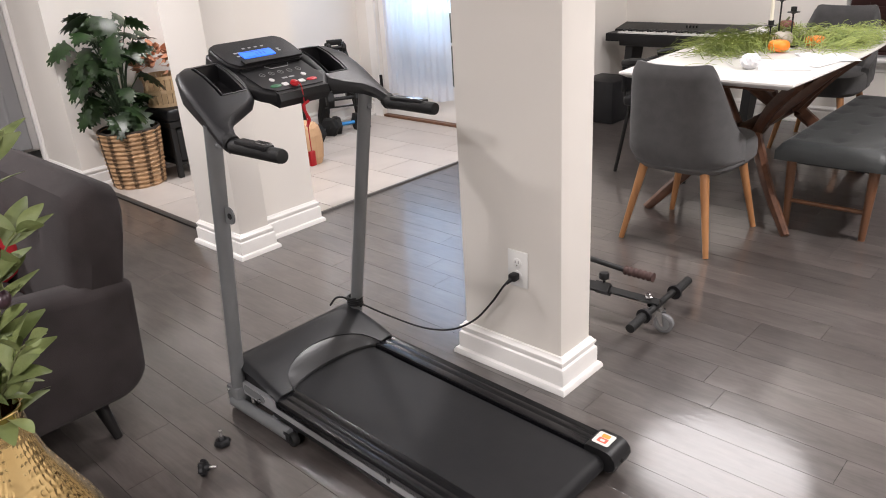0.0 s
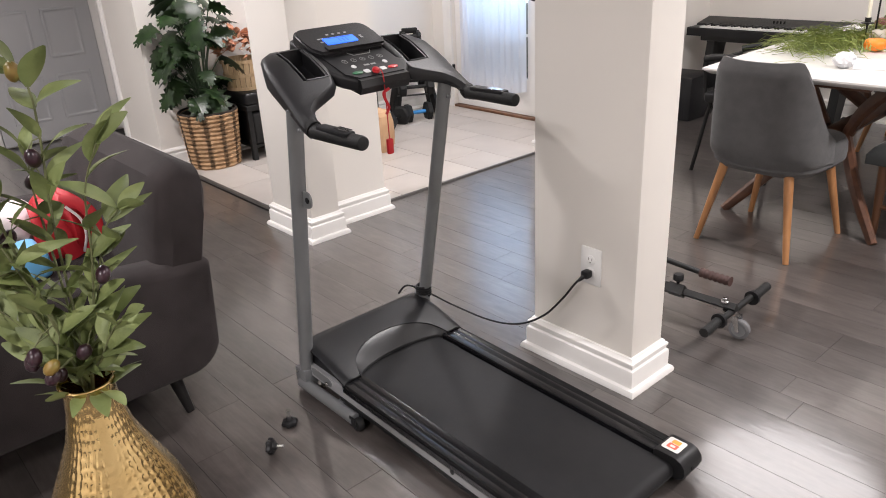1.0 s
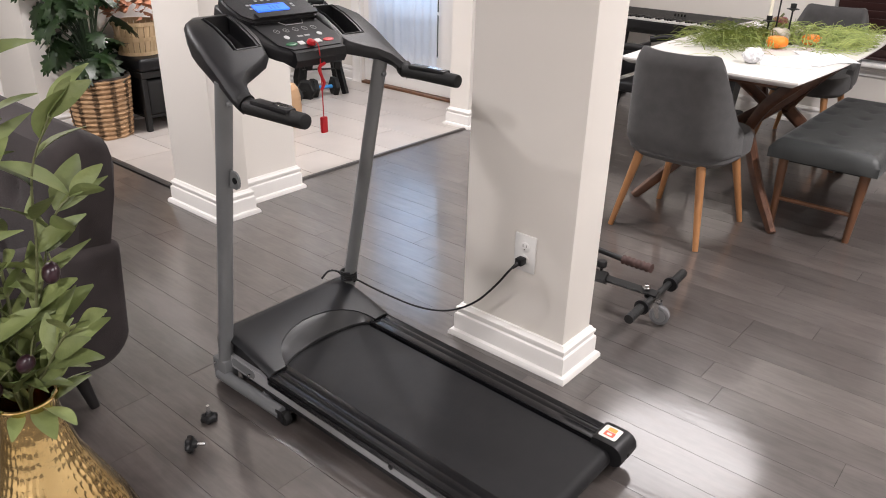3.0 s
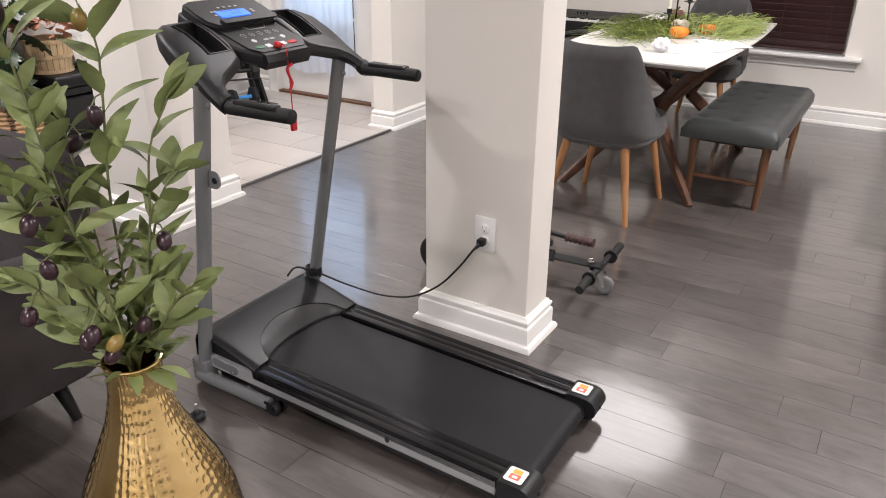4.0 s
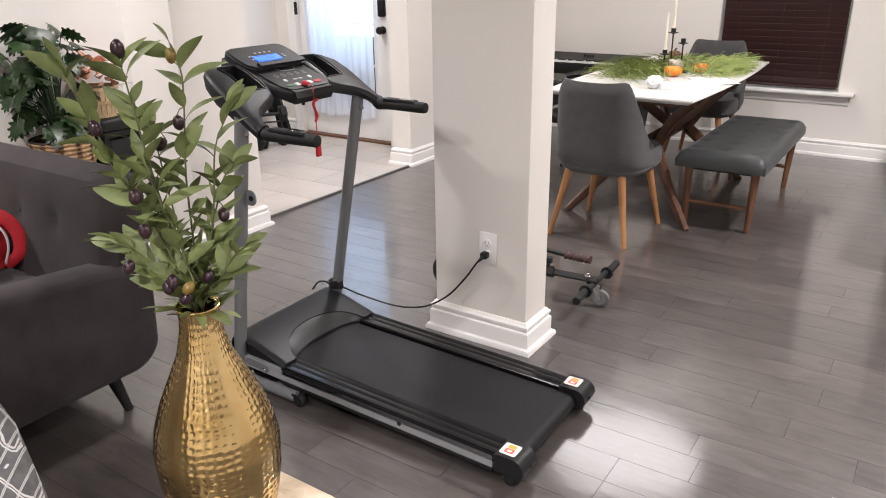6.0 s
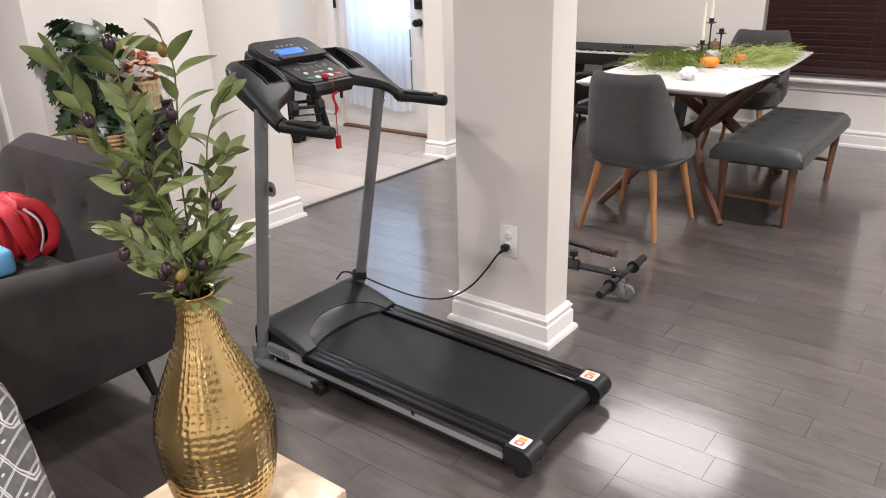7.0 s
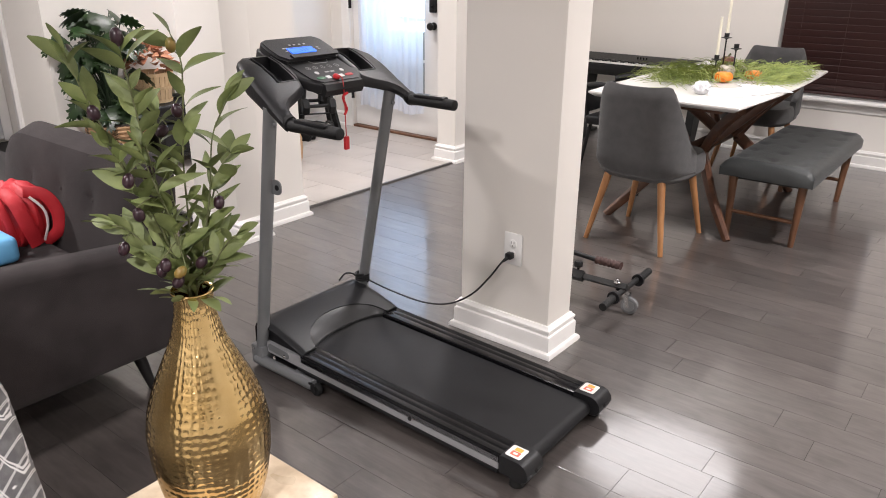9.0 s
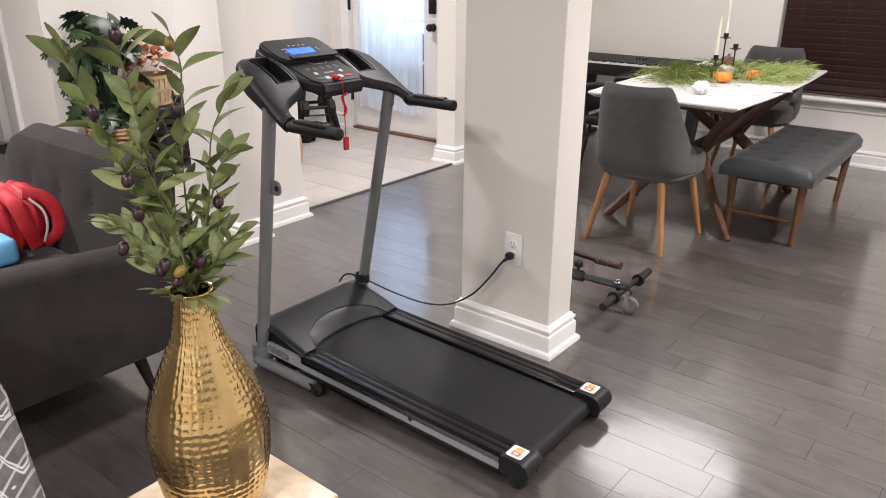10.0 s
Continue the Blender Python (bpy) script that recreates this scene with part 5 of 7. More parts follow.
for si, ctrl in enumerate(STEMS):
    ctrl = [(s * (0.64 if s < 0 else 1.05), d, z if z < 0.85 else 0.841 + (z - 0.841) * 0.94) for s, d, z in ctrl]
    pts = curve_pts([(AX + RX * s + FX * d, AY + RY * s + FY * d, z) for s, d, z in ctrl], 28)
    bm = B()
    tube(bm, pts, [0.0022 - 0.0012 * i / len(pts) for i in range(len(pts))], 6)
    part("stem", bm, STEM, branch)
    acc = 0.0
    side_k = 1
    for i in range(1, len(pts)):
        if pts[i].z < MZ + 0.442:
            continue
        acc += (pts[i] - pts[i - 1]).length
        if acc > (0.0190 if pts[i].z > MZ + 0.53 else 0.0125):
            acc = 0.0
            d = (pts[i] - pts[i - 1]).normalized()
            for rep in range(2 if rl.random() < 0.6 else 1):
                side_k = -side_k
                across = Vector((RX, RY, 0)) * side_k * rl.uniform(0.5, 1.0) + Vector((FX, FY, 0)) * rl.uniform(-0.7, 0.7)
                direction = d * rl.uniform(0.35, 1.2) + across * rl.uniform(0.3, 0.9)
                place_on(branch, "leaf", leafs[rl.randrange(5)], pts[i], direction, rl.uniform(-85, 85), rl.uniform(0.7, 1.12))
            if pts[i].z > MZ + 0.49 and rl.random() < 0.20:
                src = olive_d if rl.random() < 0.8 else olive_g
                off = Vector((RX, RY, 0)) * rl.uniform(-0.022, 0.022) + Vector((FX, FY, 0)) * rl.uniform(-0.05, -0.01) + Vector((0, 0, rl.uniform(-0.018, 0.002)))
                o = share("olive", src, Matrix.Translation(pts[i] + off) @ pose(0, 0, 0, rl.uniform(120, 200), rl.uniform(-30, 30), 0), branch)
                bm = B()
                tube(bm, [pts[i], pts[i] + off * 0.6 + Vector((0, 0, 0.004)), pts[i] + off], 0.0009, 5)
                part("stalk", bm, STEM, branch)
    if si > 1:
        place_on(branch, "leaf", leafs[2], pts[-1], pts[-1] - pts[-3], rl.uniform(-40, 40))
olive_d.matrix_world = Matrix.Translation((AX - RX * 0.042 - FX * 0.05, AY - RY * 0.042 - FY * 0.05, 1.246)) @ Matrix.Diagonal((1.05, 1.05, 1.15, 1))
olive_g.matrix_world = Matrix.Translation((AX + RX * 0.012 + FX * 0.006, AY + RY * 0.012 + FY * 0.006, 1.232))

for k in range(13):
    a = k * 2.4
    p = Vector((AX + 0.026 * math.cos(a), AY + 0.026 * math.sin(a), MZ + 0.443))
    place_on(branch, "leaf", leafs[k % 4], p, (math.cos(a), math.sin(a), 0.15 + 0.25 * (k % 4)), rl.uniform(-40, 40), rl.uniform(0.7, 0.95))

# ---- patterned accent chair beside the side table ----
acc_ch = thing("accent_chair", "grey accent chair upholstered in white lattice pattern", "chair")
bm = B()


def puff(bm, x0, x1, y0, y1, z0, z1, r, lean=0.0):
    box(bm, x0, x1, y0, y1, z0, z1, r, 5)
    for v in bm.verts:
        v.co.x += lean * (v.co.z - z0)


puff(bm, -0.60, 0.125, -1.90, -1.765, 0.30, 0.835, 0.062)
for v in bm.verts:
    if v.co.x > -0.2:
        v.co.x += 0.56 * min(0.30, max(0.0, 0.80 - v.co.z)) * min(1.0, (v.co.x + 0.2) / 0.2)
part("backrest", bm, PATTERN, acc_ch)
bm = B()
puff(bm, -0.62, 0.07, -2.48, -1.90, 0.22, 0.44, 0.05)
part("seat", bm, PATTERN, acc_ch)
for lx in (-0.55, 0.0):
    for ly in (-2.42, -1.86):
        bm = B()
        tube(bm, [(lx, ly, 0.32 if ly > -2 else 0.235), (lx * 1.06, ly * 1.005, 0.0)], [0.022, 0.013], 12)
        part("leg", bm, DARKLEG, acc_ch)

# ---- hoverboard kart frame behind the column ----
kart = thing("kart_frame", "black steel hoverboard kart frame lying behind the column", "kart")
bm = B()
tube(bm, [(-0.62, 0.50, 0.105), (-0.21, 0.548, 0.112)], 0.022, 4)
tube(bm, [(-0.24, 0.545, 0.112), (0.03, 0.56, 0.112)], 0.016, 4)
part("main_bar", bm, IRON, kart, smooth=False)
bm = B()
tube(bm, [(-0.225, 0.546, 0.112), (-0.165, 0.550, 0.112)], 0.0265, 4)
part("sleeve", bm, IRON, kart, smooth=False)
bm = B()
cyl(bm, (-0.193, 0.55, 0.125), (-0.193, 0.55, 0.150), 0.006, 10)
lathe(bm, [(0.014, 0.0), (0.019, 0.004), (0.019, 0.022), (0.016, 0.026)], 16, Matrix.Translation((-0.193, 0.55, 0.150)))
part("clamp_knob", bm, BLACK, kart)
bm = B()
tube(bm, [(0.022, 0.37, 0.092), (0.012, 0.80, 0.100)], 0.012, 14)
part("foot_bar", bm, IRON, kart)
for k, (ya, yb) in enumerate(((0.365, 0.47), (0.70, 0.812))):
    bm = B()
    tube(bm, [(0.022, ya, 0.092 + k * 0.006), (0.016, yb, 0.094 + k * 0.006)], 0.0165, 14)
    part("foot_peg", bm, BLACK_SOFT, kart)
    bm = B()
    yy = yb if k == 0 else ya
    tube(bm, [(0.018, yy - 0.006, 0.095), (0.018, yy + 0.006, 0.095)], 0.027, 18)
    part("flange", bm, BLACK, kart)
bm = B()
lathe(bm, [(0.010, -0.012), (0.030, -0.012), (0.036, -0.008), (0.036, 0.008), (0.030, 0.012), (0.010, 0.012)], 24, pose(0.050, 0.560, 0.037, 90, 0, 8))
w = part("caster_wheel", bm, WHEELCLEAR, kart, "translucent grey caster wheel")
bm = B()
lathe(bm, [(0.003, -0.013), (0.024, -0.013), (0.024, 0.013), (0.003, 0.013)], 20, pose(0.050, 0.560, 0.037, 90, 0, 8))
part("hub", bm, GREYSTEEL, w)
for s in (-1, 1):
    bm = B()
    loft(bm, [[(0.030 - 0.012, 0.56 + s * 0.016 - 0.0012, 0.088), (0.030 + 0.016, 0.56 + s * 0.016 - 0.0012, 0.088), (0.030 + 0.016, 0.56 + s * 0.016 + 0.0012, 0.088), (0.030 - 0.012, 0.56 + s * 0.016 + 0.0012, 0.088)], [(0.044, 0.56 + s * 0.016 - 0.0012, 0.030), (0.056, 0.56 + s * 0.016 - 0.0012, 0.030), (0.056, 0.56 + s * 0.016 + 0.0012, 0.030), (0.044, 0.56 + s * 0.016 + 0.0012, 0.030)]])
    part("caster_fork", bm, CHROME, kart)
bm = B()
lathe(bm, [(0.020, 0.086), (0.020, 0.096), (0.014, 0.098)], 18, Matrix.Translation((0.005, 0.557, 0)))
part("caster_plate", bm, CHROME, kart)
bm = B()
lathe(bm, [(0.015, 0.124), (0.015, 0.128), (0.009, 0.130), (0.009, 0.138), (0.007, 0.139)], 12, Matrix.Translation((-0.012, 0.556, 0)))
part("axle_bolt", bm, CHROME, kart, "bright steel bolt")
bm = B()
tube(bm, curve_pts([(-0.60, 0.60, 0.115), (-0.42, 0.615, 0.19), (-0.29, 0.62, 0.181), (-0.13, 0.62, 0.172)], 16), 0.011, 12)
part("lever", bm, IRON, kart)
bm = B()
prof_g = []
for k in range(25):
    prof_g.append((0.0165 + (0.0016 if k % 4 < 2 else -0.0012), 0.115 * k / 24))
lathe(bm, prof_g, 18, Matrix.Translation((-0.145, 0.62, 0.1725)) @ pose(0, 0, 0, 0, 90, 0))
part("lever_grip", bm, GRIP_BR, kart, "ribbed dark brown grip")
bm = B()
lathe(bm, [(0.02, -0.026), (0.062, -0.026), (0.077, -0.015), (0.077, 0.015), (0.062, 0.026), (0.02, 0.026)], 32, pose(-0.605, 0.385, 0.078, 90, 0, 0))
part("rear_wheel", bm, BLACK_SOFT, kart)
bm = B()
cyl(bm, (-0.605, 0.385, 0.078), (-0.60, 0.50, 0.10), 0.012, 10)
part("wheel_arm", bm, IRON, kart)

# ---- dining table ----
table = thing("dining_table", "white-topped dining table with walnut trestle legs", "table")
tx0, tx1, ty0, ty1, tz = -0.665, 0.112, 1.425, 3.15, 0.742
bm = B()
ol = []
for k in range(13):
    u = k / 12
    ol.append((tx1 + 0.035 * math.sin(math.pi * u), ty0 + (ty1 - ty0) * u))
ol += [(tx0 - 0.035 * math.sin(math.pi * u), ty0 + (ty1 - ty0) * u) for u in [1 - k / 12 for k in range(13)]]
cxm, cym = (tx0 + tx1) / 2, (ty0 + ty1) / 2
loft(bm, [[(cxm + (x - cxm) * k, cym + (y - cym) * (1 - (1 - k) * 0.45), z) for x, y in ol] for k, z in ((0.93, tz - 0.028), (0.985, tz - 0.014), (1.0, tz - 0.009), (1.0, tz - 0.002), (0.997, tz))])
part("tabletop", bm, TABLE_TOP, table, "white stone-look top")
bm = B()
box(bm, tx0 + 0.12, tx1 - 0.12, ty0 + 0.15, ty1 - 0.15, tz - 0.064, tz - 0.029, 0.004, 1)
part("sub_frame", bm, WALNUT, table)
bm = B()
box(bm, cxm - 0.035, cxm + 0.035, 1.95, 2.63, 0.355, 0.415, 0.008, 2)
part("stretcher", bm, WALNUT, table)
for s in (-1, 1):
    for e in (-1, 1):
        bm = B()
        yj, yf, yt = cym + e * 0.30, cym + e * 0.60, cym + e * 0.52
        tube(bm, curve_pts([(cxm + s * 0.352, yf, 0.0), (cxm + s * 0.20, cym + e * 0.47, 0.19), (cxm + s * 0.06, yj, 0.375)], 10), [0.024, 0.026, 0.028, 0.03, 0.031, 0.032, 0.033, 0.034, 0.035, 0.035, 0.036], 8, 0.75)
        part("leg", bm, WALNUT, table)
        bm = B()
        tube(bm, curve_pts([(cxm + s * 0.055, yj - e * 0.02, 0.375), (cxm + s * 0.15, cym + e * 0.38, 0.53), (cxm + s * 0.30, yt, tz - 0.064)], 10), 0.033, 8, 0.75)
        part("upper_arm", bm, WALNUT, table)
        bm = B()
        tube(bm, [(cxm + s * 0.05, yj - e * 0.05, 0.40), (cxm + s * 0.31, cym + e * 0.02, tz - 0.064)], 0.03, 8, 0.7)
        part("brace", bm, WALNUT, table)


def shell_chair(m, label):
    """Upholstered chair with a wrap-round back; it faces +y, its back at y = 0."""
    t = thing("dining_chair", label, "chair", m, "chairs round the table")
    bm = B()
    NU, NW = 28, 14
    inner, outr = [], []
    for j in range(NW + 1):
        w = j / NW
        ra, rb = [], []
        for i in range(NU + 1):
            u = -1 + 2 * i / NU
            a = u * radians(100)
            top = 0.835 - 0.40 * max(0.0, (abs(u) - 0.40) / 0.60) ** 1.35 - 0.012 * math.exp(-(u * 3) ** 2)
            z = 0.375 + (top - 0.375) * w
            hw = (0.221 - 0.008 * w) * (1 - 0.16 * max(0.0, 1 - w / 0.18) ** 2)
            depth = 0.235 * (1 - 0.14 * max(0.0, 1 - w / 0.18) ** 2)
            sq = math.copysign(abs(math.sin(a)) ** 0.62, math.sin(a))
            x = hw * sq
            y = 0.235 - depth * (abs(math.cos(a)) ** 0.42 if math.cos(a) > 0 else -0.25 * abs(math.cos(a)))
            y -= 0.030 * w * max(0.0, math.cos(a))
            nx, ny = sq, -max(0.0, math.cos(a))
            L = math.hypot(nx, ny) or 1
            ew = max(0.0, (w - 0.9) / 0.1)
            th = 0.021 * math.sqrt(max(0.05, 1 - ew * ew))
            ra.append(bm.verts.new((x - nx / L * th, y - ny / L * th, z)))
            rb.append(bm.verts.new((x + nx / L * th, y + ny / L * th, z)))
        inner.append(ra)
        outr.append(rb)
    for j in range(NW):
        for i in range(NU):
            bm.faces.new((inner[j][i], inner[j + 1][i], inner[j + 1][i + 1], inner[j][i + 1]))
            bm.faces.new((outr[j][i], outr[j][i + 1], outr[j + 1][i + 1], outr[j + 1][i]))
        for i in (0, NU):
            bm.faces.new((inner[j][i], outr[j][i], outr[j + 1][i], inner[j + 1][i]))
    for i in range(NU):
        bm.faces.new((inner[NW][i], outr[NW][i], outr[NW][i + 1], inner[NW][i + 1]))
        bm.faces.new((inner[0][i], inner[0][i + 1], outr[0][i + 1], outr[0][i]))
    ob = part("backrest", bm, CHAIR_F, t, "curved grey upholstered back")
    ob.data.shade_smooth()
    bm = B()
    ol = [(0.235 * math.copysign(abs(math.sin(a)) ** 0.6, math.sin(a)), 0.245 - 0.24 * math.copysign(abs(math.cos(a)) ** 0.6, math.cos(a)) + (0.02 if math.cos(a) < 0 else 0)) for a in (2 * math.pi * k / 40 for k in range(40))]
    loft(bm, [[(x * k, 0.25 + (y - 0.25) * k, z) for x, y in ol] for k, z in ((0.72, 0.345), (0.90, 0.352), (0.99, 0.375), (1.0, 0.41), (0.985, 0.445), (0.93, 0.468), (0.7, 0.476), (0.3, 0.478))])
    part("seat", bm, CHAIR_F, t)
    for sx in (-1, 1):
        for ya, yb in ((0.06, -0.005), (0.42, 0.475)):
            bm = B()
            tube(bm, [(sx * 0.145, ya, 0.360), (sx * 0.212, yb, 0.0)], [0.021, 0.0125], 14)
            part("leg", bm, OAK, t, "round tapered honey-coloured leg")
    return t


shell_chair(pose(-0.318, 1.262, 0, 0, 0, -2), "grey upholstered dining chair with tapered wooden legs, back turned")
shell_chair(pose(-0.315, 3.56, 0, 0, 0, 180), "grey upholstered dining chair at the window end of the table")

# ---- black armchair on the far side of the table ----
bc = thing("dining_chair", "black armchair with thin metal legs beside the table", "chair", pose(-0.86, 2.38, 0, 0, 0, -90), "chairs round the table")
bm = B()
box(bm, -0.22, 0.22, -0.20, 0.20, 0.40, 0.46, 0.02, 3)
part("seat", bm, BLACK, bc)
bm = B()
box(bm, -0.20, 0.20, -0.225, -0.195, 0.47, 0.63, 0.012, 2)
part("backrest", bm, BLACK, bc)
for s in (-1, 1):
    bm = B()
    tube(bm, curve_pts([(s * 0.20, -0.21, 0.64), (s * 0.235, -0.10, 0.66), (s * 0.24, 0.14, 0.65)], 12), 0.020, 10, 1.0)
    part("armrest", bm, BLACK, bc)
    bm = B()
    tube(bm, [(s * 0.235, 0.10, 0.645), (s * 0.22, 0.12, 0.45)], 0.010, 8)
    part("arm_post", bm, IRON, bc)
    for yy, yb in ((-0.17, -0.23), (0.17, 0.21)):
        bm = B()
        tube(bm, [(s * 0.18, yy, 0.41), (s * 0.225, yb, 0.0)], 0.011, 8)
        part("leg", bm, IRON, bc)
    bm = B()
    tube(bm, [(s * 0.19, -0.20, 0.42), (s * 0.19, -0.212, 0.60)], 0.010, 8)
    part("back_post", bm, IRON, bc)

# ---- bench ----
bench = thing("dining_bench", "slate grey tufted bench with brown wooden legs beside the table", "bench")
bm = B()
NX, NY = 22, 60
x0, x1, y0, y1 = -0.035, 0.425, 1.745, 2.925
grid = []
tuf = [(x0 + (x1 - x0) * (a + 0.5) / 3, y0 + 0.12 + (y1 - y0 - 0.24) * b_ / 5) for a in range(3) for b_ in range(6)]
for i in range(NX + 1):
    row = []
    for j in range(NY + 1):
        u, w = i / NX, j / NY
        x, y = x0 + (x1 - x0) * u, y0 + (y1 - y0) * w
        ed = min(min(u, 1 - u) * (x1 - x0), min(w, 1 - w) * (y1 - y0))
        z = 0.426 - 0.045 * max(0.0, 1 - ed / 0.045) ** 2
        z -= sum(0.014 * math.exp(-((x - a) ** 2 + (y - b_) ** 2) / 0.0007) for a, b_ in tuf)
        row.append(bm.verts.new((x, y, z)))
    grid.append(row)
for i in range(NX):
    for j in range(NY):
        bm.faces.new((grid[i][j], grid[i + 1][j], grid[i + 1][j + 1], grid[i][j + 1]))
be = [e for e in bm.edges if e.is_boundary]
ex = bmesh.ops.extrude_edge_only(bm, edges=be)
vs = [g for g in ex["geom"] if isinstance(g, bmesh.types.BMVert)]
for v in vs:
    v.co.z = 0.338
bm.faces.new([v for v in sorted(vs, key=lambda v: math.atan2(v.co.y - 2.335, v.co.x - 0.195))])
cush = part("cushion", bm, BENCH_F, bench, "tufted slate grey cushion")
bm = B()
box(bm, x0 + 0.05, x1 - 0.05, y0 + 0.06, y1 - 0.06, 0.314, 0.3375, 0.003, 1)
part("apron", bm, DARKLEG, bench)
for ly, dy in ((1.80, 0.02), (2.86, -0.02)):
    for lx, dx in ((0.028, 0.0), (0.372, -0.014)):
        bm = B()
        tube(bm, [(lx, ly, 0.337), (lx + dx, ly + dy, 0.0)], [0.023, 0.015], 12)
        part("leg", bm, BENCH_WOOD, bench)
    bm = B()
    tube(bm, [(0.028, ly + dy * 0.55, 0.135), (0.366, ly + dy * 0.55, 0.135)], 0.011, 10)
    part("stretcher", bm, BENCH_WOOD, bench)

# ---- on the table: greenery, pumpkins, candle holder, papers ----
bm = B()
rg = random.Random(5)
for k in range(2300):
    pick = rg.random()
    if pick < 0.22:
        c = Vector((rg.gauss(-0.27, 0.07), rg.gauss(2.52, 0.11), tz + 0.006))
        ang = rg.uniform(0, 6.28)
    elif pick < 0.66:
        c = Vector((rg.gauss(-0.38, 0.10), rg.gauss(2.20, 0.16), tz + 0.006))
        ang = rg.gauss(radians(215), 1.0)
    else:
        c = Vector((rg.gauss(-0.04, 0.07), rg.gauss(2.50, 0.14), tz + 0.006))
        ang = rg.gauss(radians(50), 1.0)
    L, wd = rg.uniform(0.06, 0.20), rg.uniform(0.0012, 0.0027)
    if min(math.hypot(c.x + 0.228 - 0.03, c.y - 2.195 + 0.06), math.hypot(c.x + 0.13 - 0.03, c.y - 2.42 + 0.06)) < 0.11 and math.sin(ang) < 0.3:
        continue
    h = rg.uniform(0.005, 0.07)
    d = Vector((math.cos(ang), math.sin(ang), 0))
    n = Vector((-d.y, d.x, 0)) * wd
    pts = [c + d * L * t + Vector((0, 0, h * math.sin(math.pi * min(1, t * 0.8 + 0.08)) + (0.02 * t if h > 0.05 else 0))) for t in (0, 0.35, 0.7, 1.0)]
    vs = [(bm.verts.new(p - n * (1 - 0.9 * i / 3)), bm.verts.new(p + n * (1 - 0.9 * i / 3) + Vector((0, 0, 0.002)))) for i, p in enumerate(pts)]
    for a, b_ in zip(vs, vs[1:]):
        bm.faces.new((a[0], b_[0], b_[1], a[1]))
for v in bm.verts:
    v.co.x = min(v.co.x, 0.145)
gar = tagged(part("garland", bm, GRASS), "loose artificial green grass garland along the white table", "garland", kind="stuff")


def pumpkin(x, y, r, h, mat, label, stem=True, z=tz):
    t = thing("pumpkin", label, "pumpkin", pose(x, y, z + 0.001), "pumpkins on the table")
    bm = B()
    rings = []
    for i in range(13):
        a = math.pi * (i / 12)
        rad = r * (0.12 + 0.88 * math.sin(a) ** 0.7) if 0 < i < 12 else r * 0.12
        zz = h * (0.5 - 0.5 * math.cos(a))
        dip = 0.12 * h * math.exp(-(rad / (0.4 * r)) ** 2)
        zz += dip if i < 6 else -dip
        rings.append([(rad * (1 - 0.07 * abs(math.cos(4.5 * b_)) ** 3) * math.cos(b_), rad * (1 - 0.07 * abs(math.cos(4.5 * b_)) ** 3) * math.sin(b_), max(0.0, zz)) for b_ in (2 * math.pi * k / 45 for k in range(45))])
    loft(bm, rings)
    part("fruit", bm, mat, t)
    if stem:
        bm = B()
        tube(bm, curve_pts([(0, 0, h * 0.82), (0.003, 0, h * 1.0), (0.012, 0.004, h * 1.2)], 8), [0.010, 0.009, 0.008, 0.0075, 0.007, 0.007, 0.0065, 0.0065, 0.006], 8)
        part("stem", bm, STEM, t)
    return t


pumpkin(-0.228, 2.195, 0.052, 0.060, ORANGE, "small bright orange pumpkin on the table", False)
pumpkin(-0.130, 2.42, 0.050, 0.055, ORANGE, "small bright orange pumpkin among the greenery", False)
pumpkin(-0.270, 2.36, 0.050, 0.080, PUMP_G, "mottled striped gourd among the greenery")
pumpkin(-0.215, 2.53, 0.036, 0.060, PUMP_G, "mottled brown gourd with curved stem on the table")
pumpkin(-0.43, 2.86, 0.045, 0.075, PUMP_R, "dark red pumpkin among the greenery")
pumpkin(-0.47, 2.66, 0.034, 0.048, PUMP_W, "pale white pumpkin among the greenery")
ch = thing("candle_holder", "black iron candle holder with three stems and thin candles", "candle holder")
bm = B()
box(bm, -0.40, -0.20, 2.36, 2.44, tz + 0.001, tz + 0.010, 0.004, 2)
part("base", bm, IRON, ch)
for x, y, zt, tall in ((-0.315, 2.42, 0.985, 0.20), (-0.240, 2.385, 0.930, 0.0), (-0.345, 2.385, 0.862, 0.22)):
    bm = B()
    cyl(bm, (x, y, tz + 0.009), (x, y, zt - 0.02), 0.0045, 8)
    st = part("stem", bm, IRON, ch)
    bm = B()
    lathe(bm, [(0.006, -0.028), (0.012, -0.022), (0.030, -0.019), (0.031, -0.016), (0.014, -0.014), (0.0145, 0.008), (0.011, 0.008), (0.011, 0.0)], 20, Matrix.Translation((x, y, zt)))
    part("cup", bm, IRON, st)
    if tall:
        bm = B()
        cyl(bm, (x, y, zt), (x, y, zt + tall), 0.009, 12, 0.007)
        part("candle", bm, CANDLE, st, "thin ivory taper candle")
bm = B()
bmesh.ops.create_icosphere(bm, subdivisions=3, radius=0.042, matrix=Matrix.Translation((-0.175, 1.71, tz + 0.034)) @ Matrix.Diagonal((1.05, 0.9, 0.8, 1)))
for v in bm.verts:
    v.co += v.normal * 0.012 * noise.noise(v.co * 60)
tagged(part("crumpled_paper", bm, PAPER, smooth=False), "crumpled ball of white paper on the table", "paper")
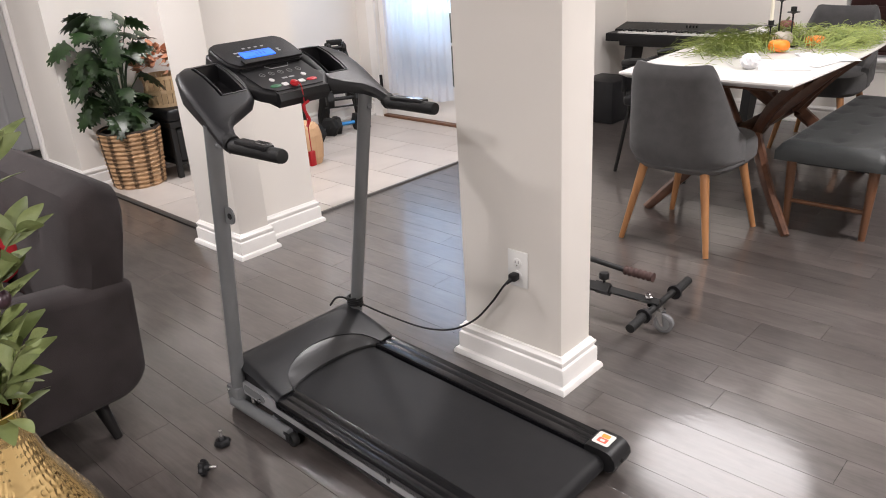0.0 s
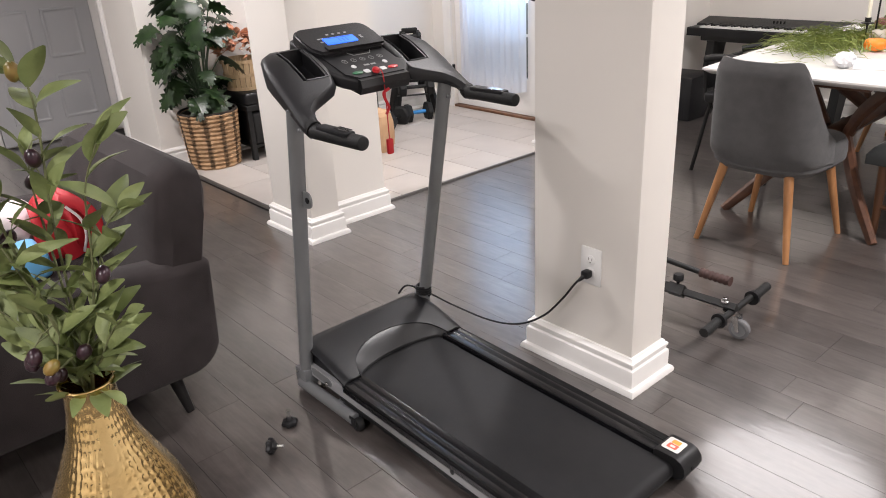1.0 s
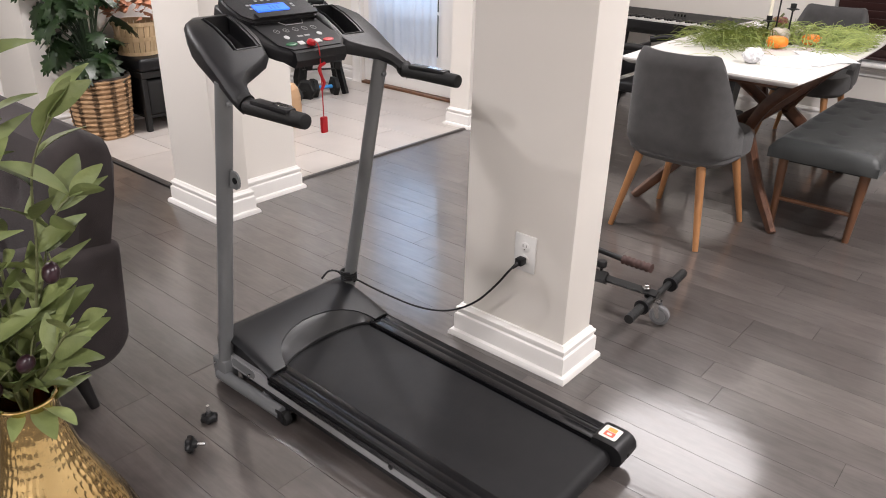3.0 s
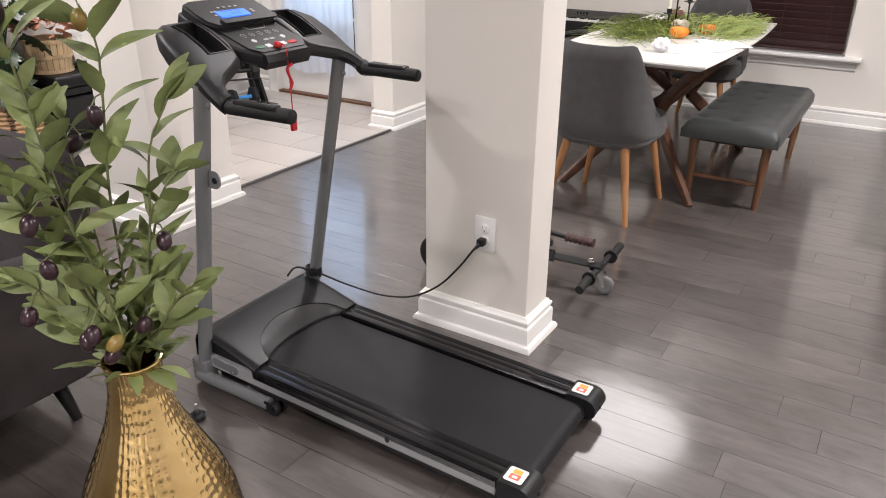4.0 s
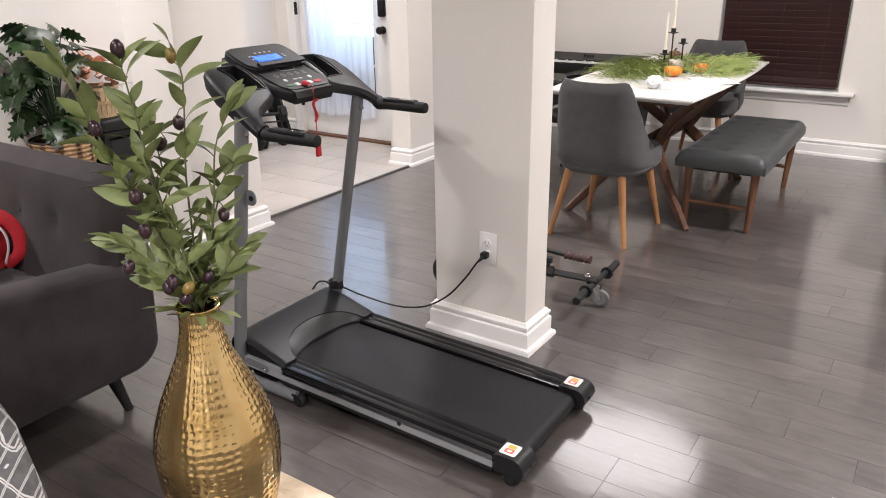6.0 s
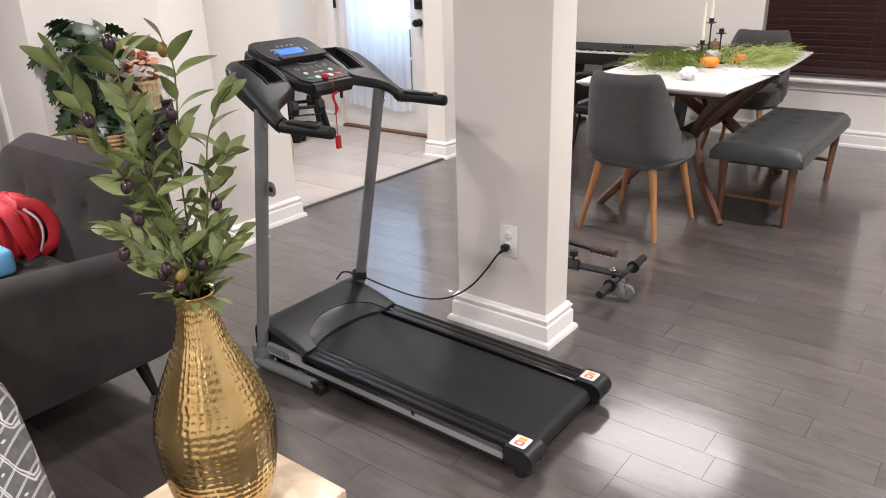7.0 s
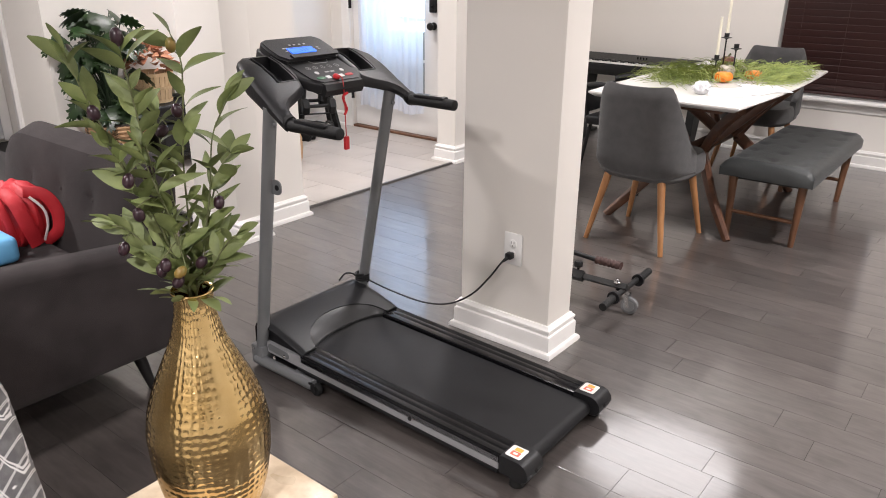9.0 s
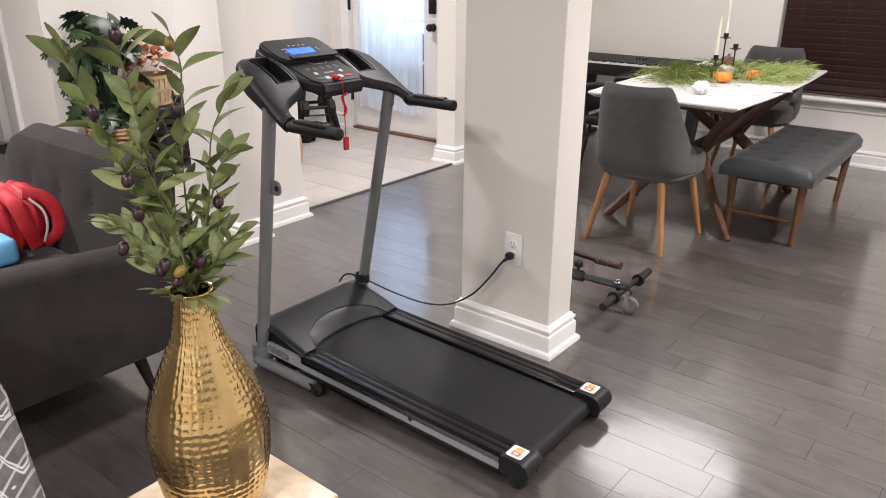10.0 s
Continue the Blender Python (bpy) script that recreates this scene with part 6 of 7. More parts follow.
for k, (x, y, a) in enumerate(((-0.08, 1.86, 20), (0.0, 2.0, -12), (0.02, 2.12, 35))):
    bm = B()
    box(bm, -0.105, 0.105, -0.14, 0.14, 0, 0.0006, 0, 1)
    tagged(part("paper_sheet", bm, PAPER, m=pose(x, y, tz + 0.001 + 0.0012 * k, 0, 0, a), smooth=False), "sheet of white paper lying on the table", "paper", "papers on the table")

# ---- keyboard, stand and cube stool ----
kb = thing("digital_piano", "black digital piano keyboard on a black stand against the wall", "keyboard")
kx0, kx1, ky0, ky1, kz = -1.975, -0.66, 3.48, 3.80, 0.555
bm = B()
ring = [(0.0, 0.0), (0.0, 0.050), (0.008, 0.058), (0.135, 0.060), (0.140, 0.072), (0.31, 0.108), (0.32, 0.100), (0.32, 0.0)]
loft(bm, [[(x, ky0 + a, kz + b_) for a, b_ in ring] for x in (kx0, kx1)])
kbody = part("case", bm, BLACK, kb)
bm = B()
kw = 0.0226
n = 52
for i in range(n):
    x = kx0 + 0.10 + i * kw
    box(bm, x + 0.0008, x + kw - 0.0008, ky0 + 0.004, ky0 + 0.136, kz + 0.060, kz + 0.070)
wk = part("white_keys", bm, IVORY, kb, smooth=False)
bm = B()
for i in range(n - 1):
    if (i % 7) in (0, 2, 3, 5, 6):
        x = kx0 + 0.10 + (i + 1) * kw
        box(bm, x - 0.0055, x + 0.0055, ky0 + 0.050, ky0 + 0.137, kz + 0.0702, kz + 0.081)
part("black_keys", bm, BLACK, kb, smooth=False)
for k in range(4):
    bm = B()
    box(bm, kx0 + 0.55 + k * 0.025, kx0 + 0.558 + k * 0.025, ky0 + 0.21, ky0 + 0.225, kz + 0.083, kz + 0.105)
    part("slider", bm, BLACK_SOFT, kb)
bm = B()
box(bm, kx0 + 0.10, kx1 - 0.12, ky0 + 0.03, ky0 + 0.26, kz - 0.035, kz - 0.001, 0.004, 1)
part("stand_beam", bm, IRON, kb)
for x in (kx0 + 0.17, kx1 - 0.20):
    bm = B()
    loft(bm, [[(x - 0.03, ky0 + a, z), (x + 0.03, ky0 + a, z), (x + 0.03, ky0 + b_, z), (x - 0.03, ky0 + b_, z)] for z, a, b_ in ((0.0, -0.02, 0.08), (kz - 0.035, 0.06, 0.24))])
    part("stand_leg", bm, IRON, kb, smooth=False)
    bm = B()
    box(bm, x - 0.03, x + 0.03, ky0 - 0.06, ky0 + 0.31, 0.0, 0.028, 0.004, 1)
    part("stand_foot", bm, IRON, kb)
bm = B()
box(bm, -1.99, -1.70, 3.14, 3.455, 0.0, 0.315, 0.012, 2)
tagged(part("cube_stool", bm, BLACK, m=None), "black cube storage stool below the keyboard", "stool")

# ---- sideboard with things on it ----
sb = thing("sideboard", "grey wood sideboard with black handles and metal legs", "sideboard")
sx0, sx1, sy0, sy1 = 1.035, 1.46, 1.59, 3.30
bm = B()
box(bm, sx0 + 0.018, sx1, sy0, sy1, 0.150, 0.762, 0.003, 1)
part("body", bm, CAB, sb)
bm = B()
box(bm, sx0, sx1 + 0.01, sy0 - 0.012, sy1 + 0.012, 0.7625, 0.785, 0.004, 1)
part("top", bm, CAB, sb)
nd = 3
for k in range(nd):
    ya, yb = sy0 + 0.01 + (sy1 - sy0 - 0.02) * k / nd + 0.002, sy0 + 0.01 + (sy1 - sy0 - 0.02) * (k + 1) / nd - 0.002
    bm = B()
    box(bm, sx0, sx0 + 0.0175, ya, yb, 0.158, 0.756, 0.002, 1)
    d = part("door", bm, CAB, sb)
    for yh in ((yb - 0.05),):
        bm = B()
        tube(bm, [(sx0 - 0.001, yh, 0.30), (sx0 - 0.030, yh, 0.30), (sx0 - 0.030, yh, 0.70), (sx0 - 0.001, yh, 0.70)], 0.006, 6)
        part("handle", bm, IRON, d, "long black bar handle")
for y in (sy0 + 0.012, sy1 - 0.012):
    for x in (sx0 + 0.012, sx1 - 0.012):
        bm = B()
        box(bm, x - 0.012, x + 0.012, y - 0.012, y + 0.012, 0.0, 0.1495, 0.001, 1)
        part("leg", bm, IRON, sb)
    bm = B()
    box(bm, sx0 + 0.024, sx1 - 0.024, y - 0.010, y + 0.010, 0.128, 0.1495)
    part("leg_rail", bm, IRON, sb, smooth=False)
    bm = B()
    box(bm, sx0 + 0.024, sx1 - 0.024, y - 0.010, y + 0.010, 0.0, 0.022)
    part("foot_rail", bm, IRON, sb, smooth=False)
rp = thing("record_player", "small dark wooden record player on the sideboard", "record player")
bm = B()
box(bm, 1.10, 1.42, 1.90, 2.25, 0.790, 0.850, 0.006, 2)
part("case", bm, WALNUT, rp)
bm = B()
lathe(bm, [(0.13, 0.851), (0.13, 0.860), (0.02, 0.861)], 36, Matrix.Translation((1.27, 2.08, 0)))
part("platter", bm, BLACK, rp)
for x in (1.12, 1.40):
    for y in (1.92, 2.23):
        bm = B()
        cyl(bm, (x, y, 0.7855), (x, y, 0.7905), 0.012, 10)
        part("foot", bm, BLACK_SOFT, rp)
bm = B()
box(bm, 1.09, 1.22, 1.80, 1.86, 0.7855, 0.800, 0.003, 1)
tagged(part("remote_control", bm, BLACK), "black remote control on the sideboard", "remote")
pumpkin(1.30, 1.80, 0.05, 0.075, ORANGE, "small orange pumpkin on the grey sideboard", False, 0.785)
pf = thing("photo_frame", "black picture frame standing on the sideboard", "picture frame", pose(1.22, 2.62, 0.786, -12, 0, 10))
bm = B()
plate(bm, [(-0.10, 0.0), (0.10, 0.0), (0.10, 0.26), (-0.10, 0.26)], [[(-0.085, 0.015), (0.085, 0.015), (0.085, 0.245), (-0.085, 0.245)]], 0.015, pose(0, 0, 0, 90, 0, 0))
part("frame", bm, IRON, pf, smooth=False)
bm = B()
box(bm, -0.086, 0.086, 0.004, 0.008, 0.014, 0.246)
part("picture", bm, PUMP_G, pf, smooth=False)
bm = B()
tube(bm, [(0, 0.012, 0.18), (0, 0.075, -0.01)], 0.004, 6)
part("stand", bm, IRON, pf)
pp = thing("potted_plant", "small trailing green plant in a pot on the sideboard", "plant")
bm = B()
lathe(bm, [(0.045, 0.786), (0.06, 0.86), (0.055, 0.86), (0.05, 0.83)], 20, Matrix.Translation((1.20, 3.12, 0)))
part("pot", bm, IVORY, pp)
heart = leaf_mesh("leaf", 0.10, 0.085, LEAF, 0.25, 8)
for k in range(13):
    a = k * 2.4
    p = Vector((1.20 + 0.03 * math.cos(a), 3.12 + 0.03 * math.sin(a), 0.85 + 0.01 * (k % 5)))
    place_on(pp, "leaf", heart, p, (math.cos(a) - 0.3, math.sin(a), 0.5 - 0.12 * (k % 6)), 0, 0.8 + 0.05 * (k % 4))
for k in range(3):
    place_on(pp, "leaf", heart, Vector((1.012, 3.04 + 0.02 * (k % 2), 0.80 - 0.05 * k)), (-0.3, -0.2 + 0.2 * (k % 3), -1), 30 * k, 0.5)
bm = B()
tube(bm, curve_pts([(1.20, 3.12, 0.85), (1.10, 3.08, 0.86), (1.016, 3.05, 0.80), (1.012, 3.04, 0.68)], 14), 0.003, 6)
part("vine", bm, STEM, pp)
cs = thing("carry_case", "dark grey hard carry case leaning in front of the sideboard", "case", pose(1.06, 1.43, 0.012, 0, 0, -38))
bm = B()
box(bm, 0.0, 0.34, 0.0, 0.09, 0.0, 0.29, 0.022, 3, pose(0, 0, 0, -15, 0, 0))
part("shell", bm, CASE, cs)
bm = B()
tube(bm, curve_pts([(0.08, 0.045, 0.288), (0.09, 0.045, 0.313), (0.25, 0.045, 0.313), (0.26, 0.045, 0.288)], 12), 0.009, 8)
bmesh.ops.transform(bm, matrix=pose(0, 0, 0, -15, 0, 0), verts=list(bm.verts))
part("handle", bm, BLACK, cs)
bm = B()
plate(bm, rounded(0.07, 0.11, 0.03, 0.045, 0.006), [], 0.002, pose(0, 0, 0, -15, 0, 0) @ pose(0, -0.0012, 0, 90, 0, 0))
part("badge", bm, ICON, cs, "small pale badge")

# ---- entry: potted plant, bench with baskets, dumbbells, bag ----
PX, PY = -3.545, 0.345
basket = thing("plant_basket", "round woven rattan basket with dark cross-stitching holding a leafy plant", "basket", pose(PX, PY, 0.0035))
BH = 0.36


def basket_r(z):
    return 0.148 + 0.030 * (z / BH) ** 0.8


bm = B()
lathe(bm, [(0.140, 0.0), (basket_r(0.1) - 0.010, 0.1), (basket_r(BH) - 0.010, BH - 0.004), (basket_r(BH) - 0.022, BH - 0.004), (0.13, 0.30), (0.02, 0.30)], 40)
part("liner", bm, STITCH, basket)
bm = B()
rb_ = random.Random(3)
rows_n, seg_n = 13, 11
for r_ in range(rows_n):
    z = 0.012 + (BH - 0.022) * r_ / (rows_n - 1)
    for s_ in range(seg_n):
        a0 = 2 * math.pi * (s_ + 0.0) / seg_n
        pts, rs = [], []
        for k in range(6):
            a = a0 + 2 * math.pi / seg_n * k / 5
            q = math.sin(math.pi * k / 5)
            rad = basket_r(z) + 0.004 * q + rb_.uniform(-0.001, 0.001)
            pts.append((rad * math.cos(a), rad * math.sin(a), z + rb_.uniform(-0.001, 0.001)))
            rs.append(0.0118 + 0.0036 * q)
        tube(bm, pts, rs, 6)
ob = part("weave", bm, RATTAN, basket, "plump woven rattan strands")
ob["kind"] = "stuff"
bm = B()
for s_ in range(seg_n):
    a = 2 * math.pi * s_ / seg_n
    for sgn in (-1, 1):
        pts = [((basket_r(z) + 0.0135) * math.cos(a + sgn * da), (basket_r(z) + 0.0135) * math.sin(a + sgn * da), z) for z, da in ((0.008 + (BH - 0.016) * k / 26, 0.085 * (1 if k % 2 else -1)) for k in range(27))]
        tube(bm, pts, 0.0020, 4)
ob = part("stitching", bm, STITCH, basket, "dark twine cross-stitching")
ob["kind"] = "stuff"
bm = B()
tube(bm, [((basket_r(BH) + 0.003) * math.cos(2 * math.pi * k / 40), (basket_r(BH) + 0.003) * math.sin(2 * math.pi * k / 40), BH) for k in range(41)], 0.010, 8)
part("rim", bm, STITCH, basket)


def lobed_leaf(name, L, mat):
    """A broad leaf cut into fingers on both sides of its midrib, drooping to the tip."""
    bm = B()
    W, nl = L * 0.54, 5

    def at(x, y):
        return bm.verts.new((x, y, -0.32 * x * abs(x) / L - 0.45 * y * y / L + 0.10 * abs(y)))

    ribs = [at(L * 0.9 * i / nl, 0.0) for i in range(nl + 1)]
    for s in (-1, 1):
        notch = [at(L * (0.9 * i / nl + 0.02), s * W * 0.60 * math.sin(math.pi * (0.2 + 0.75 * i / nl))) for i in range(nl + 1)]
        for i in range(nl):
            reach = W * math.sin(math.pi * (0.28 + 0.60 * i / (nl - 1)))
            x = L * (0.9 * i / nl - 0.04 + 0.05 * i)
            a, b_, c = at(x, s * reach * 0.78), at(x + L * 0.09, s * reach), at(x + L * 0.14, s * reach * 0.72)
            bm.faces.new((ribs[i], notch[i], a, b_, c, notch[i + 1], ribs[i + 1]) if s > 0 else (ribs[i + 1], notch[i + 1], c, b_, a, notch[i], ribs[i]))
    tip = at(L * 1.1, 0.0)
    bm.faces.new((ribs[nl], at(L * 0.96, W * 0.15), tip, at(L * 0.96, -W * 0.15)))
    bmesh.ops.triangulate(bm, faces=list(bm.faces))
    me = bpy.data.meshes.new(name)
    bm.to_mesh(me)
    bm.free()
    me.materials.append(mat)
    me.shade_smooth()
    return me


plant = thing("house_plant", "leafy dark green artificial plant with lobed leaves standing in the basket", "plant")
fing = [lobed_leaf("leaf", L, LEAF_BIG) for L in (0.165, 0.14, 0.185)]
rp_ = random.Random(9)
for k in range(66):
    a = rp_.uniform(0, 2 * math.pi)
    h = rp_.uniform(0.40, 1.05) if k % 3 else rp_.uniform(0.80, 1.06)
    spread = rp_.uniform(0.05, 0.22) * (1.0 if h < 0.98 else 0.6) * (0.75 if h < 0.6 else 1.0)
    base = Vector((PX + 0.03 * math.cos(a), PY + 0.03 * math.sin(a), 0.31))
    tip = Vector((PX + spread * math.cos(a), PY - 0.02 + spread * 1.05 * math.sin(a), h))
    if tip.x < WEST + 0.07:
        tip.x = WEST + 0.07 + rp_.uniform(0, 0.05)
    midp = (base + tip) / 2 + Vector((-0.25 * spread * math.cos(a), -0.25 * spread * math.sin(a), 0.05))
    bm = B()
    tube(bm, curve_pts([base, midp, tip], 8), [0.004] * 8 + [0.0025], 5)
    part("stem", bm, STEM_D, plant)
    o = place_on(plant, "leaf", fing[k % 3], tip, (math.cos(a) + (0.5 if tip.x < WEST + 0.15 else 0), math.sin(a), rp_.uniform(-0.9, 0.25)), rp_.uniform(-40, 40), rp_.uniform(0.7, 1.1))

eb = thing("entry_bench", "black padded storage bench with shelf along the entry wall", "bench")
ex0, ex1, ey0, ey1 = WEST + 0.022, WEST + 0.37, 0.535, 1.62
bm = B()
box(bm, ex0, ex1, ey0, ey1, 0.375, 0.455, 0.022, 4)
part("cushion", bm, BLACK, eb, "black padded cushion")
bm = B()
box(bm, ex0 + 0.005, ex1 - 0.005, ey0 + 0.005, ey1 - 0.005, 0.335, 0.374, 0.003, 1)
part("frame", bm, IRON, eb)
bm = B()
box(bm, ex0 + 0.01, ex1 - 0.02, ey0 + 0.02, ey1 - 0.02, 0.085, 0.105, 0.003, 1)
part("shelf", bm, IRON, eb)
for y in (ey0 + 0.025, ey1 - 0.025):
    for x in (ex0 + 0.025, ex1 - 0.03):
        bm = B()
        box(bm, x - 0.017, x + 0.017, y - 0.017, y + 0.017, 0.003, 0.334, 0.003, 1)
        part("leg", bm, IRON, eb)
for y0_, y1_ in ((0.575, 0.98), (1.0, 1.40)):
    bm = B()
    box(bm, ex0 + 0.03, ex1 - 0.01, y0_, y1_, 0.106, 0.322, 0.02, 3)
    tagged(part("storage_bin", bm, BLACK_SOFT), "black fabric bin on the bench shelf", "bin", "bins under the bench")
bu = thing("bushel_basket", "pale split-wood bushel basket with rust-coloured dried flowers", "basket", pose(-3.565, 0.65, 0.456) @ Matrix.Diagonal((1.15, 1.15, 1.0, 1)))
bm0 = None
for k in range(22):
    a = 2 * math.pi * k / 22
    bm = B()
    loft(bm, [[((r_ + t) * math.cos(a + da), (r_ + t) * math.sin(a + da), z) for t, da in ((0, -0.135), (0.004, -0.12), (0.004, 0.12), (0, 0.135))] for r_, z in ((0.095, 0.0), (0.115, 0.2))])
    part("stave", bm, BUSHEL, bu)
for z, r_ in ((0.012, 0.103), (0.10, 0.112), (0.188, 0.121)):
    bm = B()
    lathe(bm, [(r_, z - 0.010), (r_ + 0.004, z - 0.010), (r_ + 0.005, z + 0.010), (r_ + 0.001, z + 0.010)], 36, None, False)
    part("hoop", bm, BUSHEL, bu)
bm = B()
lathe(bm, [(0.01, 0.004), (0.094, 0.004), (0.108, 0.15), (0.01, 0.155)], 24)
part("filling", bm, STITCH, bu)
petal = leaf_mesh("petal", 0.07, 0.05, FLOWER, 0.3, 4)
for k in range(90):
    a, b_ = rp_.uniform(0, 6.28), rp_.uniform(0.0, 1.0)
    r_ = 0.115 * math.sqrt(b_)
    place_on(bu, "petal", petal, Vector((r_ * math.cos(a), r_ * math.sin(a), 0.20 + 0.13 * (1 - b_) + rp_.uniform(0, 0.06))), (math.cos(a) * (0.3 + b_), math.sin(a) * (0.3 + b_), rp_.uniform(-0.2, 1)), rp_.uniform(-60, 60), rp_.uniform(0.6, 1.1))
bm = B()
bmesh.ops.create_cube(bm, size=1.0, matrix=Matrix.Translation((-3.60, 0.915, 0.548)) @ pose(0, 0, 0, 0, -22, 0) @ Matrix.Diagonal((0.11, 0.24, 0.16, 1)))
bmesh.ops.subdivide_edges(bm, edges=list(bm.edges), cuts=5, use_grid_fill=True)
cc = Vector((-3.60, 0.915, 0.548))
for v in bm.verts:
    d = v.co - cc
    k = 1 - 0.30 * (min(1, abs(d.y) / 0.12) ** 3) * 0.6 - 0.18 * min(1, abs(d.z) / 0.085) ** 3
    v.co = cc + Vector((d.x * k, d.y * (1 - 0.05 * abs(d.z) / 0.11), d.z * (1 - 0.06 * abs(d.y) / 0.2)))
tagged(part("throw_pillow", bm, PILLOW), "white throw pillow with dark print on the bench", "pillow")

rack = thing("dumbbell_rack", "black metal A-frame dumbbell rack in the entry corner", "dumbbell rack", pose(-3.515, 2.06, 0.003, 0, 0, 60))
for s in (-1, 1):
    bm = B()
    tube(bm, [(s * 0.17, -0.15, 0.0), (s * 0.05, 0.0, 0.66)], 0.027, 4)
    tube(bm, [(s * 0.17, 0.15, 0.0), (s * 0.05, 0.0, 0.66)], 0.027, 4)
    part("a_frame", bm, IRON, rack, smooth=False)
for z in (0.20, 0.42, 0.60):
    k = 1 - z / 0.9
    for s in (-1, 1):
        bm = B()
        hl = 0.15 if z < 0.5 else 0.075
        box(bm, -hl, hl, s * (0.17 * k + 0.02) - 0.02, s * (0.17 * k + 0.02) + 0.02, z - 0.006, z, 0.002, 1)
        part("cradle", bm, IRON, rack)
bm = B()
box(bm, -0.06, 0.06, -0.02, 0.02, 0.645, 0.685, 0.006, 2)
part("top_cap", bm, IRON, rack)


def dumbbell(m, r, L, mat_grip, label):
    t = thing("dumbbell", label, "dumbbell", m, "hex dumbbells")
    for s in (-1, 1):
        bm = B()
        ringp = [(r * math.cos(radians(60 * k)), r * math.sin(radians(60 * k))) for k in range(6)]
        loft(bm, [[(s * x, a * q, b_ * q) for a, b_ in ringp] for x, q in ((L * 0.30, 0.82), (L * 0.33, 1.0), (L * 0.48, 1.0), (L * 0.52, 0.78))])
        part("hex_head", bm, BLACK_SOFT, t, smooth=False)
    bm = B()
    cyl(bm, (-L * 0.3, 0, 0), (L * 0.3, 0, 0), 0.014, 14)
    part("grip_bar", bm, mat_grip, t)
    return t


hz = 0.866
dumbbell(pose(-3.34, 1.72, 0.003 + 0.078 * hz, 0, 0, 112), 0.078, 0.26, CHROME, "black rubber hex dumbbell on the tiled floor")
dumbbell(pose(-3.37, 1.98, 0.003 + 0.074 * hz, 0, 0, 74), 0.074, 0.21, BLUE_GRIP, "black rubber hex dumbbell with blue grip beside the rack")
for z, d, aa in ((0.20, -1, 0.068), (0.42, -1, 0.060), (0.20, 1, 0.06), (0.42, 1, 0.055), (0.60, -1, 0.036)):
    k = 1 - z / 0.9
    p = pose(-3.515, 2.06, 0.003, 0, 0, 60)
    dumbbell(p @ pose(0, d * (0.17 * k + 0.02), z + aa * hz + 0.0005), aa, 3.9 * aa, IRON, "black rubber hex dumbbell resting on the rack")

bagt = thing("paper_bag", "tan kraft paper bag standing on the tiles", "bag")
bm = B()
rings = []
for z, k in ((0.0035, 0.86), (0.05, 1.0), (0.13, 1.06), (0.20, 1.02), (0.25, 0.90), (0.275, 0.72)):
    rings.append([(-2.93 + 0.115 * k * math.copysign(abs(math.cos(a)) ** 0.7, math.cos(a)), 1.25 + 0.09 * k * math.copysign(abs(math.sin(a)) ** 0.7, math.sin(a)), z + 0.006 * math.sin(7 * a) * (z > 0.2)) for a in (2 * math.pi * i / 20 for i in range(20))])
loft(bm, rings)
part("paper", bm, BAG, bagt, smooth=False)

# scraps on the floor
for k, (x, y, r_) in enumerate(((0.996, -0.315, 0.005), (1.051, -0.245, 0.006))):
    bm = B()
    bmesh.ops.create_icosphere(bm, subdivisions=1, radius=r_, matrix=Matrix.Translation((x, y, r_ * 0.45)) @ Matrix.Diagonal((1.2, 0.8, 0.45, 1)))
    tagged(part("paper_scrap", bm, PAPER), "tiny white paper scrap on the floor", "scrap", "scraps on the floor")

# ---- floor boards and tiles ----
PW = 0.121
rng = random.Random(7)


def board_mesh(bm, x0, x1, y0, y1, top=0.0, low=-0.012, c=0.0001, g=0.0005):
    x0, x1, y0, y1 = x0 + g, x1 - g, y0 + g, y1 - g
    a = [bm.verts.new(p) for p in ((x0, y0, low), (x1, y0, low), (x1, y1, low), (x0, y1, low))]
    b = [bm.verts.new(p) for p in ((x0, y0, top - c), (x1, y0, top - c), (x1, y1, top - c), (x0, y1, top - c))]
    d = [bm.verts.new(p) for p in ((x0 + c, y0 + c, top), (x1 - c, y0 + c, top), (x1 - c, y1 - c, top), (x0 + c, y1 - c, top))]
    for lo, hi in ((a, b), (b, d)):
        for k in range(4):
            bm.faces.new((lo[k], lo[(k + 1) % 4], hi[(k + 1) % 4], hi[k]))
    bm.faces.new(d)


TX1, TY0 = -2.02, 0.115   # the tiled entry: x < TX1 and y > TY0
rest = B()
boards = {}
row0 = 0.1005 - 40 * PW
# board ends that fall at known places, by row
ENDS = {37: 0.665, 38: 1.085, 39: 0.883, 40: 0.762, 41: 0.375, 43: 0.944, 47: 0.873}


def lay_board(x, x1, y0, y1):
    mid, L = (x + x1) / 2, round(x1 - x, 3)
    if not (-1.75 < mid < 1.75 and -1.35 < (y0 + y1) / 2 < 2.4):
        board_mesh(rest, x, x1, y0, y1)
    elif L in boards:
        share("plank", boards[L], Matrix.Translation((mid, (y0 + y1) / 2, 0)), floor)
    else:
        bm = B()
        board_mesh(bm, -L / 2, L / 2, -PW / 2, PW / 2)
        boards[L] = part("plank", bm, WOOD_FLOOR, floor, m=Matrix.Translation((mid, (y0 + y1) / 2, 0)), smooth=False)


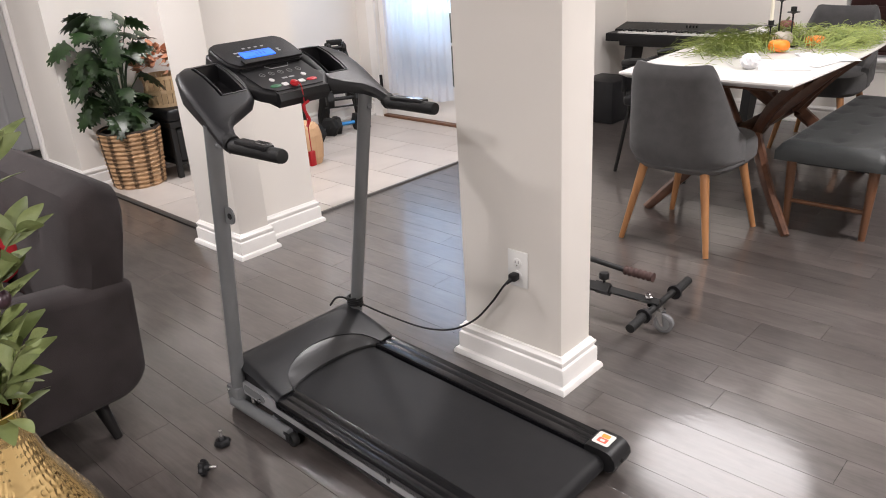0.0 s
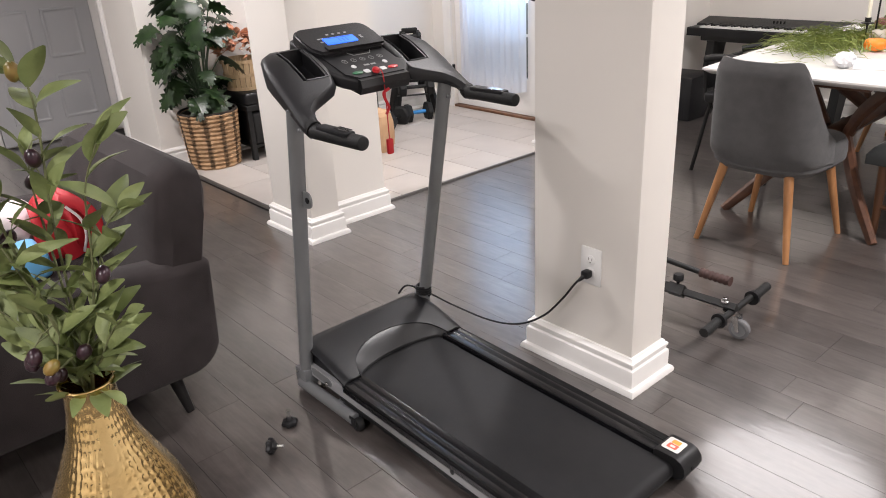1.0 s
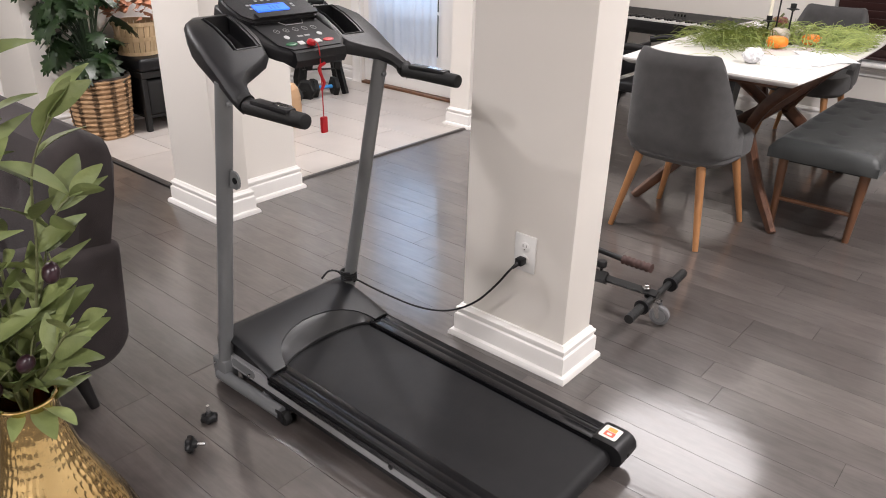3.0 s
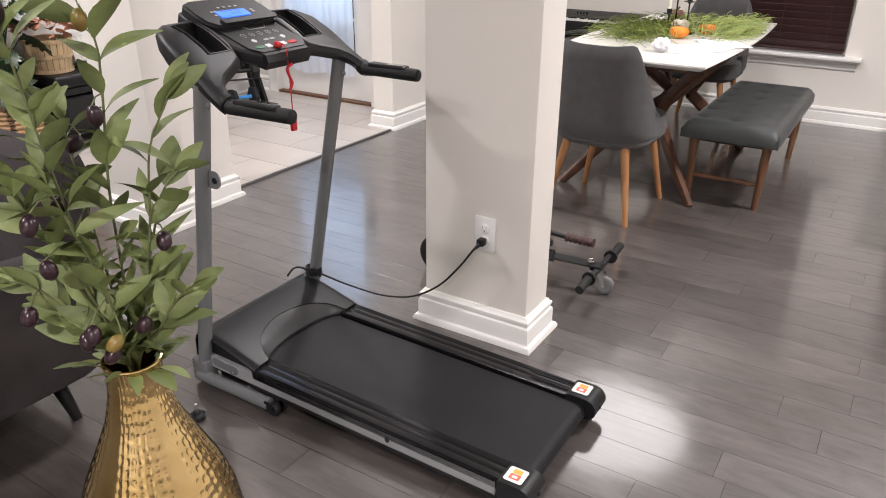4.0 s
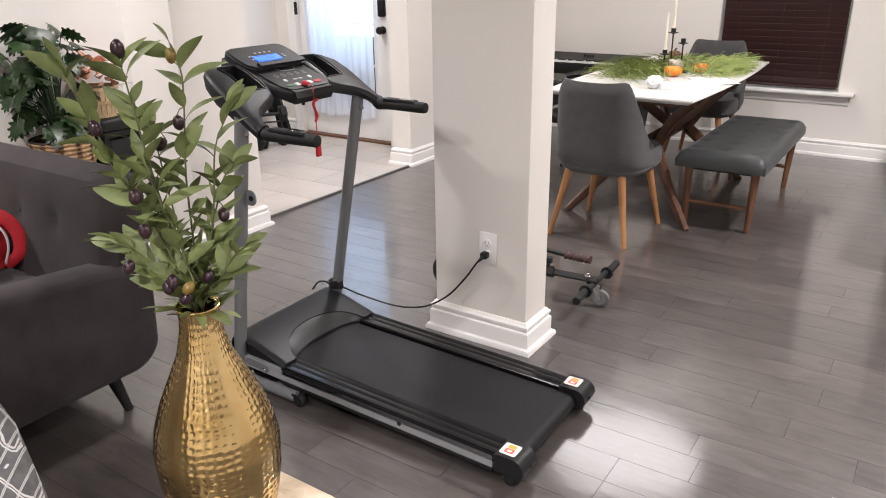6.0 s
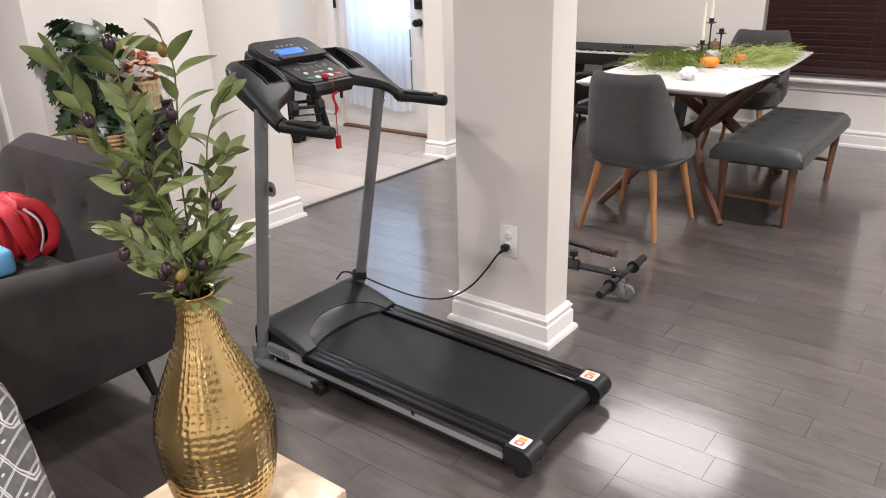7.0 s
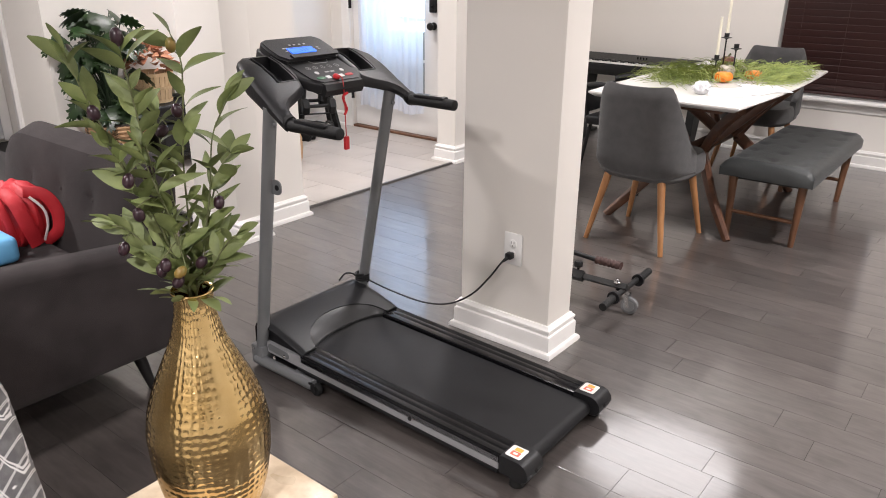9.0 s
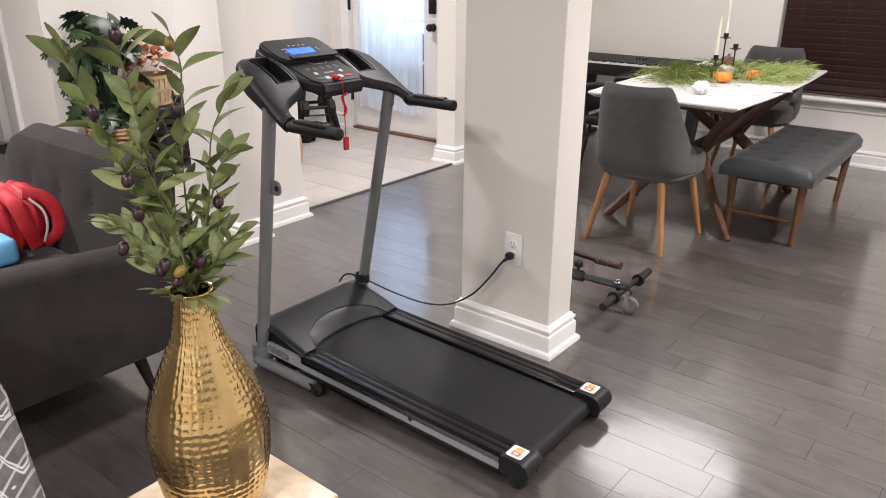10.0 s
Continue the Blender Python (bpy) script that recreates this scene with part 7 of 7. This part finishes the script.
for r in range(int((Y1 + 0.1 - row0) / PW) + 1):
    y0 = row0 + r * PW
    y1 = y0 + PW
    if y1 < Y0:
        continue
    xs = TX1 if y0 > TY0 - 0.02 else X0 - 0.5
    pin = ENDS.get(r, rng.choice((0.3, 0.5, 0.7, 0.9)))
    cuts = [pin]
    if r == 41:
        cuts.append(0.943)
    while cuts[-1] < X1:
        cuts.append(min(cuts[-1] + rng.choice((0.8, 1.0, 1.2, 1.5)), X1 + 0.03))
    while cuts[0] > xs:
        cuts.insert(0, max(cuts[0] - rng.choice((0.8, 1.0, 1.2, 1.5)), xs))
    for a, b_ in zip(cuts, cuts[1:]):
        lay_board(a, b_, y0, y1)
ob = part("floor_planks", rest, WOOD_FLOOR, floor, smooth=False)
ob["kind"] = "stuff"

bm = B()
box(bm, WEST - 0.02, TX1 - 0.03, TY0 + 0.03, DOOR_Y + 0.02, -0.013, -0.0015)
entry_floor = tagged(part("floor_entry", bm, TILE_GROUT, smooth=False), "pale beige rectangular floor tiles in the entry", "floor", kind="structure")
tiles = None
tw, tl = 0.305, 0.61
r = 0
y = TY0 + 0.03
while y < DOOR_Y:
    xr = TX1 - 0.03
    while xr > WEST - 0.02:
        xl = max(xr - (tl if xr < TX1 - 0.031 or r % 2 else tl / 2), WEST - 0.02)
        yb = min(y + tw, DOOR_Y + 0.01)
        bm = B()
        board_mesh(bm, -(xr - xl) / 2, (xr - xl) / 2, -(yb - y) / 2, (yb - y) / 2, 0.003, -0.001, 0.001, 0.0016)
        part("tile", bm, TILE, entry_floor, m=Matrix.Translation(((xl + xr) / 2, (y + yb) / 2, 0)), smooth=False)
        xr = xl
    y += tw
    r += 1
bm = B()
prof = [(0.0, 0.0), (0.006, 0.010), (0.024, 0.010), (0.03, 0.0)]
moulding(bm, [(TX1, 2.06), (TX1, TY0), (WEST, TY0)], prof)
tagged(part("threshold_strip", bm, THRESH), "dark threshold strip between wood and tile", "trim", kind="structure")


def recentre():
    """Put the empties that were left at the origin at the base of their things."""
    bpy.context.view_layer.update()
    for e in [o for o in scene.objects if o.type == "EMPTY" and o.parent is None and o.matrix_world == Matrix()]:
        cs = [o.matrix_world @ Vector(c) for o in e.children_recursive if o.type == "MESH" for c in o.bound_box]
        if not cs:
            continue
        c = Vector(((min(p.x for p in cs) + max(p.x for p in cs)) / 2, (min(p.y for p in cs) + max(p.y for p in cs)) / 2, min(p.z for p in cs)))
        e.location = c
        for o in e.children:
            o.matrix_basis = Matrix.Translation(-c) @ o.matrix_basis


recentre()
